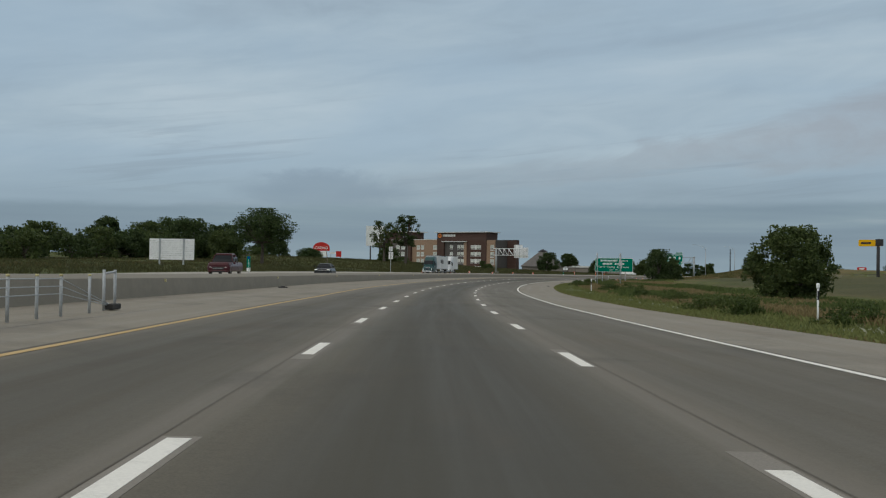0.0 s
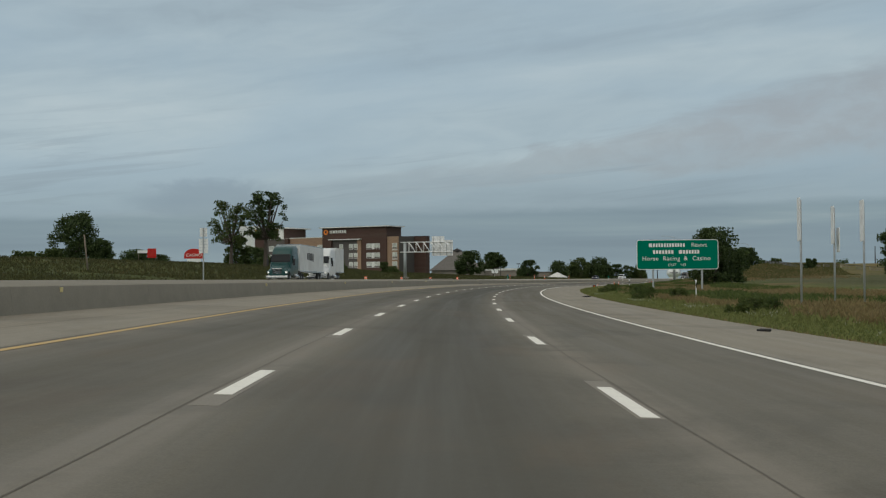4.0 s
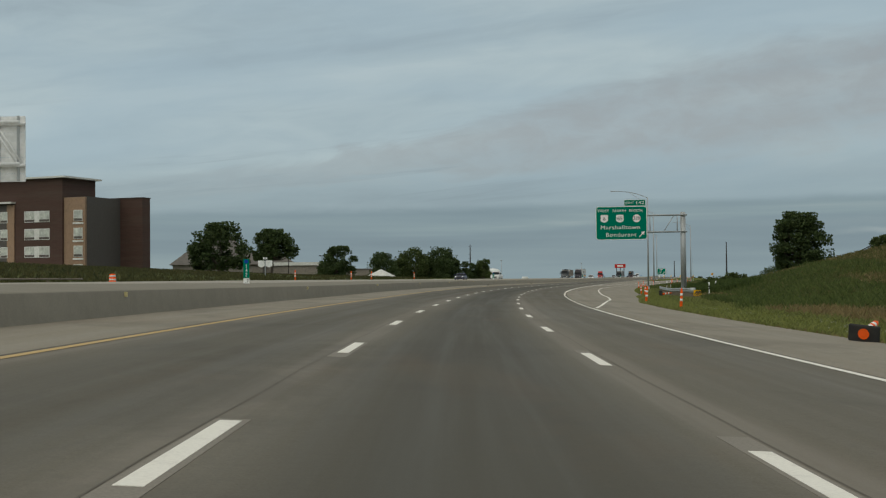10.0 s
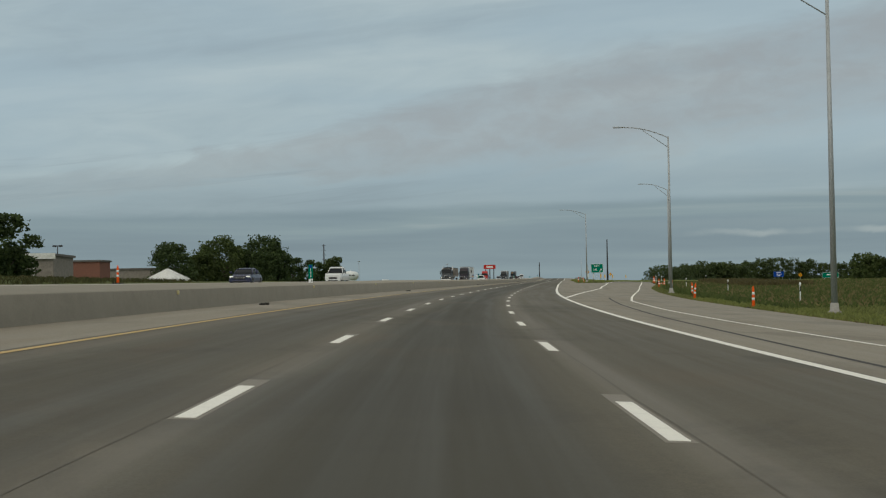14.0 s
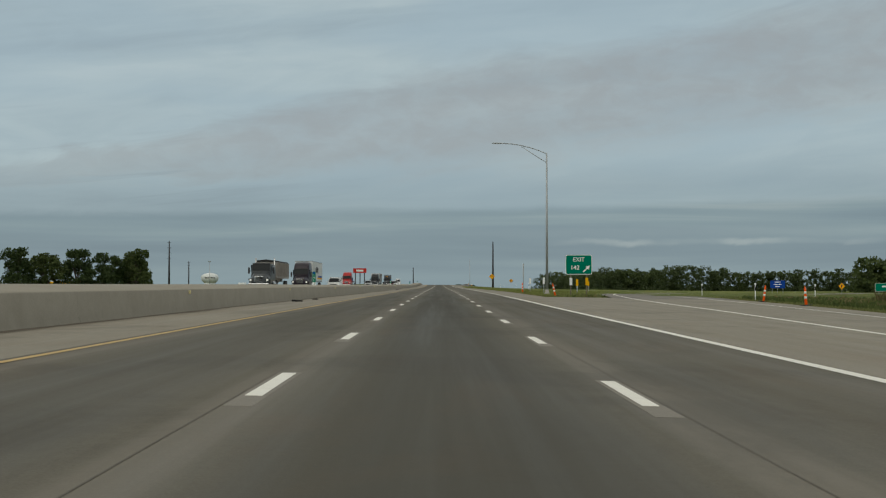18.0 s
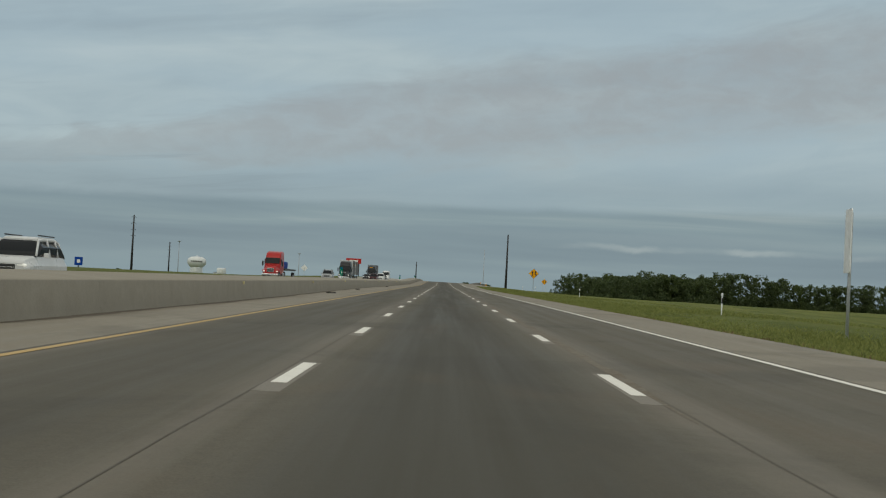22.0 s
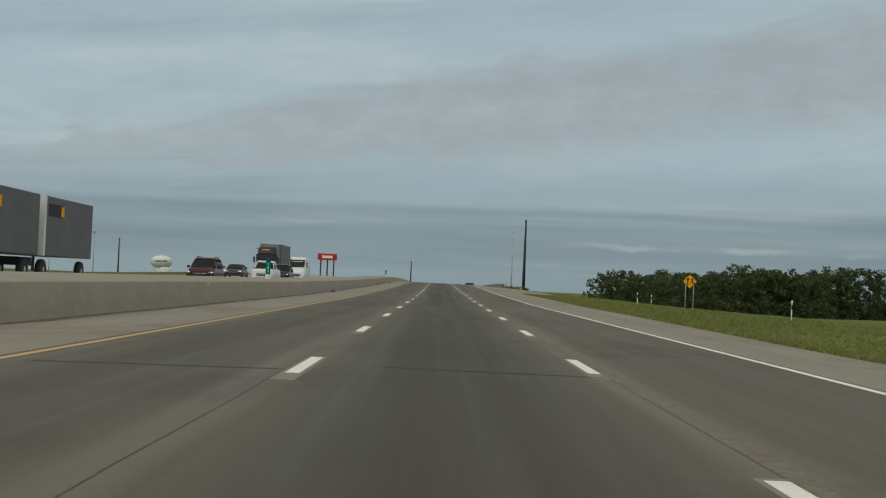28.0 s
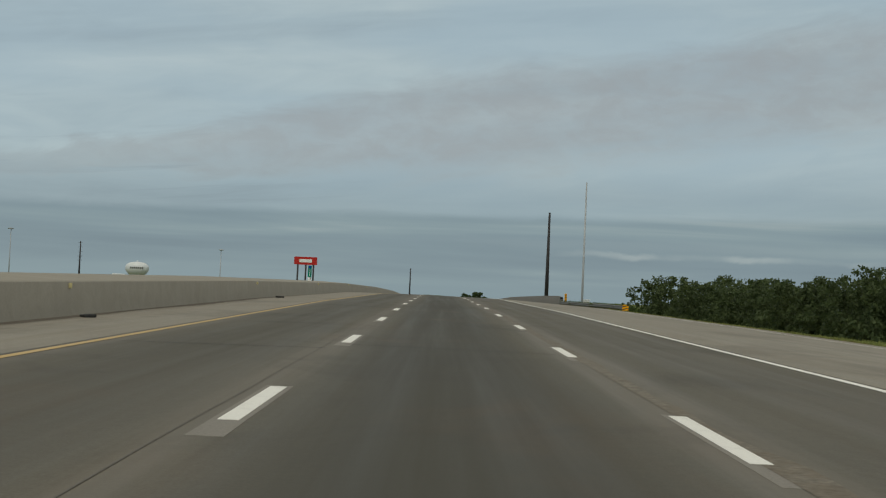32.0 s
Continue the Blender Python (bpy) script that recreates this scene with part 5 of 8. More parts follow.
# the water tower
wt = thing("water_tower", pose(-489.0, 2640.0, 2.2) @ Matrix.Scale(0.66, 4), "white water tower with a flattened bulb on a broad stem", "water tower")
M_TOWER = plain("tower_white_paint", (0.74, 0.76, 0.75), 0.5, grain=0.5, wear=0.05)
part("bulb", lathe(B(), [(12.5, 13), (16, 16.5), (19.2, 20), (20.2, 24), (20, 28), (18.4, 31.6), (13, 34.8), (6, 36.3), (1, 36.8)], 40), M_TOWER, wt)
part("stem", lathe(B(), [(15.0, -16), (13.6, 5), (13.0, 12), (12.6, 17)], 32), M_TOWER, wt)
part("finial", rod(B(), (0, 0, 36.5), (0, 0, 39.5), 0.6, n=8), M_TOWER, wt)
for k in range(-3, 4):
    a = radians(-90 + k * 10 + 10)
    part("lettering_bar", box(B(), -1.1, 1.1, -0.05, 0.05, 24, 27.5), M_DARKSTEEL, wt).matrix_basis = Matrix.Translation((20.3 * math.cos(a), 20.3 * math.sin(a), 0)) @ Matrix.Rotation(a + math.pi / 2, 4, "Z")


# billboards
M_TRIM2 = plain("white_board_paint", (0.8, 0.81, 0.8), 0.6, grain=2, wear=0.3, dirty=0.12)


def pole_board(x, y, z0, zb, zt, w, posts, face, label, stripe=None, turn=0.0):
    t = thing("pole_sign", pose(x, y, z0, 0, 0, turn), label, "pole sign")
    part("face", frame_plate(w, zt - zb, 0.3, zb - z0, -0.4, 0.4), face, t)
    for px in posts:
        part("post", rod(B(), (px, 0, -2), (px, 0, zb - z0 + 0.1), 0.45, n=10), M_DARKSTEEL, t)
    if stripe:
        part("lettering_bar", box(B(), -w * stripe / 2, w * stripe / 2, -0.5, -0.38, (zb + zt) / 2 - z0 - (zt - zb) * 0.2, (zb + zt) / 2 - z0 + (zt - zb) * 0.2), M_WHITE, t)
    return t


pole_board(-210.4, 1808.9, -3, 16.7, 20.8, 12.0, (-4.0, 0.2, 4.2), M_REDSIGN, "red roadside pole sign with white lettering", 0.55)
pole_board(-394.4, 1684.9, -3, 4.2, 10.0, 5.5, (0,), M_BLUE, "blue and red pole sign far beyond the road", 0.4)
ys = pole_board(-42.3, 380.0, 0.0, 10.9, 12.7, 6.0, (2.2,), M_YELLOW, "yellow pole sign with a dark square panel", None)
part("dark_panel", box(B(), 1.5, 3.5, -0.5, 0.5, 11.0, 12.9), M_DARKSTEEL, ys)
bars(ys, [2.6], -1.0, 11.8, 0.5, M_DARKSTEEL, -0.45)
pole_board(-389.7, 756.3, 6.0, 19.8, 32.6, 11.7, (-3.0, 3.0), M_TRIM2, "plain white back of a tall pole sign", None, 25.0)
cs = thing("casino_sign", pose(-569.2, 1002.9, 6, 0, 0, 25), "round-topped red and white sign on a pole", "pole sign")
part("face", prism(B(), [(7.2 * math.cos(k * math.pi / 10), 18 + 5.0 * math.sin(k * math.pi / 10)) for k in range(11)] + [(-7.2, 15.5), (7.2, 15.5)], -0.6, 0.6), M_REDSIGN, cs)
part("lower_face", box(B(), -5, 5, -0.5, 0.5, 10.5, 15.3), M_WHITE, cs, "white lower board")
lettering("CASINO", 3.2, M_WHITE, cs, 0, -0.7, 18.0)
part("post", rod(B(), (0, 0, -3), (0, 0, 11), 0.7, n=10), M_STEEL, cs)
rbn = thing("small_billboard", pose(-180.2, 325.9, float(ground_z(359, -66.3)), 0, 0, 25), "small red and white roadside board in the grass", "billboard")
part("face", box(B(), -0.2, 1.3, -0.04, 0.04, 0.9, 2.5), M_REDSIGN, rbn, "red panel")
part("face", box(B(), -1.9, -0.2, -0.04, 0.04, 1.7, 2.2), M_WHITE, rbn, "white panel")
for x in (-1.7, 1.1):
    part("post", rod(B(), (x, 0.05, -0.4), (x, 0.05, 2.0), 0.05, n=8), M_WOOD, rbn)
lean = thing("leaning_pole", pose(*[float(a) for a in plan(285, -46)], float(ground_z(285, -46)), 0, -7, 0), "leaning weathered wooden pole in the grass", "utility pole")
part("pole", rod(B(), (0, 0, -0.5), (0, 0, 4.2), 0.11, 0.08, 10), M_WOOD, lean)

# ---------------------------------------------------------------- the hotel
M_BROWN = plain("dark_brown_cladding", (0.075, 0.038, 0.028), 0.8, grain=2.5, spread=0.2, wear=0.3, stretch=(0.2, 0.2, 3))
M_CHAR = plain("charcoal_stucco", (0.095, 0.085, 0.08), 0.9, grain=6)
M_TAN = plain("tan_stucco", (0.34, 0.225, 0.15), 0.9, grain=6)
M_GREY = plain("grey_brown_stucco", (0.12, 0.105, 0.095), 0.9, grain=6)
M_TRIM = plain("white_trim", (0.75, 0.75, 0.72), 0.6, grain=6)
M_PANE = plain("curtained_window", (0.58, 0.6, 0.55), 0.2, grain=1.5, spread=0.3, wear=0.8, bump=0)
M_OCHRE = plain("dull_ochre_band", (0.5, 0.34, 0.08), 0.7, bump=0)
M_LOGO = plain("orange_logo", (0.8, 0.22, 0.02), 0.5, bump=0)
hotel_turn = math.degrees(math.atan2(546.6 - 552.0, -223.9 + 252.4))
hotel = thing("hotel", pose(-252.4, 552.0, 4.2, 0, 0, hotel_turn), "four-storey hotel in brown, charcoal and tan", "hotel")
part("wall_main", box(B(), 0, 27, 0, 9.4, -3, 16.7), M_BROWN, hotel, "dark brown tower front")
part("roof_rim", box(B(), -1.0, 28.2, -0.8, 9.8, 16.7, 17.0), M_TRIM, hotel, "white roof rim")
part("wall_recess", box(B(), 4.6, 16.0, -0.25, 0.1, -3, 12.3), M_CHAR, hotel, "charcoal recess")
part("recess_side", box(B(), 15.0, 16.6, -0.3, 0.1, -3, 12.2), M_TAN, hotel, "tan strip")
part("fin", box(B(), 3.6, 4.6, -1.2, 0.1, -3, 12.4), M_BROWN, hotel)
part("canopy_band", box(B(), 3.4, 16.7, -1.3, 0.2, 12.4, 12.7), M_TRIM, hotel, "white band")
part("wing_wall", box(B(), -15.5, 0, 1.6, 17, -3, 13.5), M_TAN, hotel, "tan wing")
part("wing_rim", box(B(), -15.6, 0, 1.5, 17.1, 13.5, 13.75), M_TRIM, hotel)
part("wall_grey", box(B(), -26.5, -15.5, 0.6, 17, -3, 13.3), M_GREY, hotel, "grey wing")
part("rim_grey", box(B(), -26.6, -15.5, 0.5, 17.1, 13.3, 13.5), M_TRIM, hotel)
part("corner_grey", box(B(), -17.0, -15.4, 0.4, 2, -3, 13.4), M_BROWN, hotel)
part("stair_tower", box(B(), -37.4, -23.5, 9, 22, -3, 17.6), M_BROWN, hotel, "brown stair tower")
part("tower_band", box(B(), -37.5, -26.0, 8.9, 22, 17.0, 17.6), M_OCHRE, hotel, "dull ochre band")
part("tower_rim", box(B(), -38.4, -21.5, 8.2, 22.6, 17.6, 17.95), M_TRIM, hotel)
part("tower_fin", box(B(), -26.0, -23.9, 8.7, 10.5, 13.0, 17.6), M_TRIM, hotel, "white fin")
part("bay_wall", box(B(), 27, 31.5, 0.4, 0.9, -3, 13.2), M_TAN, hotel, "tan bay")
part("wall_end", box(B(), 27, 31.6, 0.9, 10.6, -3, 13.3), M_CHAR, hotel, "charcoal end block")
part("wall_gable", box(B(), 27, 36.4, 10.6, 13.0, -3, 13.4), M_BROWN, hotel, "dark gable")
part("gable_rim", box(B(), 26.9, 36.5, 10.5, 13.1, 13.4, 13.55), M_CHAR, hotel)
part("entrance_roof", prism(B(), [(8, 1.3), (9.2, 0.9), (13, 0.1), (17, 0.5), (18.5, 1.1), (17, 1.0), (13, 0.7), (10, 1.5)], -9, -2), M_TRIM, hotel, "white entrance canopy")
for x in (10, 16.5):
    part("canopy_post", box(B(), x, x + 0.5, -8.5, -8.0, -3, 0.6), M_TRIM, hotel)
part("entrance_flag", prism(B(), [(3.9, -0.6), (4.5, -0.6), (4.2, 2.6)], -6.2, -6.0), M_TRIM, hotel, "tall white banner")
part("porch_wall", box(B(), 17.2, 26.6, -2.2, -0.2, -3, 0.6), M_CHAR, hotel)
part("porch_rim", box(B(), 17.0, 26.8, -2.4, -0.1, 0.6, 0.8), M_TRIM, hotel)
part("logo", lathe(B(), [(0.95, 0), (0.95, 0.12)], 20), M_LOGO, hotel, "orange round logo").matrix_basis = pose(1.6, -0.05, 15.3, 90)
part("logo_hub", lathe(B(), [(0.4, 0), (0.4, 0.05)], 14), M_BROWN, hotel).matrix_basis = pose(1.6, -0.17, 15.3, 90)
bars(hotel, [0.36, 0.4, 0.95, 0.75, 0.36, 0.78, 0.7, 0.85], 6.75, 15.35, 1.0, M_TRIM, -0.1, gap=0.26)


def window(x, z, w, h, y, panes=1):
    fr = part("window", box(B(), x - w / 2 - 0.09, x + w / 2 + 0.09, y - 0.1, y + 0.05, z - h / 2 - 0.09, z + h / 2 + 0.09), M_TRIM, hotel)
    for k in range(panes):
        x0 = x - w / 2 + k * w / panes + 0.04
        part("pane", box(B(), x0, x0 + w / panes - 0.08, y - 0.12, y - 0.02, z - h / 2 + 0.45, z + h / 2), M_PANE, fr)
    part("grille", box(B(), x - w / 2, x + w / 2, y - 0.13, y - 0.02, z - h / 2, z - h / 2 + 0.4), M_GREY if y < 0.5 else M_TRIM, fr)


for z in (9.95, 6.8, 3.65, 0.4):
    for x in (-23.0, -19.8):
        window(x, z, 2.1, 1.8, 0.6, 2)
    for x in (-11.8, -9.4, -2.4, -0.9):
        window(x, z, 1.5, 1.9, 1.6)
    for x in (8.3, 12.4, 14.4):
        window(x, z, 1.4, 1.8, -0.25)
    window(19.9, z, 2.1, 1.8, 0.0, 2), window(23.1, z, 2.1, 1.8, 0.0, 2)
    part("spandrel", box(B(), 21.0, 22.0, -0.12, 0.05, z - 1.0, z + 1.0), M_TRIM, hotel, "white panel between windows")
    window(30.1, z, 1.7, 1.8, 0.4)
    part("sill_band", box(B(), 29.0, 31.2, 0.26, 0.42, z - 1.5, z - 1.2), M_TRIM, hotel)

# the low buildings beyond: pyramid roofs and flat-roofed halls
M_ROOF = plain("weathered_grey_roof", (0.14, 0.13, 0.12), 0.9, grain=1.5, spread=0.25)
M_HALL = plain("stone_grey_wall", (0.26, 0.23, 0.2), 0.9, grain=2, spread=0.2)
M_REDHALL = plain("red_brick_wall", (0.23, 0.1, 0.07), 0.9, grain=4)


def pyramid_hall(x, y, z, half, wall_h, roof_h, turn, label):
    t = thing("hall", pose(x, y, z, 0, 0, turn), label, "building")
    part("wall", box(B(), -half, half, -half, half, -2, wall_h), M_HALL, t)
    b = B()
    ring2 = [b.verts.new((sx * half * 1.08, sy * half * 1.08, wall_h)) for sx, sy in ((-1, -1), (1, -1), (1, 1), (-1, 1))]
    top = [b.verts.new((sx * half * 0.16, sy * half * 0.16, wall_h + roof_h * 0.86)) for sx, sy in ((-1, -1), (1, -1), (1, 1), (-1, 1))]
    b.faces.new(ring2[::-1]), b.faces.new(top)
    for i in range(4):
        b.faces.new((ring2[i], ring2[(i + 1) % 4], top[(i + 1) % 4], top[i]))
    part("roof", b, M_ROOF, t)
    b = B()
    lathe(b, [(half * 0.26, wall_h + roof_h * 0.86), (half * 0.02, wall_h + roof_h)], 4)
    part("cap", b, M_DARKSTEEL, t, "dark pointed cap")
    return t


pyramid_hall(-231.7, 637.7, 4.0, 10.5, 2.5, 9.0, 20, "grey hall with a steep pyramid roof and dark cap")
pyramid_hall(-238.0, 700.0, 3.0, 6.8, 3.2, 5.9, 20, "smaller grey hall with a pyramid roof")


def flat_hall(x, y, z, w, d, h, wall_m, turn, label, band=True):
    t = thing("hall", pose(x, y, z, 0, 0, turn), label, "building")
    part("wall", box(B(), -w / 2, w / 2, -d / 2, d / 2, -2, h), wall_m, t)
    part("roof", box(B(), -w / 2 - 0.3, w / 2 + 0.3, -d / 2 - 0.3, d / 2 + 0.3, h, h + 0.35), M_ROOF, t)
    if band:
        part("fascia", box(B(), -w / 2 - 0.35, w / 2 + 0.35, -d / 2 - 0.4, -d / 2 - 0.3, h - 0.4, h + 0.4), M_TRIM, t, "white fascia")
        for k in (-0.4, 0.4):
            part("downpipe", rod(B(), (k * w, -d / 2 - 0.2, -1), (k * w, -d / 2 - 0.2, h), 0.12, n=8), M_TRIM, t)
    return t


flat_hall(-219, 655, 3.2, 26, 14, 3.6, M_HALL, 10, "low flat-roofed hall with a white fascia")
flat_hall(-236, 772, 2.5, 22, 10, 4.0, M_HALL, 5, "low grey flat-roofed hall", False)
flat_hall(-232, 735, 2.5, 8, 8, 5.2, M_REDHALL, 5, "small red brick building with a flat roof", False)
tent = thing("tent", pose(-217, 742, 2.6), "white peaked tent roof among the trees", "tent")
b = B()
lathe(b, [(5.0, 0.2), (4.9, 1.4), (0.25, 3.6)], 4)
part("canopy", b, M_TRIM, tent)
for sx in (-3.3, 3.3):
    part("post", rod(B(), (sx, -3.3, -1), (sx, -3.3, 1.2), 0.08, n=8), M_STEEL, tent)
yb = thing("yellow_shed", pose(-330, 1290, 1.0), "long low yellow roofed shed far off", "building")
part("wall", box(B(), -9, 9, -4, 4, -2, 3.2), M_HALL, yb)
part("roof", prism(B(), [(-9.5, 3.2), (9.5, 3.2), (9.0, 5.0), (-9.0, 5.0)], -5, 5), M_YELLOW, yb)
wb2 = thing("white_tank", pose(-330, 1900, 2.0), "small white tank on the horizon", "tank")
part("shell", lathe(B(), [(4, -2), (4, 5.5), (3.4, 6.2)], 20), M_TOWER, wb2)

# low things along the far skyline beside the straight
flat_hall(-464, 1833, -4.0, 15, 8, 4.7, M_YELLOW, 0.0, "low yellow shed on the far skyline", False)
flat_hall(-297, 1523, -3.0, 5.5, 4, 5.2, M_TRIM2, 0.0, "small white shed on the far skyline", False)
flat_hall(-416, 2374, -3.0, 4.5, 5, 7.4, M_TRIM2, 0.0, "white box building near the water tower", False)

# ---------------------------------------------------------------- trees
def leaf_cloud(rng, centres, radii, per, size, flat=0.8):
    """Small leaf quads scattered through clumps."""
    n = len(centres) * per
    c = np.repeat(centres, per, 0)
    r = np.repeat(radii, per)[:, None]
    p = c + np.clip(rng.normal(size=(n, 3)), -1.25, 1.25) * r * 0.56 * np.array([1, 1, flat])
    a = rng.normal(size=(n, 3))
    a /= np.linalg.norm(a, axis=1)[:, None]
    b = np.cross(a, rng.normal(size=(n, 3)))
    b /= np.linalg.norm(b, axis=1)[:, None]
    s = size * (0.55 + 0.9 * rng.random((n, 1)))
    quads = np.stack([p - a * s - b * s * 0.6, p + a * s - b * s * 0.45, p + a * s * 0.9 + b * s * 0.6, p - a * s * 0.7 + b * s * 0.5], 1)
    return quads.reshape(-1, 3)


def quads_mesh(name, verts, material):
    me = bpy.data.meshes.new(name)
    n = len(verts) // 4
    me.vertices.add(n * 4), me.loops.add(n * 4), me.polygons.add(n)
    me.vertices.foreach_set("co", verts.astype(np.float32).ravel())
    me.loops.foreach_set("vertex_index", np.arange(n * 4, dtype=np.int32))
    me.polygons.foreach_set("loop_start", np.arange(0, n * 4, 4, dtype=np.int32))
    me.update(calc_edges=True)
    me.materials.append(material)
    return me


def crown_points(rng, style, h, r, n):
    """Clump centres and sizes for a crown from its lowest branches to height h."""
    out, rad = [], []
    while len(out) < n:
        a, k, q = rng.random() * 2 * math.pi, rng.random(), rng.random()
        if style == "round":
            z = 0.1 + 0.86 * k
            lim = r * math.sqrt(max(0.08, 1 - ((z - 0.45) / 0.56) ** 2)) * (0.85 + 0.25 * math.sin(a * 3 + h))
        elif style == "spread":
            z = 0.42 + 0.54 * k
            lim = r * (1.0 - 0.75 * max(0, (z - 0.62) / 0.38) ** 2) * (0.8 + 0.3 * math.sin(a * 2 + h))
        elif style == "open":
            z = 0.36 + 0.6 * k
            lim = r * (0.72 + 0.28 * math.sin(z * 11 + a * 2)) * (1.0 if z < 0.78 else 0.8)
        else:
            z = 0.06 + 0.9 * k
            lim = r * (1.0 - 0.45 * k) * (0.85 + 0.2 * math.sin(a * 4 + h))
        d = lim * (0.35 + 0.65 * math.sqrt(q))
        out.append((d * math.cos(a), d * math.sin(a), z * h))
        rad.append(r * (0.17 + 0.13 * rng.random()) * (0.62 if style == "open" else 0.8 if style == "spread" else 1.0))
    return np.array(out), np.array(rad)


def tree(x, y, z, h, r, style="round", seed=1, leaf=None, clumps=46, per=60, size=0.2, label="broad dark green roadside tree", trunk_r=None):
    rng = np.random.default_rng(seed)
    t = thing("tree", pose(x, y, z), label, "tree")
    cs, rad = crown_points(rng, style, h, r, int(clumps * (1.5 if style == "open" else 1.7)))
    per, size = int(per * 1.5), size * 0.7
    b = B()
    tr = trunk_r or h * 0.022 + 0.05
    fork = h * (0.4 if style in ("open", "spread") else 0.22)
    mids = [Vector((0.1 * rng.normal(), 0.1 * rng.normal(), fork * k / 3)) for k in range(4)]
    mids[0] = Vector((0, 0, -0.6))
    for k in range(3):
        rod(b, mids[k], mids[k + 1], tr * (1.25 - 0.15 * k), tr * (1.1 - 0.15 * k), 9, False)
    for i in rng.choice(len(cs), min(40 if style == "open" else 26 if style == "spread" else 14, len(cs)), replace=False):
        tip = Vector(cs[i])
        mid = mids[3].lerp(tip, 0.5) + Vector((0, 0, -0.05 * h))
        rod(b, mids[3] - Vector((0, 0, 0.2)), mid, tr * 0.55, tr * 0.32, 6, False)
        rod(b, mid, tip, tr * 0.32, tr * 0.08, 6, False)
    part("trunk", b, M_BARK, t)
    part("crown", quads_mesh("crown", leaf_cloud(rng, cs, rad, int(per * 1.15), size * 1.03), leaf or M_LEAF), None, t)
    return t


def tree_at(s, X, h, r, *a, sink=0.0, **k):
    x, y = plan(s, X)
    return tree(float(x), float(y), float(ground_z(s, X)) - sink, h, r, *a, **k)


# the belt west of the road and the big spreading tree
rng0 = np.random.default_rng(5)
for i, (s, X, h, r) in enumerate(((172, -92, 6.8, 4.6), (196, -95, 7.2, 4.8), (222, -97, 7.2, 5.0), (246, -94, 7.2, 4.6), (272, -92, 9.5, 3.6), (262, -82, 6.0, 4.0), (288, -90, 8.8, 5.2), (300, -84, 9.6, 6.0), (308, -92, 9.8, 6.4), (296, -74, 7.0, 4.6), (318, -84, 8.6, 5.0), (150, -95, 9, 5.0))):
    tree_at(s, X, h * 0.93, r, "round", 20 + i, M_LEAF if i % 3 else M_LEAF2, 44, 55, 0.27, label="dense dark green tree of the roadside belt")
for i in range(38):
    sb = 120 + i * 5.6 + 3 * rng0.random()
    tree_at(sb, -80 - 14 * rng0.random(), 4.0 + 2.0 * rng0.random(), 4.2 + 1.2 * rng0.random(), "bush", 200 + i, (M_LEAF, M_LEAF2)[i % 2], 22, 40, 0.28, label="dark scrub of the roadside belt")
tree_at(253, -51.0, 10.8, 7.6, "spread", 3, M_LEAF, 62, 70, 0.2, label="big spreading tree with a dark broken crown")
tree_at(258, -60, 4.6, 3.4, "bush", 6, M_LEAF2, 40, 50, 0.22, label="bushy growth below the big tree")
tree(-285.7, 454.3, 6.0, 16.5, 7.2, "round", 7, M_LEAF, 70, 60, 0.32, label="tall dense dark tree on the grass rise")
tree(-276, 452, 6.0, 8.5, 5.0, "bush", 8, M_LEAF, 40, 50, 0.3, label="lower dark tree on the grass rise")
tree(-173.0, 355.6, float(ground_z(385, -53.8)), 15.0, 5.2, "open", 9, M_LEAF, 64, 46, 0.19, label="tall open tree with a clear trunk")
tree(-178.5, 352.0, float(ground_z(382, -60)), 12.5, 5.4, "open", 10, M_LEAF2, 52, 34, 0.19, label="thin open tree with sparse leaves")
tree(-183.0, 362.0, float(ground_z(393, -62)), 6.0, 3.2, "bush", 11, M_LEAF2, 30, 50, 0.22, label="dark bush under the open trees")
for i, (sb, xb, h, r) in enumerate(((452, -47, 2.6, 1.7), (430, -52, 1.8, 2.4), (470, -50, 1.6, 2.2), (415, -64, 1.7, 2.6))):
    tree_at(sb, xb, h, r, "bush", 320 + i, M_LEAF2, 26, 44, 0.15, label="dark bush on the bank before the hotel", trunk_r=0.04)
tree(-231.7, 460.3, 4.6, 6.8, 4.8, "round", 12, M_LEAF, 40, 50, 0.26, label="low round tree on the grass rise")
tree(-250, 430, 4.6, 5.6, 5.0, "bush", 13, M_LEAF, 40, 50, 0.28, label="dark scrub on the grass rise")
tree(-300, 520, 5.0, 6.5, 6.0, "bush", 14, M_LEAF, 40, 50, 0.3, label="dark scrub on the grass rise")
for i, (x, y) in enumerate(((-240, 380), (-262, 400), (-330, 520), (-350, 560))):
    tree(x, y, 5.2, 4.2, 4.4, "bush", 30 + i, M_LEAF2, 30, 40, 0.3, label="low scrub on the skyline")
tree(-190.6, 531.0, 3.0, 8.4, 4.4, "round", 15, M_LEAF, 56, 60, 0.24, label="dark round tree near the hotel")
tree(-192.4, 562.7, 2.8, 8.9, 4.7, "spread", 16, M_LEAF, 56, 60, 0.24, label="dark tree with a rounded crown on a trunk")
tree(-190.8, 600.9, 2.4, 7.2, 3.6, "round", 17, M_LEAF, 46, 60, 0.22, label="dense round dark tree by the low halls")
tree(-197.5, 617.0, 2.4, 4.4, 3.6, "bush", 18, M_LEAF, 36, 50, 0.24, label="low dark bush by the low halls")
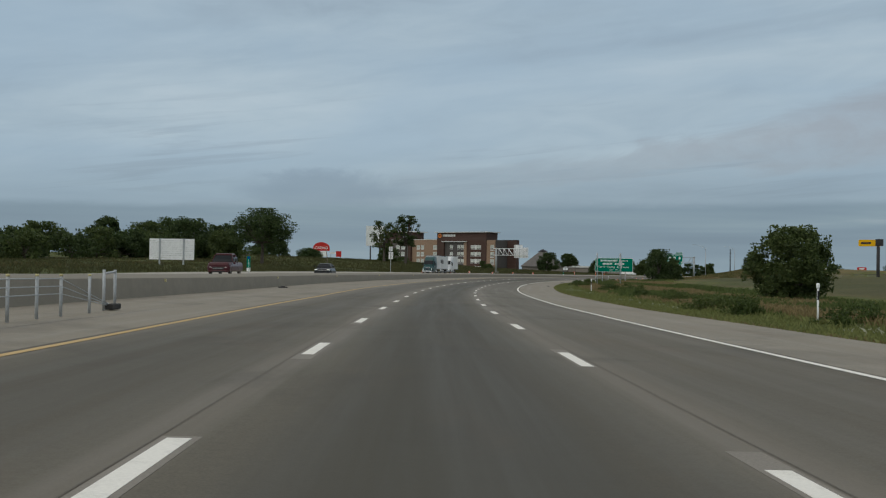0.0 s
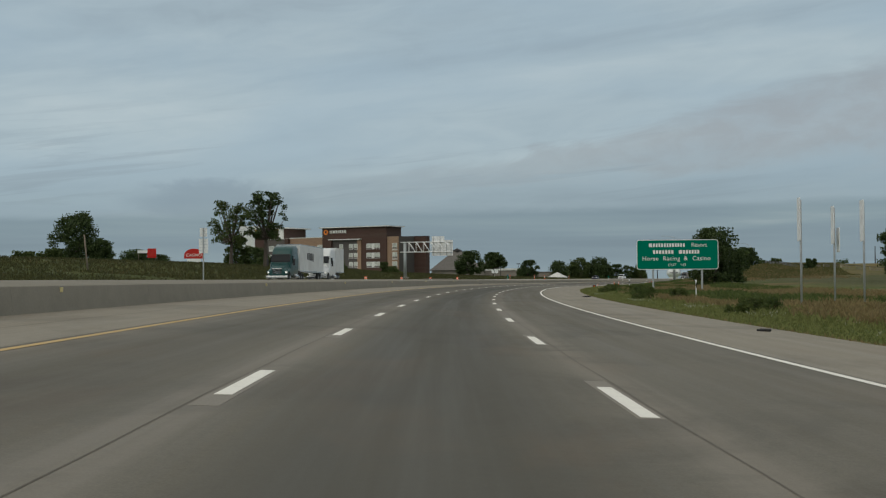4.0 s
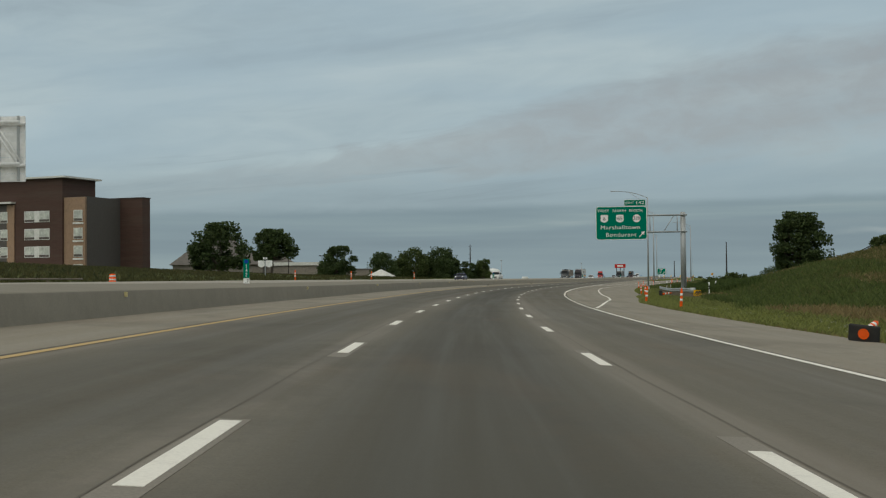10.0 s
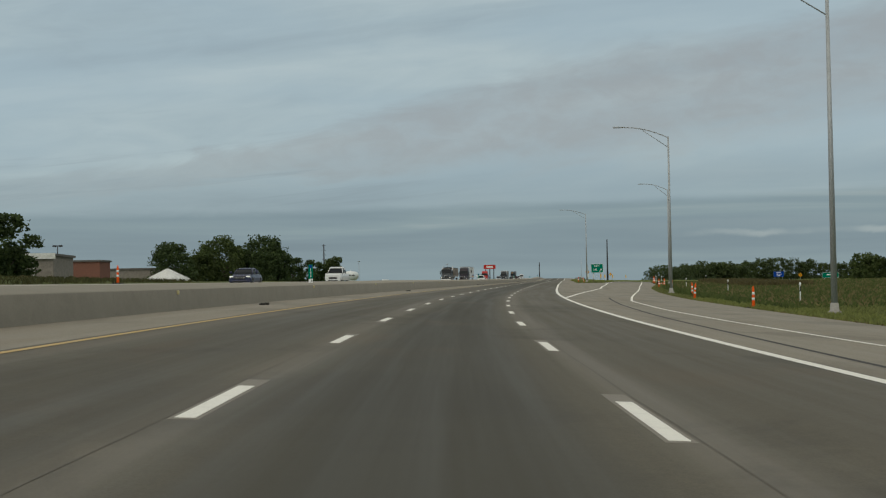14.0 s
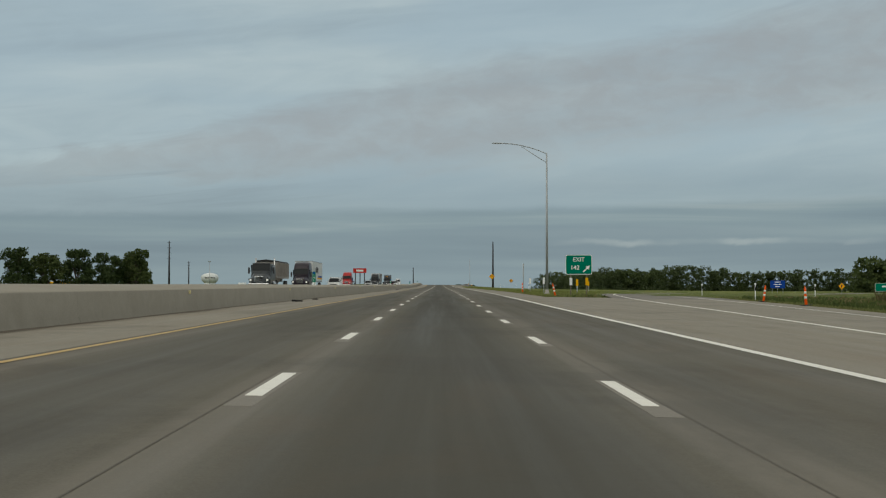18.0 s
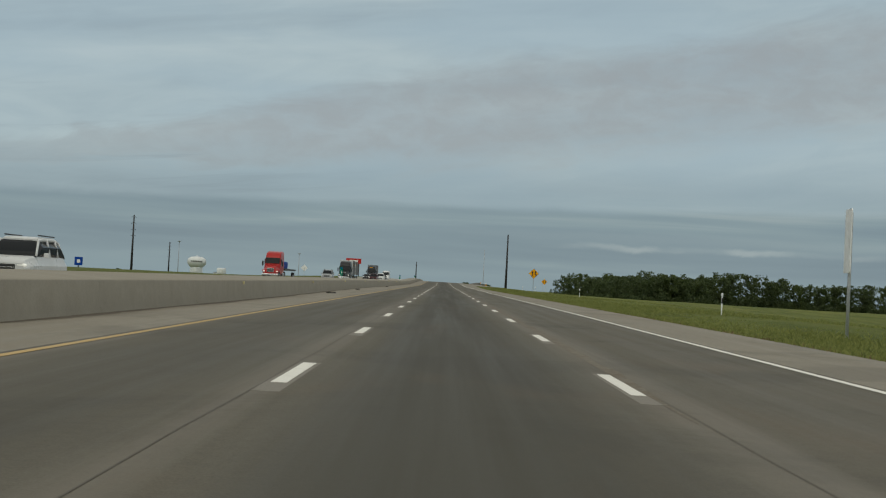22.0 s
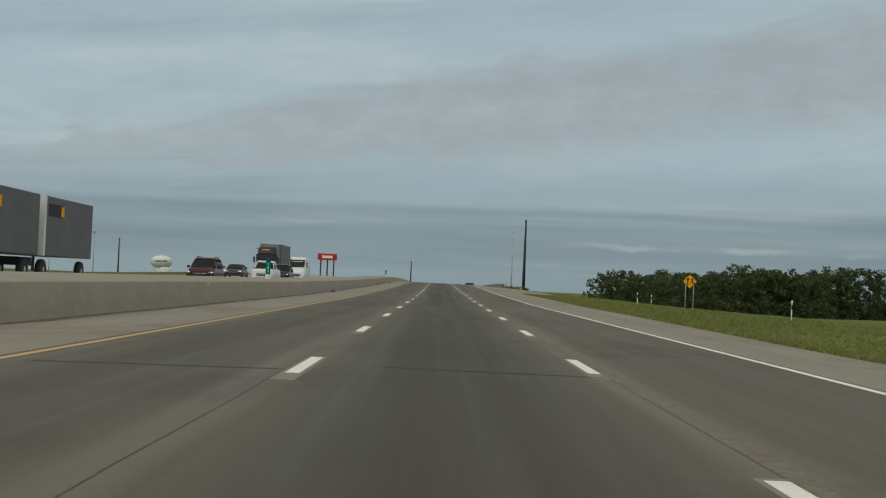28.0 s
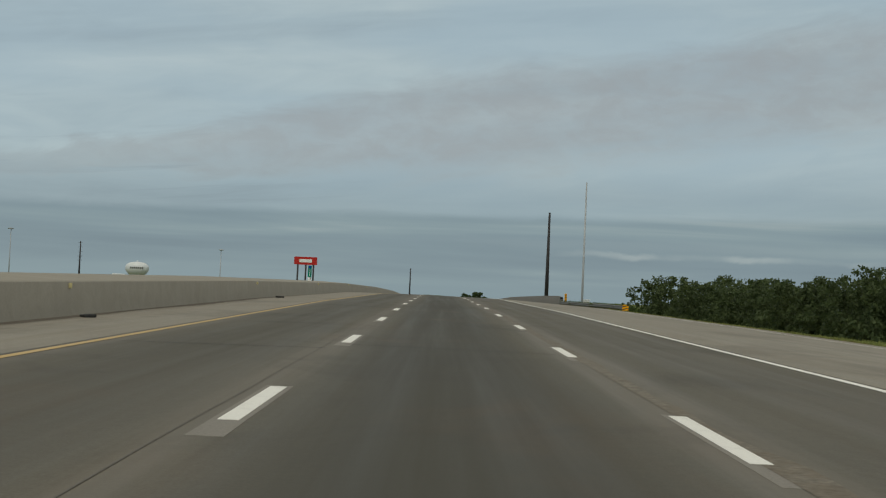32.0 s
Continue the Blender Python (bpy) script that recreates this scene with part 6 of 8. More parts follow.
for i, (x, y, h, r, st) in enumerate(((-218, 748, 9.0, 6.5, "bush"), (-211, 762, 10.8, 6.5, "round"), (-203, 770, 11.2, 6.2, "round"), (-199, 758, 7.0, 4.6, "bush"), (-214, 757, 7.5, 5.0, "bush"), (-207, 767, 8.5, 5.0, "bush"), (-201, 776, 9.0, 4.6, "bush"))):
    tree(x, y, 2.4, h, r, st, 40 + i, (M_LEAF, M_LEAF2, M_LEAF)[i % 3], 46, 55, 0.27, label="dark green tree in a close clump")
for i, (x, y, h, r) in enumerate(((-226, 990, 8.2, 4.6), (-233, 986, 7.2, 4.4), (-240, 981, 7.8, 4.6), (-247, 977, 7.0, 4.2), (-254, 972, 8.0, 4.4), (-264, 967, 7.4, 3.6), (-229, 1004, 7.0, 4.2))):
    tree(x, y, 2.4, h * 1.36, r * 1.22, "round" if i % 2 else "bush", 50 + i, M_LEAF if i % 3 else M_LEAF2, 44, 45, 0.34, label="dark green tree in a distant clump")
tree_at(541, 36.3, 8.5, 3.9, "round", 61, M_LEAF, 90, 70, 0.2, label="tall dense dark tree beside the grass mound")
tree_at(94, 24.4, 5.3, 2.9, "round", 62, M_LEAF2, 80, 75, 0.12, label="large leafy green tree in the verge")
tree_at(93, 23.2, 1.7, 1.6, "bush", 68, M_LEAF2, 30, 45, 0.1, label="dark bush at the foot of the tree")
tree_at(306, 26.0, 7.0, 3.7, "round", 63, M_LEAF, 60, 65, 0.17, label="dark green tree behind the attraction sign")
tree_at(319, 29.2, 5.2, 2.5, "round", 64, M_LEAF, 40, 55, 0.18, label="smaller dark tree on the bank")
for i, (s, X, h, r) in enumerate(((371, 60.2, 8.6, 3.4), (340, 96, 6, 4.5), (420, 120, 6, 5), (440, 52, 2.0, 1.6), (436, 70, 2.2, 2.0), (480, 90, 4, 4), (600, 63, 6.8, 4.6))):
    tree_at(s, X, h, r, "bush" if h < 5 else "round", 70 + i, M_LEAF, 30, 45, 0.22, label="dark shrub on the grass bank" if h < 5 else "dark tree beyond the fields")
tree(-122.2, 1720.5, -3, 9.0, 4.2, "round", 80, M_LEAF, 40, 40, 0.4, label="lone small tree beyond the bridge")
tree(-128.0, 1722.0, -3, 8.0, 3.4, "round", 81, M_LEAF, 30, 40, 0.4, label="lone small tree beyond the bridge")


for i, (s, X, h, r) in enumerate(((512, 42.0, 1.3, 1.5), (497, 45.5, 1.4, 2.0), (524, 23, 1.1, 2.0), (533, 25, 1.3, 2.4), (541, 28, 1.6, 2.6))):
    tree_at(s, X, h, r, "bush", 300 + i, M_LEAF2, 22, 40, 0.13, label="dark green thicket on the grass bank", trunk_r=0.03)


# the woods east of the road
def woods(name, spots, label, leaf, seed):
    rng = np.random.default_rng(seed)
    allq = []
    for x, y, z, h, r in spots:
        cs, rad = crown_points(rng, ("round", "bush")[int(rng.random() < 0.5)], h, r, 30)
        low = rng.random((12, 3)) * np.array([2.2 * r, 2.2 * r, 0.36 * h]) - np.array([1.1 * r, 1.1 * r, -0.1])
        cs, rad = np.concatenate([cs, low]), np.concatenate([rad, np.full(12, r * 0.26)])
        q = leaf_cloud(rng, cs, rad * 1.15, 28, 0.38)
        allq.append(q + np.array([x, y, z]))
    return tagged(new(name, quads_mesh(name, np.concatenate(allq), leaf)), label, "woodland", "", "stuff")


rng1 = np.random.default_rng(11)
front = [(74, 1665), (88, 1640), (96, 1600), (100, 1530), (105, 1452), (150, 1520), (234, 1565), (400, 1600), (700, 1650)]
spots = []
for (xa, sa), (xb, sb) in zip(front, front[1:]):
    n = int(math.hypot(xb - xa, sb - sa) / 6.5)
    for k in range(n):
        for row in range(3):
            u1 = (k + rng1.random()) / n
            X, s = xa + (xb - xa) * u1 + row * 9 + rng1.normal() * 2, sa + (sb - sa) * u1 + row * 8 + rng1.normal() * 2
            px, py = plan(s, X)
            h = 13.8 + 4.0 * rng1.random() + (1.5 if X < 240 else 0) + (1.6 if X > 120 else 0) + 2.0 * math.sin(X * 0.05 + s * 0.02)
            spots.append((float(px), float(py), -3.5 if X < 300 else -2.0, h, 4.6 + 1.8 * rng1.random()))
woods("woodland", spots[::3] + spots[2::3], "dark green woods beyond the fields", M_WOODS, 12)
woods("woodland_back", spots[1::3], "mid green woods beyond the fields", M_LEAF2, 13)
spots = []
for k in range(60):
    X, s = 260 + k * 9 + rng1.normal() * 4, 1250 - k * 3 + rng1.normal() * 10
    px, py = plan(s, X)
    spots.append((float(px), float(py), -1.0, 11 + 4 * rng1.random(), 5 + 2 * rng1.random()))
woods("far_woodland", spots, "far woods along the fields", M_LEAF, 14)

spots = []
for k in np.arange(0, 30, 0.4):
    X, s = 112 + k * 7 + rng1.normal() * 3, 985 - k * 3.5 + rng1.normal() * 9
    px, py = plan(s, X)
    spots.append((float(px), float(py), float(ground_z(s, X)) - 0.5, 7.4 + min(3.0, 0.25 * k) + 2.2 * rng1.random() + 0.8 * math.sin(k * 0.7), 4.4 + 1.6 * rng1.random()))
woods("near_woodland", spots, "scrubby woods on the rise beside the ramp", M_LEAF2, 15)

for i, (x, y, top, r) in enumerate(((-355, 1574, 2.4, 4.0), (-340, 1573, 1.4, 3.4), (-328, 1574, 2.8, 3.2), (-362, 1583, 2.6, 3.4), (-341, 1582, 3.4, 3.0), (-428, 1683, 6.6, 6.5), (-446, 1690, 9.0, 8.0), (-318, 1560, 1.6, 2.4), (-392, 1600, 1.6, 2.8), (-412, 1615, 1.9, 2.6), (-303, 1545, 1.9, 1.8))):
    tree(x, y, -3.0, top + 3.0, r, "bush", 400 + i, M_LEAF, 22, 40, 0.3, label="dark scrub on the far skyline beside the straight")
# ---------------------------------------------------------------- grass and weeds
def blades(name, s, X, h, width, lean_by, per, material, label, seed):
    rng = np.random.default_rng(seed)
    s, X, h = np.repeat(s, per), np.repeat(X, per), np.repeat(h, per)
    n = len(s)
    s, X = s + rng.normal(size=n) * 0.1, X + rng.normal(size=n) * 0.1
    x, y = plan(s, X)
    z = ground_z(s, X) + 0.0
    a = rng.random(n) * 2 * math.pi
    h = h * (0.5 + 0.8 * rng.random(n))
    dx, dy = np.cos(a), np.sin(a)
    w = width * (0.6 + 0.8 * rng.random(n))
    lx, ly = rng.normal(size=n) * lean_by * h, rng.normal(size=n) * lean_by * h
    base = np.stack([x, y, z - 0.12], -1)
    side = np.stack([dx * w, dy * w, np.zeros(n)], -1)
    mid = base + np.stack([lx * 0.35, ly * 0.35, h * 0.6 + 0.12], -1)
    tip = base + np.stack([lx, ly, h + 0.12], -1)
    verts = np.stack([base - side, base + side, mid + side * 0.7, tip], 1).reshape(-1, 3)
    return tagged(new(name, quads_mesh(name, verts, material)), label, "grass", "", "stuff")


rng2 = np.random.default_rng(21)


def verge_points(n, s0, s1, d0, d1, power=1.0):
    s = s0 + (s1 - s0) * rng2.random(n)
    d = d0 + (d1 - d0) * rng2.random(n) ** power
    return s, edge_right(s) + d


def off_ramp(s, X):
    keep = ~((s > NOSE - 2) & (X > ramp_left(s) - 1.6) & (X < ramp_right(s) + 2.6))
    return s[keep], X[keep]


s, X = off_ramp(*verge_points(42000, 0, 760, 0.0, 4.5, 1.3))
blades("verge_grass", s, X, np.full(len(s), 0.1), 0.0045, 0.6, 4, M_BLADE, "short green roadside grass", 31)
s, X = off_ramp(*verge_points(36000, 745, 1260, 0.0, 5.0, 1.3))
blades("mown_verge_grass", s, X, np.full(len(s), 0.09), 0.0045, 0.6, 4, M_FRESH, "short yellow-green mown verge", 45)
s, X = off_ramp(*verge_points(15000, 370, 590, 0.0, 8.0, 1.2))
blades("foot_grass", s, X, np.full(len(s), 0.15), 0.006, 0.5, 5, M_FRESH, "yellow-green grass at the foot of the mound", 49)
s, X = off_ramp(*verge_points(24000, 0, 760, 2.5, 20, 1.3))
blades("tall_grass", s, X, np.full(len(s), 0.22), 0.006, 0.5, 5, M_BLADE, "taller green grass of the verge", 32)
s, X = off_ramp(*verge_points(17000, 745, 1260, 2.5, 20, 1.3))
blades("mown_field_grass", s, X, np.full(len(s), 0.16), 0.006, 0.5, 5, M_FRESH, "yellow-green grass of the wide verge", 46)
s, X = off_ramp(*verge_points(34000, 0, 420, 3.2, 18, 1.1))
wet = growth(s, X)
keep = wet > 0.02
blades("dry_grass", s[keep], X[keep], np.full(int(keep.sum()), 0.32), 0.006, 0.4, 5, M_DRYBLADE, "dry straw-coloured standing grass", 33)
keep = wet < -0.06
blades("dark_weeds", s[keep], X[keep], 0.32 + 0.5 * np.clip(-wet[keep] - 0.06, 0, 0.5), 0.008, 0.4, 5, M_WEED, "dark green weeds in bands through the dry grass", 47)
s, X = off_ramp(*verge_points(5200, 0, 1260, -0.25, 0.35))
blades("dry_edge_grass", s, X, np.full(len(s), 0.07), 0.008, 0.7, 4, M_DRYBLADE, "dry tufts along the pavement edge", 34)
s = 345 + 215 * rng2.random(36000)
X = edge_right(s) + 6 + 42 * rng2.random(36000)
keep = np.array([0.5 + 1.1 * noise.noise((a * 0.03, b * 0.06, 11.0)) for a, b in zip(s, X)]) < (s - 345) / 75
s, X = s[keep], X[keep]
blades("mound_grass", s, X, np.full(len(s), 0.28), 0.009, 0.4, 5, M_MOUND, "standing grass over the mound", 38)
s = 360 + 190 * rng2.random(6000)
X = edge_right(s) + 4 + 40 * rng2.random(6000)
wet = growth(s, X)
keep = wet > 0.08
blades("mound_dry_grass", s[keep], X[keep], np.full(int(keep.sum()), 0.32), 0.009, 0.45, 5, M_DRYBLADE, "straw-coloured grass over the mound", 39)
s = 400 + 150 * rng2.random(12000)
X = edge_right(s) + 4.5 + 16 * rng2.random(12000) ** 1.2
keep = growth(s, X) < 0.04
blades("mound_weeds", s[keep], X[keep], np.full(int(keep.sum()), 0.42), 0.01, 0.35, 5, M_WEED, "dark green weeds low on the mound", 48)
s, X = off_ramp(*verge_points(16000, 560, 745, 1.5, 45, 1.3))
blades("field_grass", s, X, np.full(len(s), 0.32), 0.01, 0.4, 5, M_WEED, "rank dark green grass beside the ramp", 41)
s = 668 + 62 * rng2.random(2600)
X = 29.5 + 9 * rng2.random(2600)
blades("brown_weeds", s, X, np.full(2600, 0.75), 0.011, 0.3, 5, M_FARDRY, "tall brown seeding weeds beyond the ramp", 50)
s, X = off_ramp(*verge_points(4200, 560, 745, 3.0, 40, 1.2))
blades("field_dry_grass", s, X, np.full(len(s), 0.34), 0.009, 0.4, 4, M_DRYBLADE, "brownish seeding grass beside the ramp", 42)
s = 474 + 76 * rng2.random(9000)
X = edge_right(s) + 5.5 + 5.5 * rng2.random(9000)
blades("rank_weeds", s, X, np.full(9000, 0.75), 0.013, 0.25, 5, M_RANK, "tall dark green weeds along the foot of the mound", 43)
cl = rng2.random(90) * 560
s = np.concatenate([c + rng2.normal(size=16) * 1.6 for c in cl])
X = edge_right(s) + np.abs(np.concatenate([np.full(16, 1.6 + 3.2 * rng2.random()) for c in cl]) + rng2.normal(size=len(s)) * 0.5)
blades("pale_weeds", s, X, np.full(len(s), 0.11), 0.005, 0.7, 4, M_FLOWER, "pale flowering weeds in the grass", 35)
cl = 20 + rng2.random(30) * 300
for i, c in enumerate(cl):
    d = 2.6 + 6 * rng2.random() ** 1.5
    tree_at(float(c), float(edge_right(c)) + d, 0.5 + 0.35 * rng2.random(), 0.7 + 0.6 * rng2.random(), "bush", 100 + i, (M_RANK, M_WEED, M_WEED)[i % 3], 16, 60, 0.045, label="low leafy weed clump in the verge", trunk_r=0.02)
n = 42000
s = 20 + 600 * rng2.random(n)
X = OPP_EDGE - 3.5 - 55 * rng2.random(n) ** 1.3
blades("far_verge_grass", s, X, np.interp(s, [0, 260, 330, 480, 560], [0.25, 0.28, 0.42, 0.42, 0.3]), 0.011, 0.4, 4, M_FARGRASS, "rough dark olive grass beyond the far carriageway", 36)
s = 20 + 600 * rng2.random(9000)
X = OPP_EDGE - 9 - 60 * rng2.random(9000)
keep = np.array([noise.noise((a * 0.03, b * 0.08, 9.0)) > 0.0 for a, b in zip(s, X)])
blades("far_dry_grass", s[keep], X[keep], np.full(int(keep.sum()), 0.36), 0.011, 0.4, 4, M_FARDRY, "brownish seeding grass beyond the far carriageway", 37)

# ---------------------------------------------------------------- work-zone drums and channelizers
def lathe_mesh(name, prof, m, n=16):
    b = B()
    lathe(b, prof, n)
    return mesh_of(name, b, m)


CH_BODY = lathe_mesh("body", [(0.08, 0.05), (0.1, 0.1), (0.088, 0.6), (0.072, 1.18), (0.045, 1.24), (0.03, 1.34)], M_ORANGE, 14)
CH_BASE = mesh_of("rubber_base", box(B(), -0.38, 0.38, -0.26, 0.26, 0.0, 0.07, 0.02), M_RUBBER)
CH_BAND = [lathe_mesh("white_band", [(0.097 - 0.011 * k, 0.48 + 0.34 * k), (0.091 - 0.011 * k, 0.64 + 0.34 * k)], M_WHITE, 14) for k in range(2)]
DR_BODY = lathe_mesh("body", [(0.29, 0.06), (0.28, 0.35), (0.25, 0.36), (0.25, 0.62), (0.225, 0.63), (0.22, 0.88), (0.17, 0.92)], M_ORANGE, 18)
DR_BASE = lathe_mesh("rubber_base", [(0.38, 0.0), (0.38, 0.06), (0.3, 0.09)], M_RUBBER, 16)
DR_BAND = [lathe_mesh("white_band", [(r, z), (r, z + 0.11)], M_WHITE, 18) for r, z in ((0.29, 0.18), (0.258, 0.44), (0.232, 0.7))]


def channelizer(m):
    t = thing("channelizer_cone", m, "orange channelizer cone with white bands", "traffic cone", "orange channelizers")
    part("body", CH_BODY, None, t), part("rubber_base", CH_BASE, None, t)
    for me in CH_BAND:
        part("white_band", me, None, t)


def drum(m):
    t = thing("traffic_drum", m, "orange traffic drum with white bands", "traffic drum", "orange drums")
    part("body", DR_BODY, None, t), part("rubber_base", DR_BASE, None, t)
    for me in DR_BAND:
        part("white_band", me, None, t)


for s, X, tilt in ((423.8, 10.55, 3), (441.0, 10.3, 5), (490.0, 13.6, 2), (498.1, 13.6, -2), (563, 14.3, 0), (588.2, 14.6, 5), (603, 16.2, -2), (648.7, 18.6, 2), (667, 18.4, 0), (671.3, 19.4, 0), (715, 21.0, -4), (727, 21.5, 7), (752.5, 9.9, -12), (784, 9.1, -3)):
    z = float(surface_z(s, X)) if X < float(edge_right(s)) + 1.5 else float(ground_z(s, X)) + 0.03
    channelizer(at(s, X, z) @ pose(0, 0, 0, 0, tilt, 0) @ Matrix.Scale(0.84, 4))
channelizer(at(696, 20.2, float(ground_z(696, 20.2)) + 0.2) @ pose(0, 0, 0, 0, 84, -40) @ Matrix.Scale(0.84, 4))
channelizer(at(481, 14.6, float(ground_z(481, 14.6)) + 0.24) @ pose(0, 0, 0, 0, 84, 30))
for s in (505.6, 539, 553.4, 589):
    channelizer(at(s, -26.6, float(ground_z(s, -26.6))))
for s, X in ((335.3, -28.2), (359.8, -28.2), (390.3, -28.2), (418.7, -28.2), (448, -28.2), (303, -28.2)):
    drum(at(s, X, float(ground_z(s, X))))
# a toppled channelizer: its square black base stands on edge at the pavement's rim
fd = thing("toppled_channelizer", at(383.6, 9.2, float(surface_z(383.6, 9.2)) + 0.19) @ pose(0, 0, 0, -80, 0, -30) @ pose(0, 0, 0, 0, 0, 6), "toppled orange cone showing its black rubber base", "traffic cone")
part("rubber_base", box(B(), -0.36, 0.36, -0.2, 0.2, -0.02, 0.06, 0.025), M_RUBBER, fd)
part("socket", lathe(B(), [(0.13, -0.045), (0.12, -0.02), (0.05, -0.01)], 18), M_ORANGE, fd, "orange socket ring")
part("body", CH_BODY, None, fd)
for me in CH_BAND:
    part("white_band", me, None, fd)

# ---------------------------------------------------------------- guardrail, cable rail, fence, bridge
def w_rail(t, s0, s1, Xf, zoff=0.55):
    s = np.linspace(s0, s1, max(4, int((s1 - s0) / 2)))
    prof = [(0.0, 0.0), (-0.06, 0.05), (-0.06, 0.1), (0.0, 0.15), (-0.06, 0.2), (-0.06, 0.26), (0.0, 0.31)]
    cols = []
    for dx, dz in prof:
        X = np.array([Xf(a) for a in s]) + dx
        x, y = plan(s, X)
        zb = ground_z(s, np.maximum(X, edge_right(s) + 0.01))
        cols.append(np.stack([x, y, zb + zoff + dz], -1))
    part("rail", sheet_mesh("rail", np.stack(cols, 1), M_STEEL), None, t, "galvanised corrugated rail")


gr = thing("guardrail", Matrix(), "galvanised guardrail on wooden posts", "guardrail")
grx = lambda a: float(np.interp(a, [456, 524], [15.2, 16.6]))
w_rail(gr, 457, 515, grx)
for k in range(30):
    s = 457.5 + k * 1.95
    m = at(s, grx(s) + 0.12)
    part("post", box(B(), -0.08, 0.08, -0.08, 0.08, -0.4, 0.84), M_WOOD, gr).matrix_basis = m
b = B()
lathe(b, [(0.24, 0.5), (0.24, 0.9)], 14)
part("end_terminal", b, M_STEEL, gr).matrix_basis = at(457, grx(457))
ob = thing("object_marker", at(456, 15.5, None, -12) @ Matrix.Scale(0.72, 4), "black and yellow striped plate on the guardrail end", "road marker")
part("plate", frame_plate(0.8, 0.62, 0.04, 0.36, -0.3, -0.27), M_YELLOW, ob)
for k in range(4):
    x0 = -0.52 + k * 0.24
    part("stripe", prism(B(), [(max(x0, -0.39), 0.37 + max(0, -0.39 - x0)), (x0 + 0.12, 0.37), (min(x0 + 0.62, 0.39), min(0.97, 0.87 + 0.0)), (min(x0 + 0.5, 0.39), 0.97)], -0.306, -0.298), M_BLACK, ob)
part("post", rod(B(), (0, -0.25, -0.4), (0, -0.25, 0.6), 0.05, n=8), M_WOOD, ob)

far_rail = thing("far_guardrail", Matrix(), "weathered dark guardrail beyond the far shoulder", "guardrail")
fs_ = np.linspace(410, 441, 16)
b = B()
pts3 = [Vector((*[float(q) for q in plan(a, -28.0)], float(opp_level(a, OPP_EDGE)) + 0.2)) for a in fs_]
for p, q in zip(pts3, pts3[1:]):
    rod(b, p, q, 0.07, n=6)
part("rail", b, M_WOOD, far_rail)
for a in fs_[::4]:
    part("post", box(B(), -0.06, 0.06, -0.06, 0.06, -0.5, 0.5), M_WOOD, far_rail).matrix_basis = at(float(a), -28.1, float(opp_level(float(a), OPP_EDGE)) - 0.3)

# cable barrier that ends at the start of the median wall
cb = thing("cable_barrier", Matrix(), "steel cable median barrier with yellow-capped posts", "cable barrier")
for k, s in enumerate((9, 12.2, 15.4, 18.4, 21.3, 24.4, 26.2, 27.9, 30.2)):
    m = at(s, -8.0, float(surface_z(s, -8.0)))
    p = part("post", rod(B(), (0, 0, -0.1), (0, 0, 0.86), 0.036, n=8), M_STEEL, cb)
    p.matrix_basis = m
    part("cap", rod(B(), (0, 0, 0.85), (0, 0, 0.9), 0.042, n=8), M_REFLECT, p, "dull yellow cap")
for z in (0.48, 0.64, 0.8):
    pts2 = [(*[float(q) for q in plan(s, -8.0)], float(surface_z(s, -8.0)) + z) for s in (5, 12, 20, 27.9)]
    b = B()
    for a, c in zip(pts2, pts2[1:]):
        rod(b, a, c, 0.012, n=6)
    rod(b, pts2[-1], (*[float(q) for q in plan(33.2, -8.15)], float(surface_z(33.2, -8.15)) + 0.06), 0.012, n=6)
    part("cable", b, M_STEEL, cb)
for s in (32.3, 33.4):
    p = part("anchor_post", rod(B(), (0, 0, -0.1), (0, 0, 1.0), 0.04, n=8), M_STEEL, cb)
    p.matrix_basis = at(s, -8.2, float(surface_z(s, -8.2)))
part("anchor_bracket", box(B(), -0.12, 0.12, -0.5, 0.4, 0.0, 0.14, 0.03), M_RUBBER, cb).matrix_basis = at(32.8, -8.1, float(surface_z(32.8, -8.1)) + 0.02)
part("anchor_tube", rod(B(), (0, 0, 0.9), (0, 1.1, 0.95), 0.03, n=8), M_STEEL, cb).matrix_basis = at(32.3, -8.2, float(surface_z(32.3, -8.2)))

# chain-link fence on the mound
fn = thing("fence", Matrix(), "grey chain-link fence along the mound", "fence")
M_MESH = plain("chain_link_grey", (0.2, 0.2, 0.2), 0.7, 0.4, grain=40)
run = [(545, 42), (525, 42), (505, 43), (485, 45), (462, 49), (435, 58), (400, 72), (360, 92)]
dense = []
for (s0, x0), (s1, x1) in zip(run, run[1:]):
    for k in range(6):
        u1 = k / 6
        dense.append((s0 + (s1 - s0) * u1, x0 + (x1 - x0) * u1))
tops = []
for i, (s, X) in enumerate(dense):
    px, py = plan(s, X)
    z = float(ground_z(s, X))
    tops.append(Vector((float(px), float(py), z)))
    if i % 2 == 0:
        part("post", rod(B(), (0, 0, -0.5), (0, 0, 0.8), 0.04, n=6), M_STEEL, fn).matrix_basis = Matrix.Translation(tops[-1])
b = B()
for a, c in zip(tops, tops[1:]):
    rod(b, a + Vector((0, 0, 0.8)), c + Vector((0, 0, 0.8)), 0.045, n=6)
part("top_rail", b, M_DARKSTEEL, fn)
b = B()
for a, c in zip(tops, tops[1:]):
    for k in range(12):
        u1 = k / 18
        p = a.lerp(c, u1)
        q = a.lerp(c, min(1.0, u1 + 0.16))
        rod(b, p, q + Vector((0, 0, 0.75)), 0.012, n=3, caps=False)
        rod(b, q, p + Vector((0, 0, 0.75)), 0.012, n=3, caps=False)
part("wire_mesh", b, M_MESH, fn)

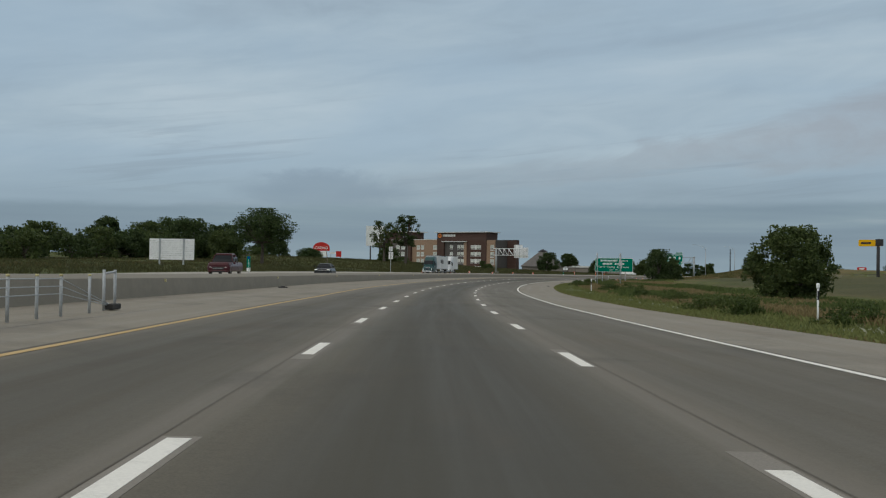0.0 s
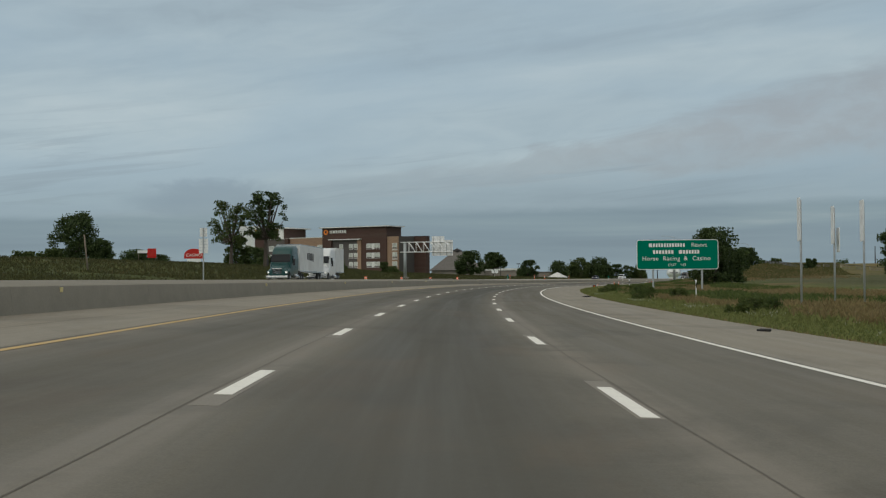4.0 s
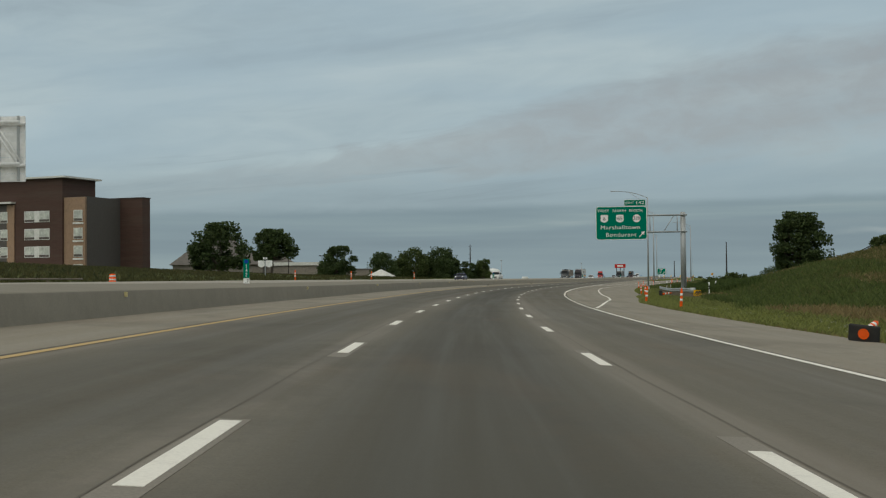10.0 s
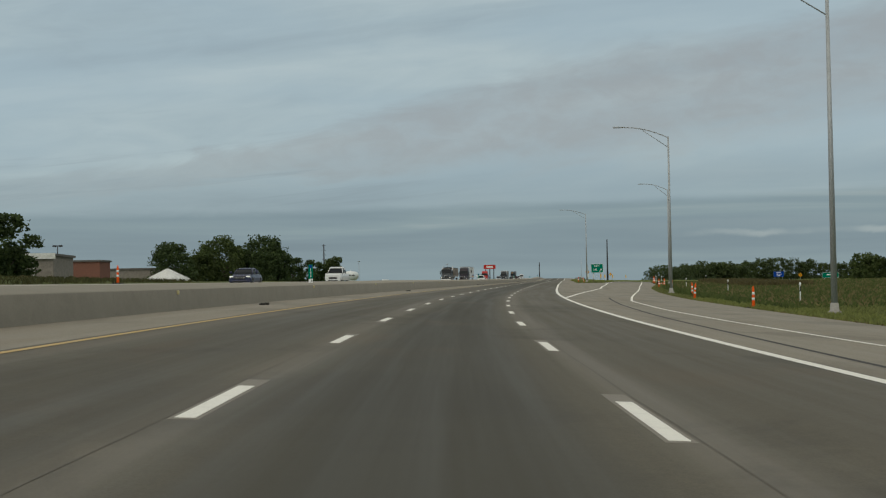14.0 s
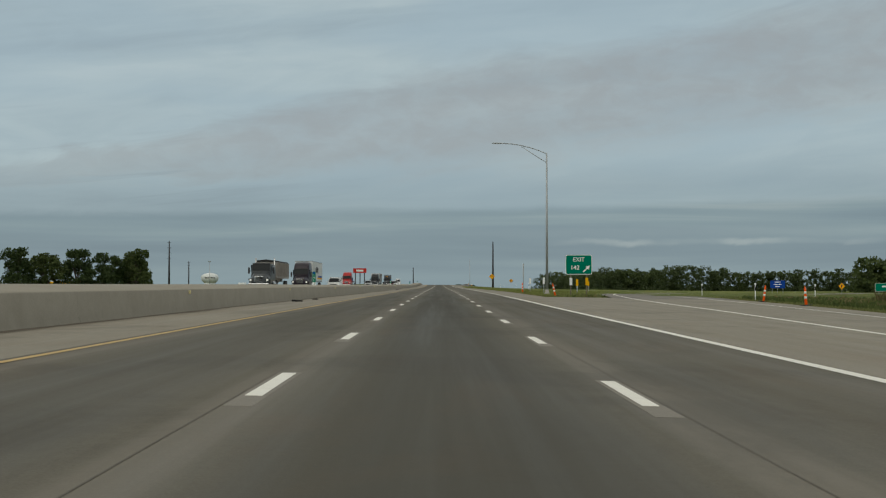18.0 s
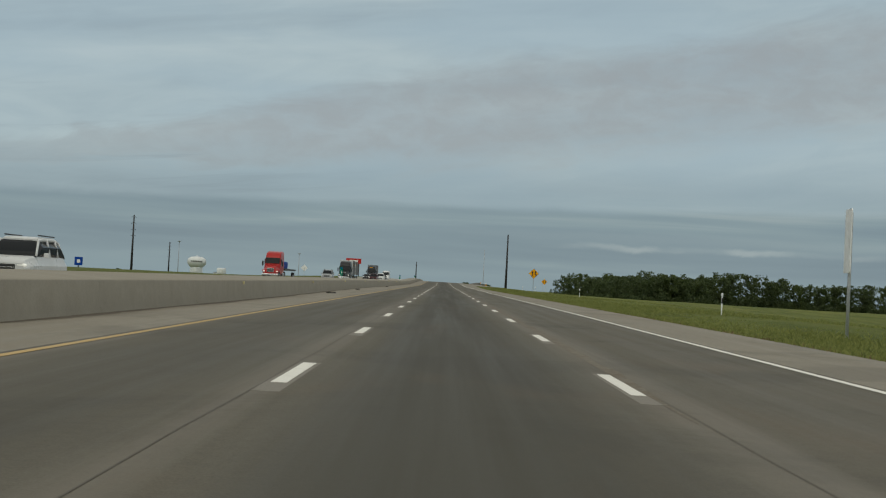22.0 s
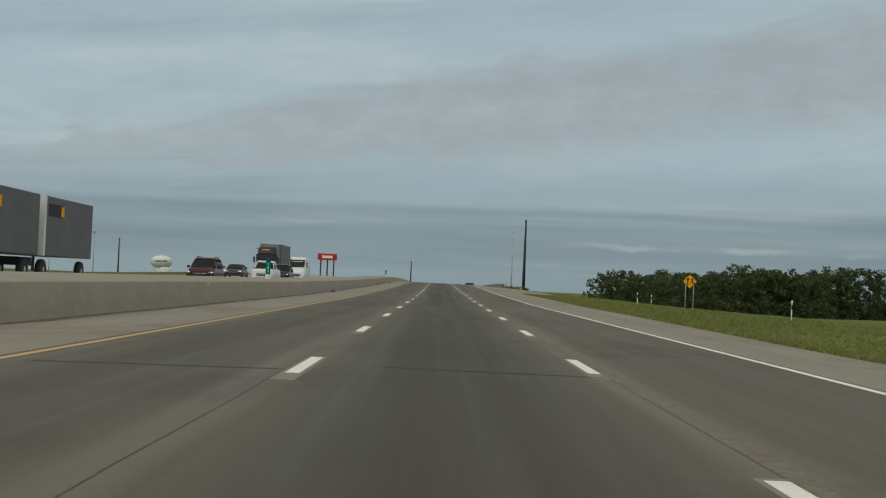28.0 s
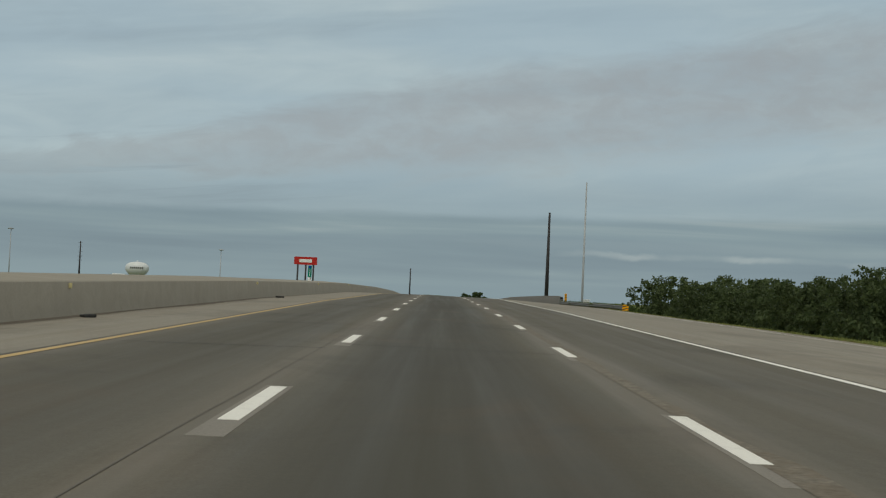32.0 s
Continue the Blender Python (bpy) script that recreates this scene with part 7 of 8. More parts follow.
# the bridge parapet ahead on the right, with its approach rail and markers
def bridge_x(a):
    return float(np.interp(a, [1251, 1300, 1370, 1500], [15.3, 14.25, 12.7, 12.3]))


br = thing("bridge_parapet", Matrix(), "low weathered concrete bridge parapet with a sloped end", "parapet")
s = np.linspace(1299, 1440, 48)
cols = []
for dx, dz in ((0, -0.8), (0.05, 1.0), (0.35, 1.0), (0.4, -0.8)):
    X = np.array([bridge_x(a) for a in s]) + dx
    x, y = plan(s, X)
    hgt = np.interp(s, [1299, 1302, 1370, 1440], [0.95, 1.1, 0.95, 0.8])
    cols.append(np.stack([x, y, surface_z(s, X) - 0.02 + (dz if dz < 0 else hgt)], -1))
part("wall", sheet_mesh("wall", np.stack(cols, 1), M_PARAPET), None, br)
part("end_face", box(B(), 0.0, 0.4, 0, 0.3, -0.8, 0.73), M_PARAPET, br).matrix_basis = at(1298.8, bridge_x(1299), float(surface_z(1299, 14.25)) - 0.02)
gr2 = thing("guardrail", Matrix(), "weathered low guardrail leading to the bridge", "guardrail")
sg = np.linspace(1252, 1300, 25)
cols = []
for dx, dz in ((0.0, 0.0), (-0.06, 0.05), (-0.06, 0.1), (0.0, 0.15), (-0.06, 0.2), (-0.06, 0.26), (0.0, 0.31)):
    X = np.array([bridge_x(a) for a in sg]) + dx
    x, y = plan(sg, X)
    cols.append(np.stack([x, y, surface_z(sg, X) + 0.12 + dz], -1))
part("rail", sheet_mesh("rail", np.stack(cols, 1), M_OLDRAIL), None, gr2, "dull grey corrugated rail")
for k in range(24):
    s = 1252.5 + k * 2.0
    part("post", box(B(), -0.07, 0.07, -0.07, 0.07, -1.2, 0.4), M_WOOD, gr2).matrix_basis = at(s, bridge_x(s) + 0.12, float(surface_z(s, bridge_x(s))))


def striped_plate(s, X, w, h, z):
    ob = thing("object_marker", at(s, X, float(surface_z(s, X)) - 0.05), "black and yellow striped bridge marker", "road marker")
    part("plate", box(B(), -w / 2, w / 2, -0.02, 0.0, z, z + h), M_AMBER, ob)
    for k in range(3):
        q = z + 0.03 + k * h * 0.32
        part("stripe", prism(B(), [(-w / 2, q), (w / 2, q + 0.14), (w / 2, q + 0.22), (-w / 2, q + 0.08)], -0.028, -0.02), M_BLACK, ob)
    part("post", rod(B(), (0, 0.04, -1.2), (0, 0.04, z + h - 0.1), 0.03, n=8), M_STEEL, ob)


striped_plate(1251, 15.3, 0.5, 0.68, -0.1)
striped_plate(1299, 14.95, 0.28, 0.9, 0.55)
yd = thing("diamond_marker", at(1400, 13.7, float(surface_z(1400, 13.7))), "small amber diamond sign beyond the bridge end", "warning sign")
part("face", prism(B(), [(0, -0.1), (0.72, 0.55), (0, 1.2), (-0.72, 0.55)], -0.02, 0.0), M_AMBER, yd, "amber reflective face")
part("symbol", box(B(), -0.09, 0.09, -0.03, -0.02, 0.25, 0.85), M_BLACK, yd)
part("post", rod(B(), (0, 0.04, -1.5), (0, 0.04, 1.0), 0.04, n=8), M_STEEL, yd)
cb = thing("signal_cabinet", at(1289, 16.3, float(surface_z(1289, 15)) - 0.2), "pale metal cabinet behind the guardrail", "cabinet")
part("body", box(B(), -0.35, 0.35, -0.3, 0.3, -0.9, 0.95, 0.02), M_ALU, cb)
part("roof", box(B(), -0.4, 0.4, -0.35, 0.35, 0.95, 1.02), M_ALU, cb)
rw = np.random.default_rng(77)
sw = 1253 + 46 * rw.random(700)
Xw = np.array([bridge_x(a) for a in sw]) + 0.3 + 1.2 * rw.random(700)
blades("rail_weeds", sw, Xw, np.full(700, 0.6), 0.016, 0.35, 6, M_RANK, "rank dark weeds growing behind the bridge rail", 44)

# ---------------------------------------------------------------- small things by the wall
def tyre_scrap(s, X, size, seed):
    rng = np.random.default_rng(seed)
    b = B()
    for k in range(5):
        a0 = rng.random() * 3
        p = Vector(((k - 2) * 0.12 * size, rng.normal() * 0.05, 0.03))
        box(b, p.x - 0.1 * size, p.x + 0.09 * size, p.y - 0.12 - 0.05 * rng.random(), p.y + 0.1, 0.0, 0.05 + 0.07 * size * rng.random(), 0.015)
    t = thing("tyre_scrap", at(s, X, float(surface_z(s, X)) + 0.004, float(rng.random() * 60)), "torn black tyre tread lying on the shoulder", "tyre scrap", "tyre scraps")
    part("tread", b, M_RUBBER, t)


for i, (s, X, k) in enumerate(((869.5, -7.4, 1.5), (712.2, -7.9, 1.4), (721.5, -7.8, 0.8), (354.4, -7.9, 0.9), (1170.8, -7.9, 0.8), (77, -9.5, 1.2), (241.7, 8.7, 1.5), (900, -7.7, 0.8), (960, -7.7, 0.9), (1098, -7.9, 0.8), (545, -7.5, 0.9), (610, -7.6, 0.7), (175, 8.5, 0.8), (1205, -7.9, 0.8))):
    tyre_scrap(s, X, 0.62 * k, i)

# ---------------------------------------------------------------- vehicles on the far carriageway
def gloss(name, c):
    return plain(name, c, 0.3, 0.0, grain=3, spread=0.06, dirty=0.12, bump=0, spec=0.3)


M_CHROME = plain("chrome", (0.62, 0.63, 0.64), 0.22, 0.9, bump=0)
M_LAMP = plain("headlight_lens", (0.85, 0.86, 0.84), 0.15, bump=0)
M_LIT = Nodes("lit_headlight", 0.2).colour((0.9, 0.9, 0.85)).m
_lit = M_LIT.node_tree.nodes["Principled BSDF"]
_lit.inputs["Emission Color"].default_value, _lit.inputs["Emission Strength"].default_value = (1.0, 0.97, 0.88, 1), 0.3
M_TRAILER = plain("dull_trailer_panel", (0.13, 0.13, 0.132), 0.55, 0.2, grain=0.8, wear=0.4, dirty=0.3)
M_WTRAILER = plain("white_trailer_panel", (0.7, 0.71, 0.7), 0.5, grain=0.8, wear=0.4, dirty=0.25)
b = B()
lathe(b, [(0.28, -0.14), (0.48, -0.14), (0.52, -0.08), (0.52, 0.08), (0.48, 0.14), (0.28, 0.14)], 20)
b.transform(Matrix.Rotation(math.pi / 2, 4, "Y"))
TYRE = mesh_of("tyre", b, M_RUBBER)
b = B()
lathe(b, [(0.29, -0.11), (0.29, 0.11), (0.16, 0.13), (0.1, 0.16)], 16)
b.transform(Matrix.Rotation(math.pi / 2, 4, "Y"))
RIM = mesh_of("rim", b, M_CHROME)


def wheel(t, x, y, r=0.52):
    w = part("wheel", TYRE, None, t)
    w.matrix_basis = Matrix.Translation((x, y, r)) @ Matrix.Scale(r / 0.52, 4)
    part("rim", RIM, None, w)


def eased(sections, step=0.22):
    """More sections between the given ones, on smooth curves."""
    k = np.array(sections, float)
    d = np.gradient(k, k[:, 0], axis=0)
    d[:, 0] = 1.0
    out = []
    for p, q, dp, dq in zip(k, k[1:], d, d[1:]):
        run = q[0] - p[0]
        chord = (q - p) / run
        dp, dq = np.clip(dp, np.minimum(0, 2 * chord), np.maximum(0, 2 * chord)), np.clip(dq, np.minimum(0, 2 * chord), np.maximum(0, 2 * chord))
        n = max(1, int(run / step))
        for u in np.arange(n) / n:
            r = p * (2 * u ** 3 - 3 * u ** 2 + 1) + dp * run * (u ** 3 - 2 * u ** 2 + u) + q * (3 * u ** 2 - 2 * u ** 3) + dq * run * (u ** 3 - u ** 2)
            r[0] = p[0] + run * u
            out.append(tuple(float(v) for v in r))
    return out + [tuple(float(v) for v in k[-1])]


def loft(sections):
    """Skin over upright sections (y, half width, bottom, top, upper half width)."""
    b = B()
    sections = eased(sections)
    rings = []
    for y, w, z0, z1, wt in sections:
        zm = z0 + (z1 - z0) * 0.55
        r = min(0.3 * wt, 0.45 * (z1 - zm))
        side = [(w * 0.94, z0), (w, z0 + (zm - z0) * 0.35), (w, zm), (wt, z1 - r), (wt - 0.1 * r, z1 - 0.6 * r), (wt - 0.3 * r, z1 - 0.28 * r), (wt - 0.62 * r, z1 - 0.08 * r), (wt - 1.1 * r, z1)]
        pts2 = side + [(-x, z) for x, z in side[::-1]]
        rings.append([b.verts.new((x, y, z)) for x, z in pts2])
    for a, c in zip(rings, rings[1:]):
        for i in range(16):
            b.faces.new((a[i], a[(i + 1) % 16], c[(i + 1) % 16], c[i])).smooth = 2 < i < 12
    b.faces.new(rings[0][::-1]), b.faces.new(rings[-1])
    bmesh.ops.recalc_face_normals(b, faces=b.faces[:])
    return b


def opp_pose(s, X):
    x, y = plan(s, X)
    return pose(float(x), float(y), float(opp_level(s, X)), 0, 0, math.degrees(heading(s)))


def tractor(t, paint_m, high=True, chrome_front=True):
    part("hood", loft([(0.3, 0.7, 0.75, 1.36, 0.5), (0.45, 0.88, 0.66, 1.5, 0.62), (0.8, 1.04, 0.62, 1.64, 0.72), (1.5, 1.1, 0.62, 1.8, 0.8), (2.25, 1.12, 0.62, 1.98, 0.92)]), paint_m, t)
    top = 3.85 if high else 2.9
    part("cab", loft([(2.1, 1.12, 0.7, 2.0, 1.0), (2.72, 1.18, 0.7, 2.9, 1.06), (2.95, 1.19, 0.7, max(3.0, top - 0.55), 1.06), (3.4, 1.2, 0.7, top - 0.22, 1.08), (4.2, 1.22, 0.7, top - 0.02, 1.1), (5.6, 1.22, 0.7, top + 0.04, 1.14)]), paint_m, t)
    part("windshield", box(B(), -1.0, 1.0, -0.03, 0.03, -0.42, 0.42, 0.01), M_GLASS, t).matrix_basis = pose(0, 2.34, 2.48, -32)
    for x in (-1.17, 1.17):
        part("side_window", box(B(), x - 0.04, x + 0.04, 2.8, 3.6, 2.05, 2.75), M_GLASS, t)
    part("grille", box(B(), -0.52, 0.52, 0.3, 0.42, 0.82, 1.45, 0.04), M_CHROME, t, "chrome grille")
    for k in range(4):
        part("grille_slat", box(B(), -0.44, 0.44, 0.28, 0.31, 0.9 + k * 0.14, 0.97 + k * 0.14), M_BLACK, t)
    part("visor", box(B(), -1.0, 1.0, 2.5, 2.78, 2.84, 2.93, 0.03), M_BLACK, t)
    part("bumper", box(B(), -1.15, 1.15, 0.14, 0.5, 0.38, 0.68, 0.09), M_CHROME if chrome_front else paint_m, t)
    for x in (-0.86, 0.86):
        part("headlight", box(B(), x - 0.17, x + 0.17, 0.4, 0.62, 0.92, 1.1, 0.05), M_LIT, t, "lit headlight")
        part("mirror", box(B(), x * 1.62 - 0.1, x * 1.62 + 0.1, 2.35, 2.45, 1.75, 2.45, 0.03), M_BLACK, t)
        part("mirror_arm", rod(B(), (x * 1.3, 2.5, 2.0), (x * 1.62, 2.4, 2.1), 0.03, n=6), M_BLACK, t)
        part("fender", box(B(), x * 1.22 - 0.2, x * 1.22 + 0.2, 0.8, 2.0, 1.0, 1.18, 0.06), paint_m, t)
        part("fuel_tank", rod(B(), (x * 1.22, 3.6, 0.62), (x * 1.22, 5.4, 0.62), 0.3, n=14), M_CHROME, t)
        part("stack", rod(B(), (x * 1.25, 5.8, 1.0), (x * 1.25, 5.8, 3.6), 0.08, n=10), M_CHROME, t)
    part("chassis", box(B(), -0.45, 0.45, 0.8, 8.6, 0.55, 0.95), M_BLACK, t)
    for y in (1.4, 6.6, 7.9):
        for x in (-1.02, 1.02):
            wheel(t, x, y)


def semi(s, X, paint_m, trailer_m, label, kind="box", high=True):
    t = thing("semi_truck", opp_pose(s, X) @ Matrix.Scale({"flat": 0.9, "box": 0.94}.get(kind, 1.0), 4), label, "truck", "trucks on the far carriageway")
    tractor(t, paint_m, high)
    if kind == "box":
        part("trailer", box(B(), -1.28, 1.28, 6.3, 21.5, 1.2, 4.05, 0.04), trailer_m, t, "trailer box")
        part("trailer_rail", box(B(), -1.3, 1.3, 6.28, 21.52, 4.0, 4.08), M_CHROME, t)
        part("trailer_sill", box(B(), -1.3, 1.3, 6.28, 21.52, 1.1, 1.22), M_CHROME, t)
        [part("side_mark", box(B(), 1.283, 1.295, 10.6 + 0.85 * k, 11.2 + 0.85 * k, 2.5 - 0.04 * k, 3.2 + 0.06 * (k % 2)), M_DARKSTEEL, t) for k in range(5)]
        if paint_m is P_PURPLE:
            part("side_stripe", box(B(), 1.283, 1.296, 14.5, 20.6, 1.75, 2.0), M_BLUE, t, "dark blue stripe")
            part("side_stripe", box(B(), 1.283, 1.297, 13.2, 20.6, 1.5, 1.74), M_YELLOW, t, "yellow stripe")
        part("rear_guard", box(B(), -1.1, 1.1, 21.3, 21.42, 0.5, 0.62), M_STEEL, t)
        axles = (18.6, 19.9)
    elif kind == "straight":
        part("box_body", box(B(), -1.25, 1.25, 5.75, 11.0, 1.15, 3.95, 0.05), trailer_m, t, "white box body")
        part("sill", box(B(), -1.27, 1.27, 5.73, 11.02, 1.05, 1.17), M_CHROME, t)
        axles = ()
    elif kind == "short":
        part("trailer", box(B(), -1.28, 1.28, 6.3, 15.6, 1.2, 4.05, 0.04), trailer_m, t, "short trailer box")
        part("trailer_rail", box(B(), -1.3, 1.3, 6.28, 15.62, 4.0, 4.08), M_CHROME, t)
        part("trailer_sill", box(B(), -1.3, 1.3, 6.28, 15.62, 1.1, 1.22), M_CHROME, t)
        part("roof_badge", box(B(), -0.55, 0.35, 3.02, 3.1, 3.0, 3.35, 0.03), M_AMBER, t, "amber badge").matrix_basis = pose(0, -0.1, 0)
        axles = (13.9,)
    elif kind == "doubles":
        for y0 in (6.3, 15.6):
            part("trailer", box(B(), -1.28, 1.28, y0, y0 + 8.5, 1.2, 4.05, 0.04), trailer_m, t, "short trailer box")
            part("front_post", box(B(), -1.29, 1.29, y0 - 0.02, y0 + 0.25, 1.2, 4.06), M_WTRAILER, t)
            part("side_mark", box(B(), 1.283, 1.3, y0 + 0.6, y0 + 3.0, 3.1, 3.7), M_DARKSTEEL, t)
            part("side_badge", box(B(), 1.285, 1.305, y0 + 2.6, y0 + 3.1, 3.15, 3.65), M_AMBER, t)
        part("dolly", box(B(), -0.5, 0.5, 14.6, 16.4, 0.7, 1.1), M_BLACK, t)
        axles = (13.4, 16.2, 22.8)
    elif kind == "grain":
        b = B()
        for x0, x1 in ((-1.28, 1.28),):
            box(b, x0, x1, 6.3, 18.5, 1.3, 3.15)
        part("trailer", b, trailer_m, t, "grain hopper trailer")
        for k in range(30):
            part("side_rib", box(B(), 1.28, 1.34, 6.5 + k * 0.4, 6.58 + k * 0.4, 1.5, 3.05), trailer_m, t)
        part("tarp", prism(B(), [(-1.3, 3.1), (1.3, 3.1), (1.1, 3.32), (0, 3.45), (-1.1, 3.32)], 6.3, 18.5), M_RUBBER, t, "dark roll tarp")
        part("chassis", box(B(), -0.5, 0.5, 6.4, 18.4, 0.9, 1.3), M_BLACK, t)
        part("hopper", prism(B(), [(-0.9, 1.5), (0.9, 1.5), (0.35, 0.7), (-0.35, 0.7)], 9, 15), trailer_m, t)
        axles = (16.2, 17.5)
    else:
        part("deck", box(B(), -1.28, 1.28, 6.3, 20.5, 1.25, 1.5), M_BLACK, t, "flat deck")
        part("load", box(B(), -1.0, 1.0, 7.0, 12.0, 1.5, 2.5, 0.1), M_BLUE, t, "tarped blue load")
        axles = (18.2, 19.5)
    for y in axles:
        for x in (-1.02, 1.02):
            wheel(t, x, y)
    return t


def car(s, X, paint_m, label, kind="suv", category="car", lit=True):
    t = thing("car", opp_pose(s, X), label, category, "cars on the far carriageway")
    if kind == "van":
        body = [(0.0, 0.82, 0.4, 0.9, 0.7), (0.25, 0.96, 0.3, 1.15, 0.82), (0.95, 1.0, 0.28, 1.4, 0.9), (1.7, 1.02, 0.28, 2.5, 0.86), (2.3, 1.02, 0.28, 2.68, 0.88), (5.7, 1.02, 0.28, 2.7, 0.9), (5.9, 0.98, 0.35, 2.6, 0.88)]
        length = 5.9
    elif kind == "pickup":
        body = [(0.0, 0.84, 0.45, 0.95, 0.8), (0.2, 0.98, 0.4, 1.12, 0.9), (1.5, 1.0, 0.4, 1.2, 0.92), (5.7, 1.0, 0.4, 1.2, 0.95), (5.85, 0.95, 0.45, 1.15, 0.92)]
        length = 5.8
        part("cabin", loft([(1.5, 0.9, 1.15, 1.2, 0.86), (2.2, 0.9, 1.15, 1.86, 0.72), (3.6, 0.9, 1.15, 1.9, 0.74), (3.95, 0.9, 1.15, 1.2, 0.8)]), M_GLASS, t, "dark glazed cabin")
        part("roof", loft([(2.1, 0.74, 1.74, 1.86, 0.66), (2.5, 0.78, 1.76, 1.95, 0.7), (3.4, 0.78, 1.76, 1.96, 0.7), (3.7, 0.74, 1.74, 1.88, 0.68)]), paint_m, t)
        pillars = ((1.55, 0.88, 1.2, 2.15, 0.73, 1.82), (2.95, 0.92, 1.2, 2.95, 0.77, 1.84), (3.9, 0.9, 1.2, 3.62, 0.74, 1.82))
    elif kind == "sedan":
        body = [(0.0, 0.76, 0.35, 0.7, 0.7), (0.2, 0.9, 0.28, 0.82, 0.78), (1.3, 0.92, 0.28, 0.95, 0.82), (3.7, 0.92, 0.28, 0.98, 0.84), (4.6, 0.88, 0.32, 0.95, 0.78), (4.75, 0.8, 0.4, 0.85, 0.72)]
        length = 4.75
        part("cabin", loft([(1.2, 0.8, 0.9, 0.96, 0.76), (1.95, 0.8, 0.9, 1.4, 0.62), (3.2, 0.8, 0.9, 1.42, 0.62), (4.2, 0.8, 0.9, 1.0, 0.7)]), M_GLASS, t, "dark glazed cabin")
        part("roof", loft([(1.85, 0.62, 1.28, 1.38, 0.55), (2.3, 0.66, 1.3, 1.46, 0.58), (3.1, 0.66, 1.3, 1.46, 0.58), (3.5, 0.62, 1.26, 1.38, 0.55)]), paint_m, t)
        pillars = ((1.22, 0.78, 0.95, 1.9, 0.62, 1.36), (2.7, 0.82, 0.95, 2.65, 0.66, 1.38), (4.15, 0.76, 0.98, 3.45, 0.62, 1.34))
    else:
        body = [(0.0, 0.8, 0.4, 0.8, 0.74), (0.2, 0.94, 0.32, 0.98, 0.82), (1.2, 0.96, 0.32, 1.08, 0.86), (4.4, 0.96, 0.32, 1.1, 0.88), (4.75, 0.9, 0.4, 1.05, 0.8)]
        length = 4.75
        part("cabin", loft([(1.1, 0.84, 1.02, 1.08, 0.8), (1.85, 0.84, 1.02, 1.7, 0.68), (4.0, 0.84, 1.02, 1.72, 0.68), (4.6, 0.84, 1.02, 1.12, 0.76)]), M_GLASS, t, "dark glazed cabin")
        part("roof", loft([(1.75, 0.68, 1.56, 1.68, 0.6), (2.2, 0.72, 1.6, 1.77, 0.64), (3.8, 0.72, 1.6, 1.77, 0.64), (4.2, 0.7, 1.55, 1.66, 0.62)]), paint_m, t)
        pillars = ((1.14, 0.82, 1.06, 1.82, 0.67, 1.65), (2.65, 0.87, 1.06, 2.6, 0.72, 1.68), (3.6, 0.87, 1.06, 3.6, 0.72, 1.68), (4.55, 0.8, 1.1, 4.1, 0.68, 1.62))
        for x in (-0.6, 0.6):
            part("roof_rail", rod(B(), (x, 2.0, 1.82), (x, 3.9, 1.82), 0.025, n=6), M_BLACK, t)
    part("body", loft(body), paint_m, t)
    if kind != "van":
        for y0, x0, z0, y1, x1, z1 in pillars:
            for sd in (-1, 1):
                part("pillar", rod(B(), (sd * x0, y0, z0), (sd * x1, y1, z1), 0.045, n=6), paint_m, t)
    if kind == "van":
        part("windshield", box(B(), -0.82, 0.82, -0.02, 0.02, -0.5, 0.5, 0.01), M_GLASS, t).matrix_basis = pose(0, 1.32, 1.95, -35)
        for x in (-1.0, 1.0):
            part("side_window", box(B(), x - 0.03, x + 0.03, 1.9, 2.7, 1.5, 2.1), M_GLASS, t)
    part("grille", box(B(), -0.48, 0.48, -0.03, 0.1, 0.52, 0.76, 0.03), M_BLACK, t)
    part("grille_bar", box(B(), -0.46, 0.46, -0.045, 0.05, 0.63, 0.66, 0.01), M_CHROME, t)
    part("lower_intake", box(B(), -0.6, 0.6, -0.07, 0.12, 0.33, 0.42, 0.02), M_BLACK, t)
    part("bumper", box(B(), -0.86, 0.86, -0.06, 0.2, 0.3, 0.46, 0.04), paint_m, t)
    for x in (-0.68, 0.68):
        part("headlight", box(B(), x - 0.16, x + 0.16, 0.0, 0.26, 0.68, 0.79, 0.04), M_LIT if lit else M_LAMP, t)
        part("mirror", box(B(), x * 1.58 - 0.1, x * 1.58 + 0.1, 1.5, 1.6, 1.02, 1.2, 0.03), paint_m, t)
        for y in (0.85, length - 0.95):
            wheel(t, x * 1.22, y, 0.36)
    return t


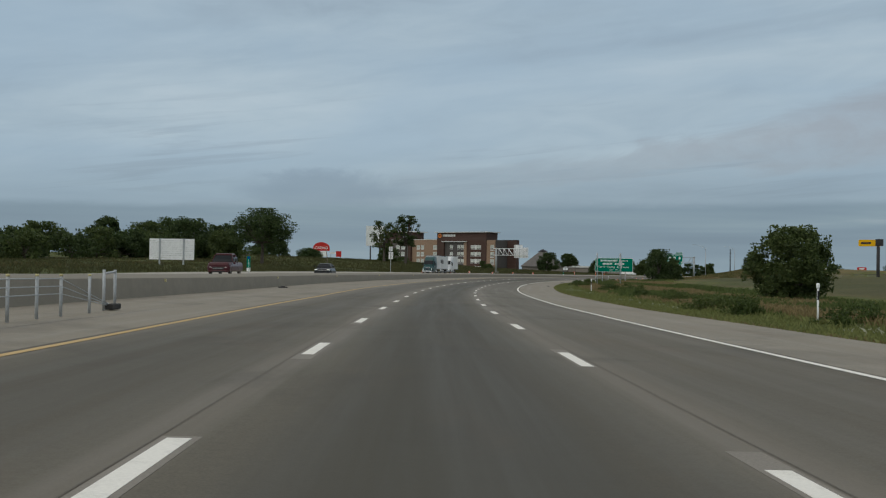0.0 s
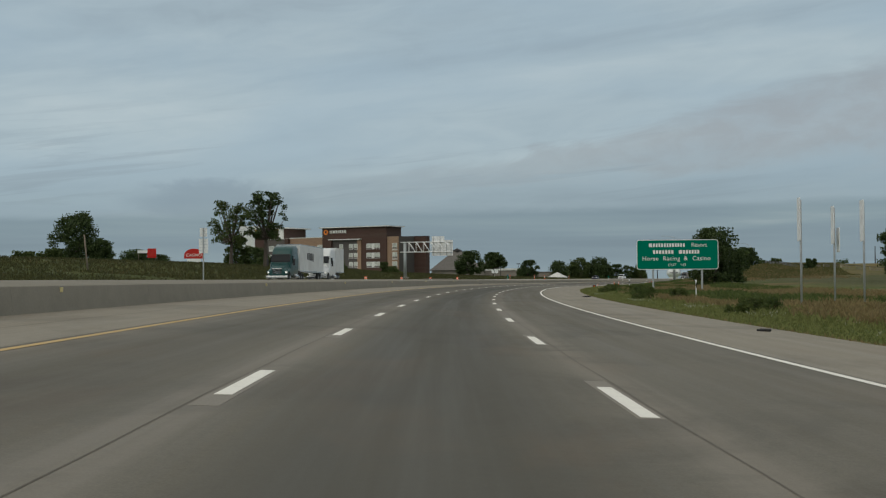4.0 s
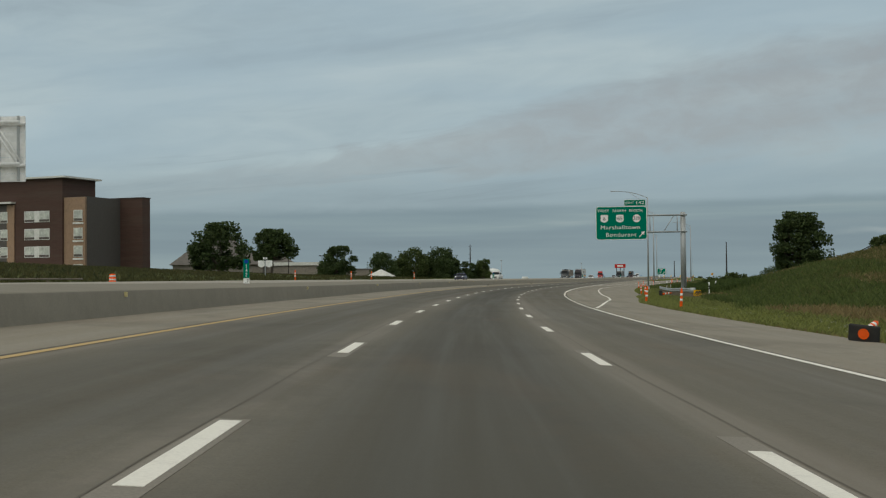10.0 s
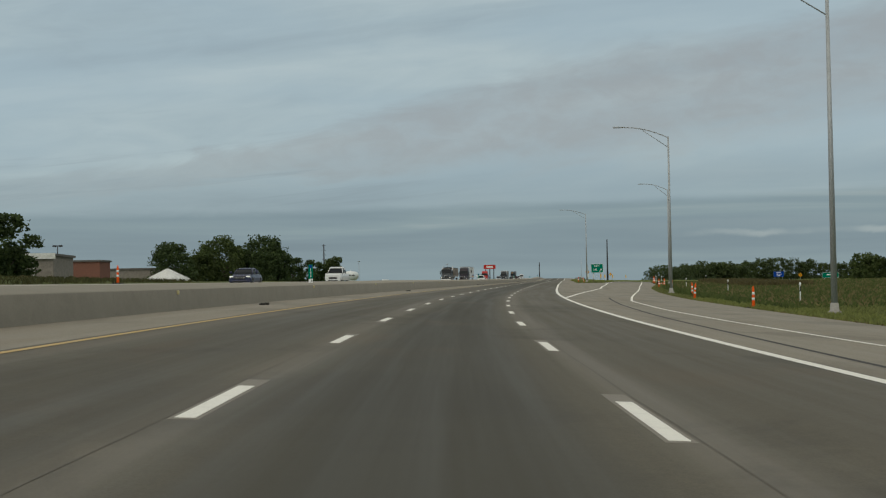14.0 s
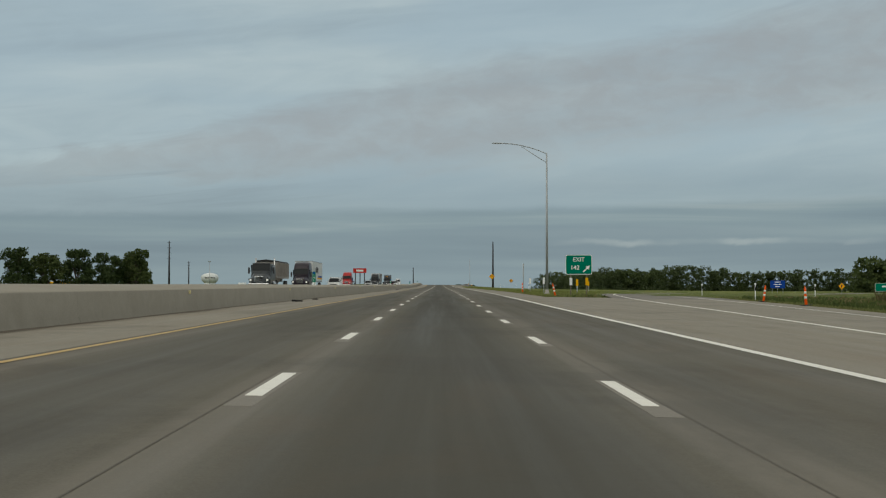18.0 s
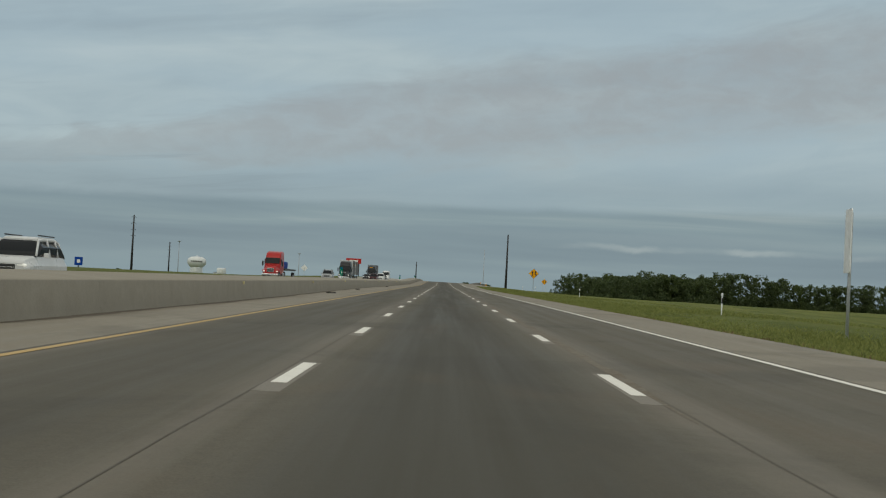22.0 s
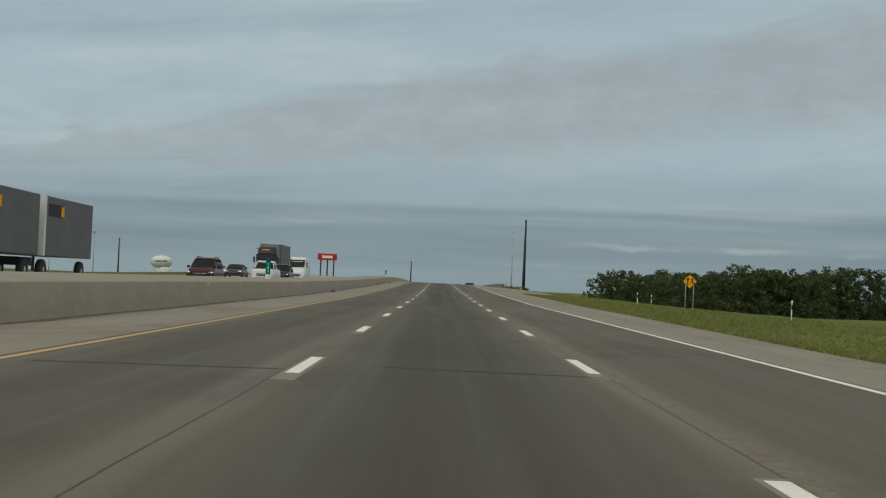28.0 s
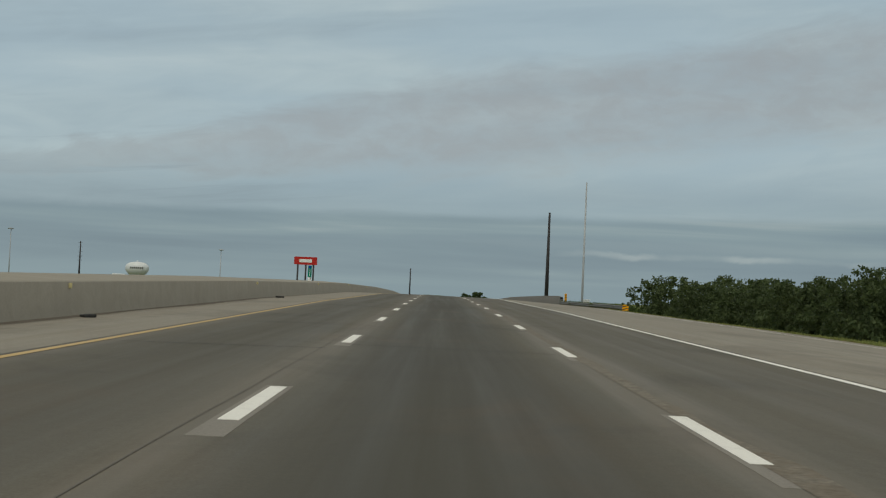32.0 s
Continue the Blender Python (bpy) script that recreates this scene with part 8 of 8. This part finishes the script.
P_TEAL, P_PURPLE, P_RED = gloss("teal_paint", (0.02, 0.07, 0.07)), gloss("plum_paint", (0.026, 0.02, 0.03)), gloss("red_paint", (0.42, 0.02, 0.02))
P_WHITE, P_BLACK, P_SILVER = gloss("white_paint", (0.72, 0.73, 0.73)), gloss("black_paint", (0.02, 0.022, 0.026)), gloss("silver_paint", (0.35, 0.36, 0.37))
P_BLUE, P_MAROON, P_GREYB = gloss("dark_blue_paint", (0.03, 0.035, 0.08)), gloss("maroon_paint", (0.06, 0.01, 0.014)), gloss("dark_grey_paint", (0.06, 0.065, 0.07))
M_GRAIN = plain("corrugated_grain_trailer", (0.32, 0.29, 0.26), 0.6, 0.3, grain=1.0, dirty=0.3)

car(111, -20.2, P_MAROON, "maroon pickup with chrome front on the far lanes", "pickup", "pickup")
car(145, -16.5, P_BLACK, "dark sedan with white front plate area", "sedan")
semi(266, -20.2, P_TEAL, M_WTRAILER, "dark teal semi truck with a pale trailer")
semi(287, -20.2, P_WHITE, M_WTRAILER, "white truck with a short white box body", "straight")
car(600, -20.2, P_BLUE, "dark blue sedan on the far lanes", "sedan")
car(645, -20.2, P_WHITE, "white pickup on the far lanes", "pickup", "pickup")
semi(786, -20.2, P_GREYB, M_GRAIN, "dark grey semi truck pulling a grain trailer", "grain", False)
semi(812, -18.4, P_PURPLE, M_WTRAILER, "plum-coloured sleeper semi truck with a pale trailer")
car(830, -15.4, P_WHITE, "white sport utility car with roof rack")
semi(950, -22.0, P_RED, M_TRAILER, "bright red semi truck with a flat deck", "flat")
car(1010, -20.2, P_SILVER, "silver sport utility car on the far lanes")
semi(1049, -20.2, P_BLACK, M_TRAILER, "black semi truck pulling two short grey trailers", "doubles")
car(1092, -16.5, P_MAROON, "maroon sport utility car on the far lanes")
car(1121, -16.2, P_WHITE, "white pickup on the far lanes", "pickup", "pickup")
car(1131, -20.4, P_BLACK, "dark sedan with lit headlights", "sedan")
car(1136, -16.4, P_BLACK, "black minivan with lit headlights")
semi(1153, -20.4, P_BLACK, M_TRAILER, "black semi truck with one short grey trailer", "short")
car(1147, -16.0, P_WHITE, "white high-roof van with a black grille", "van", "van")
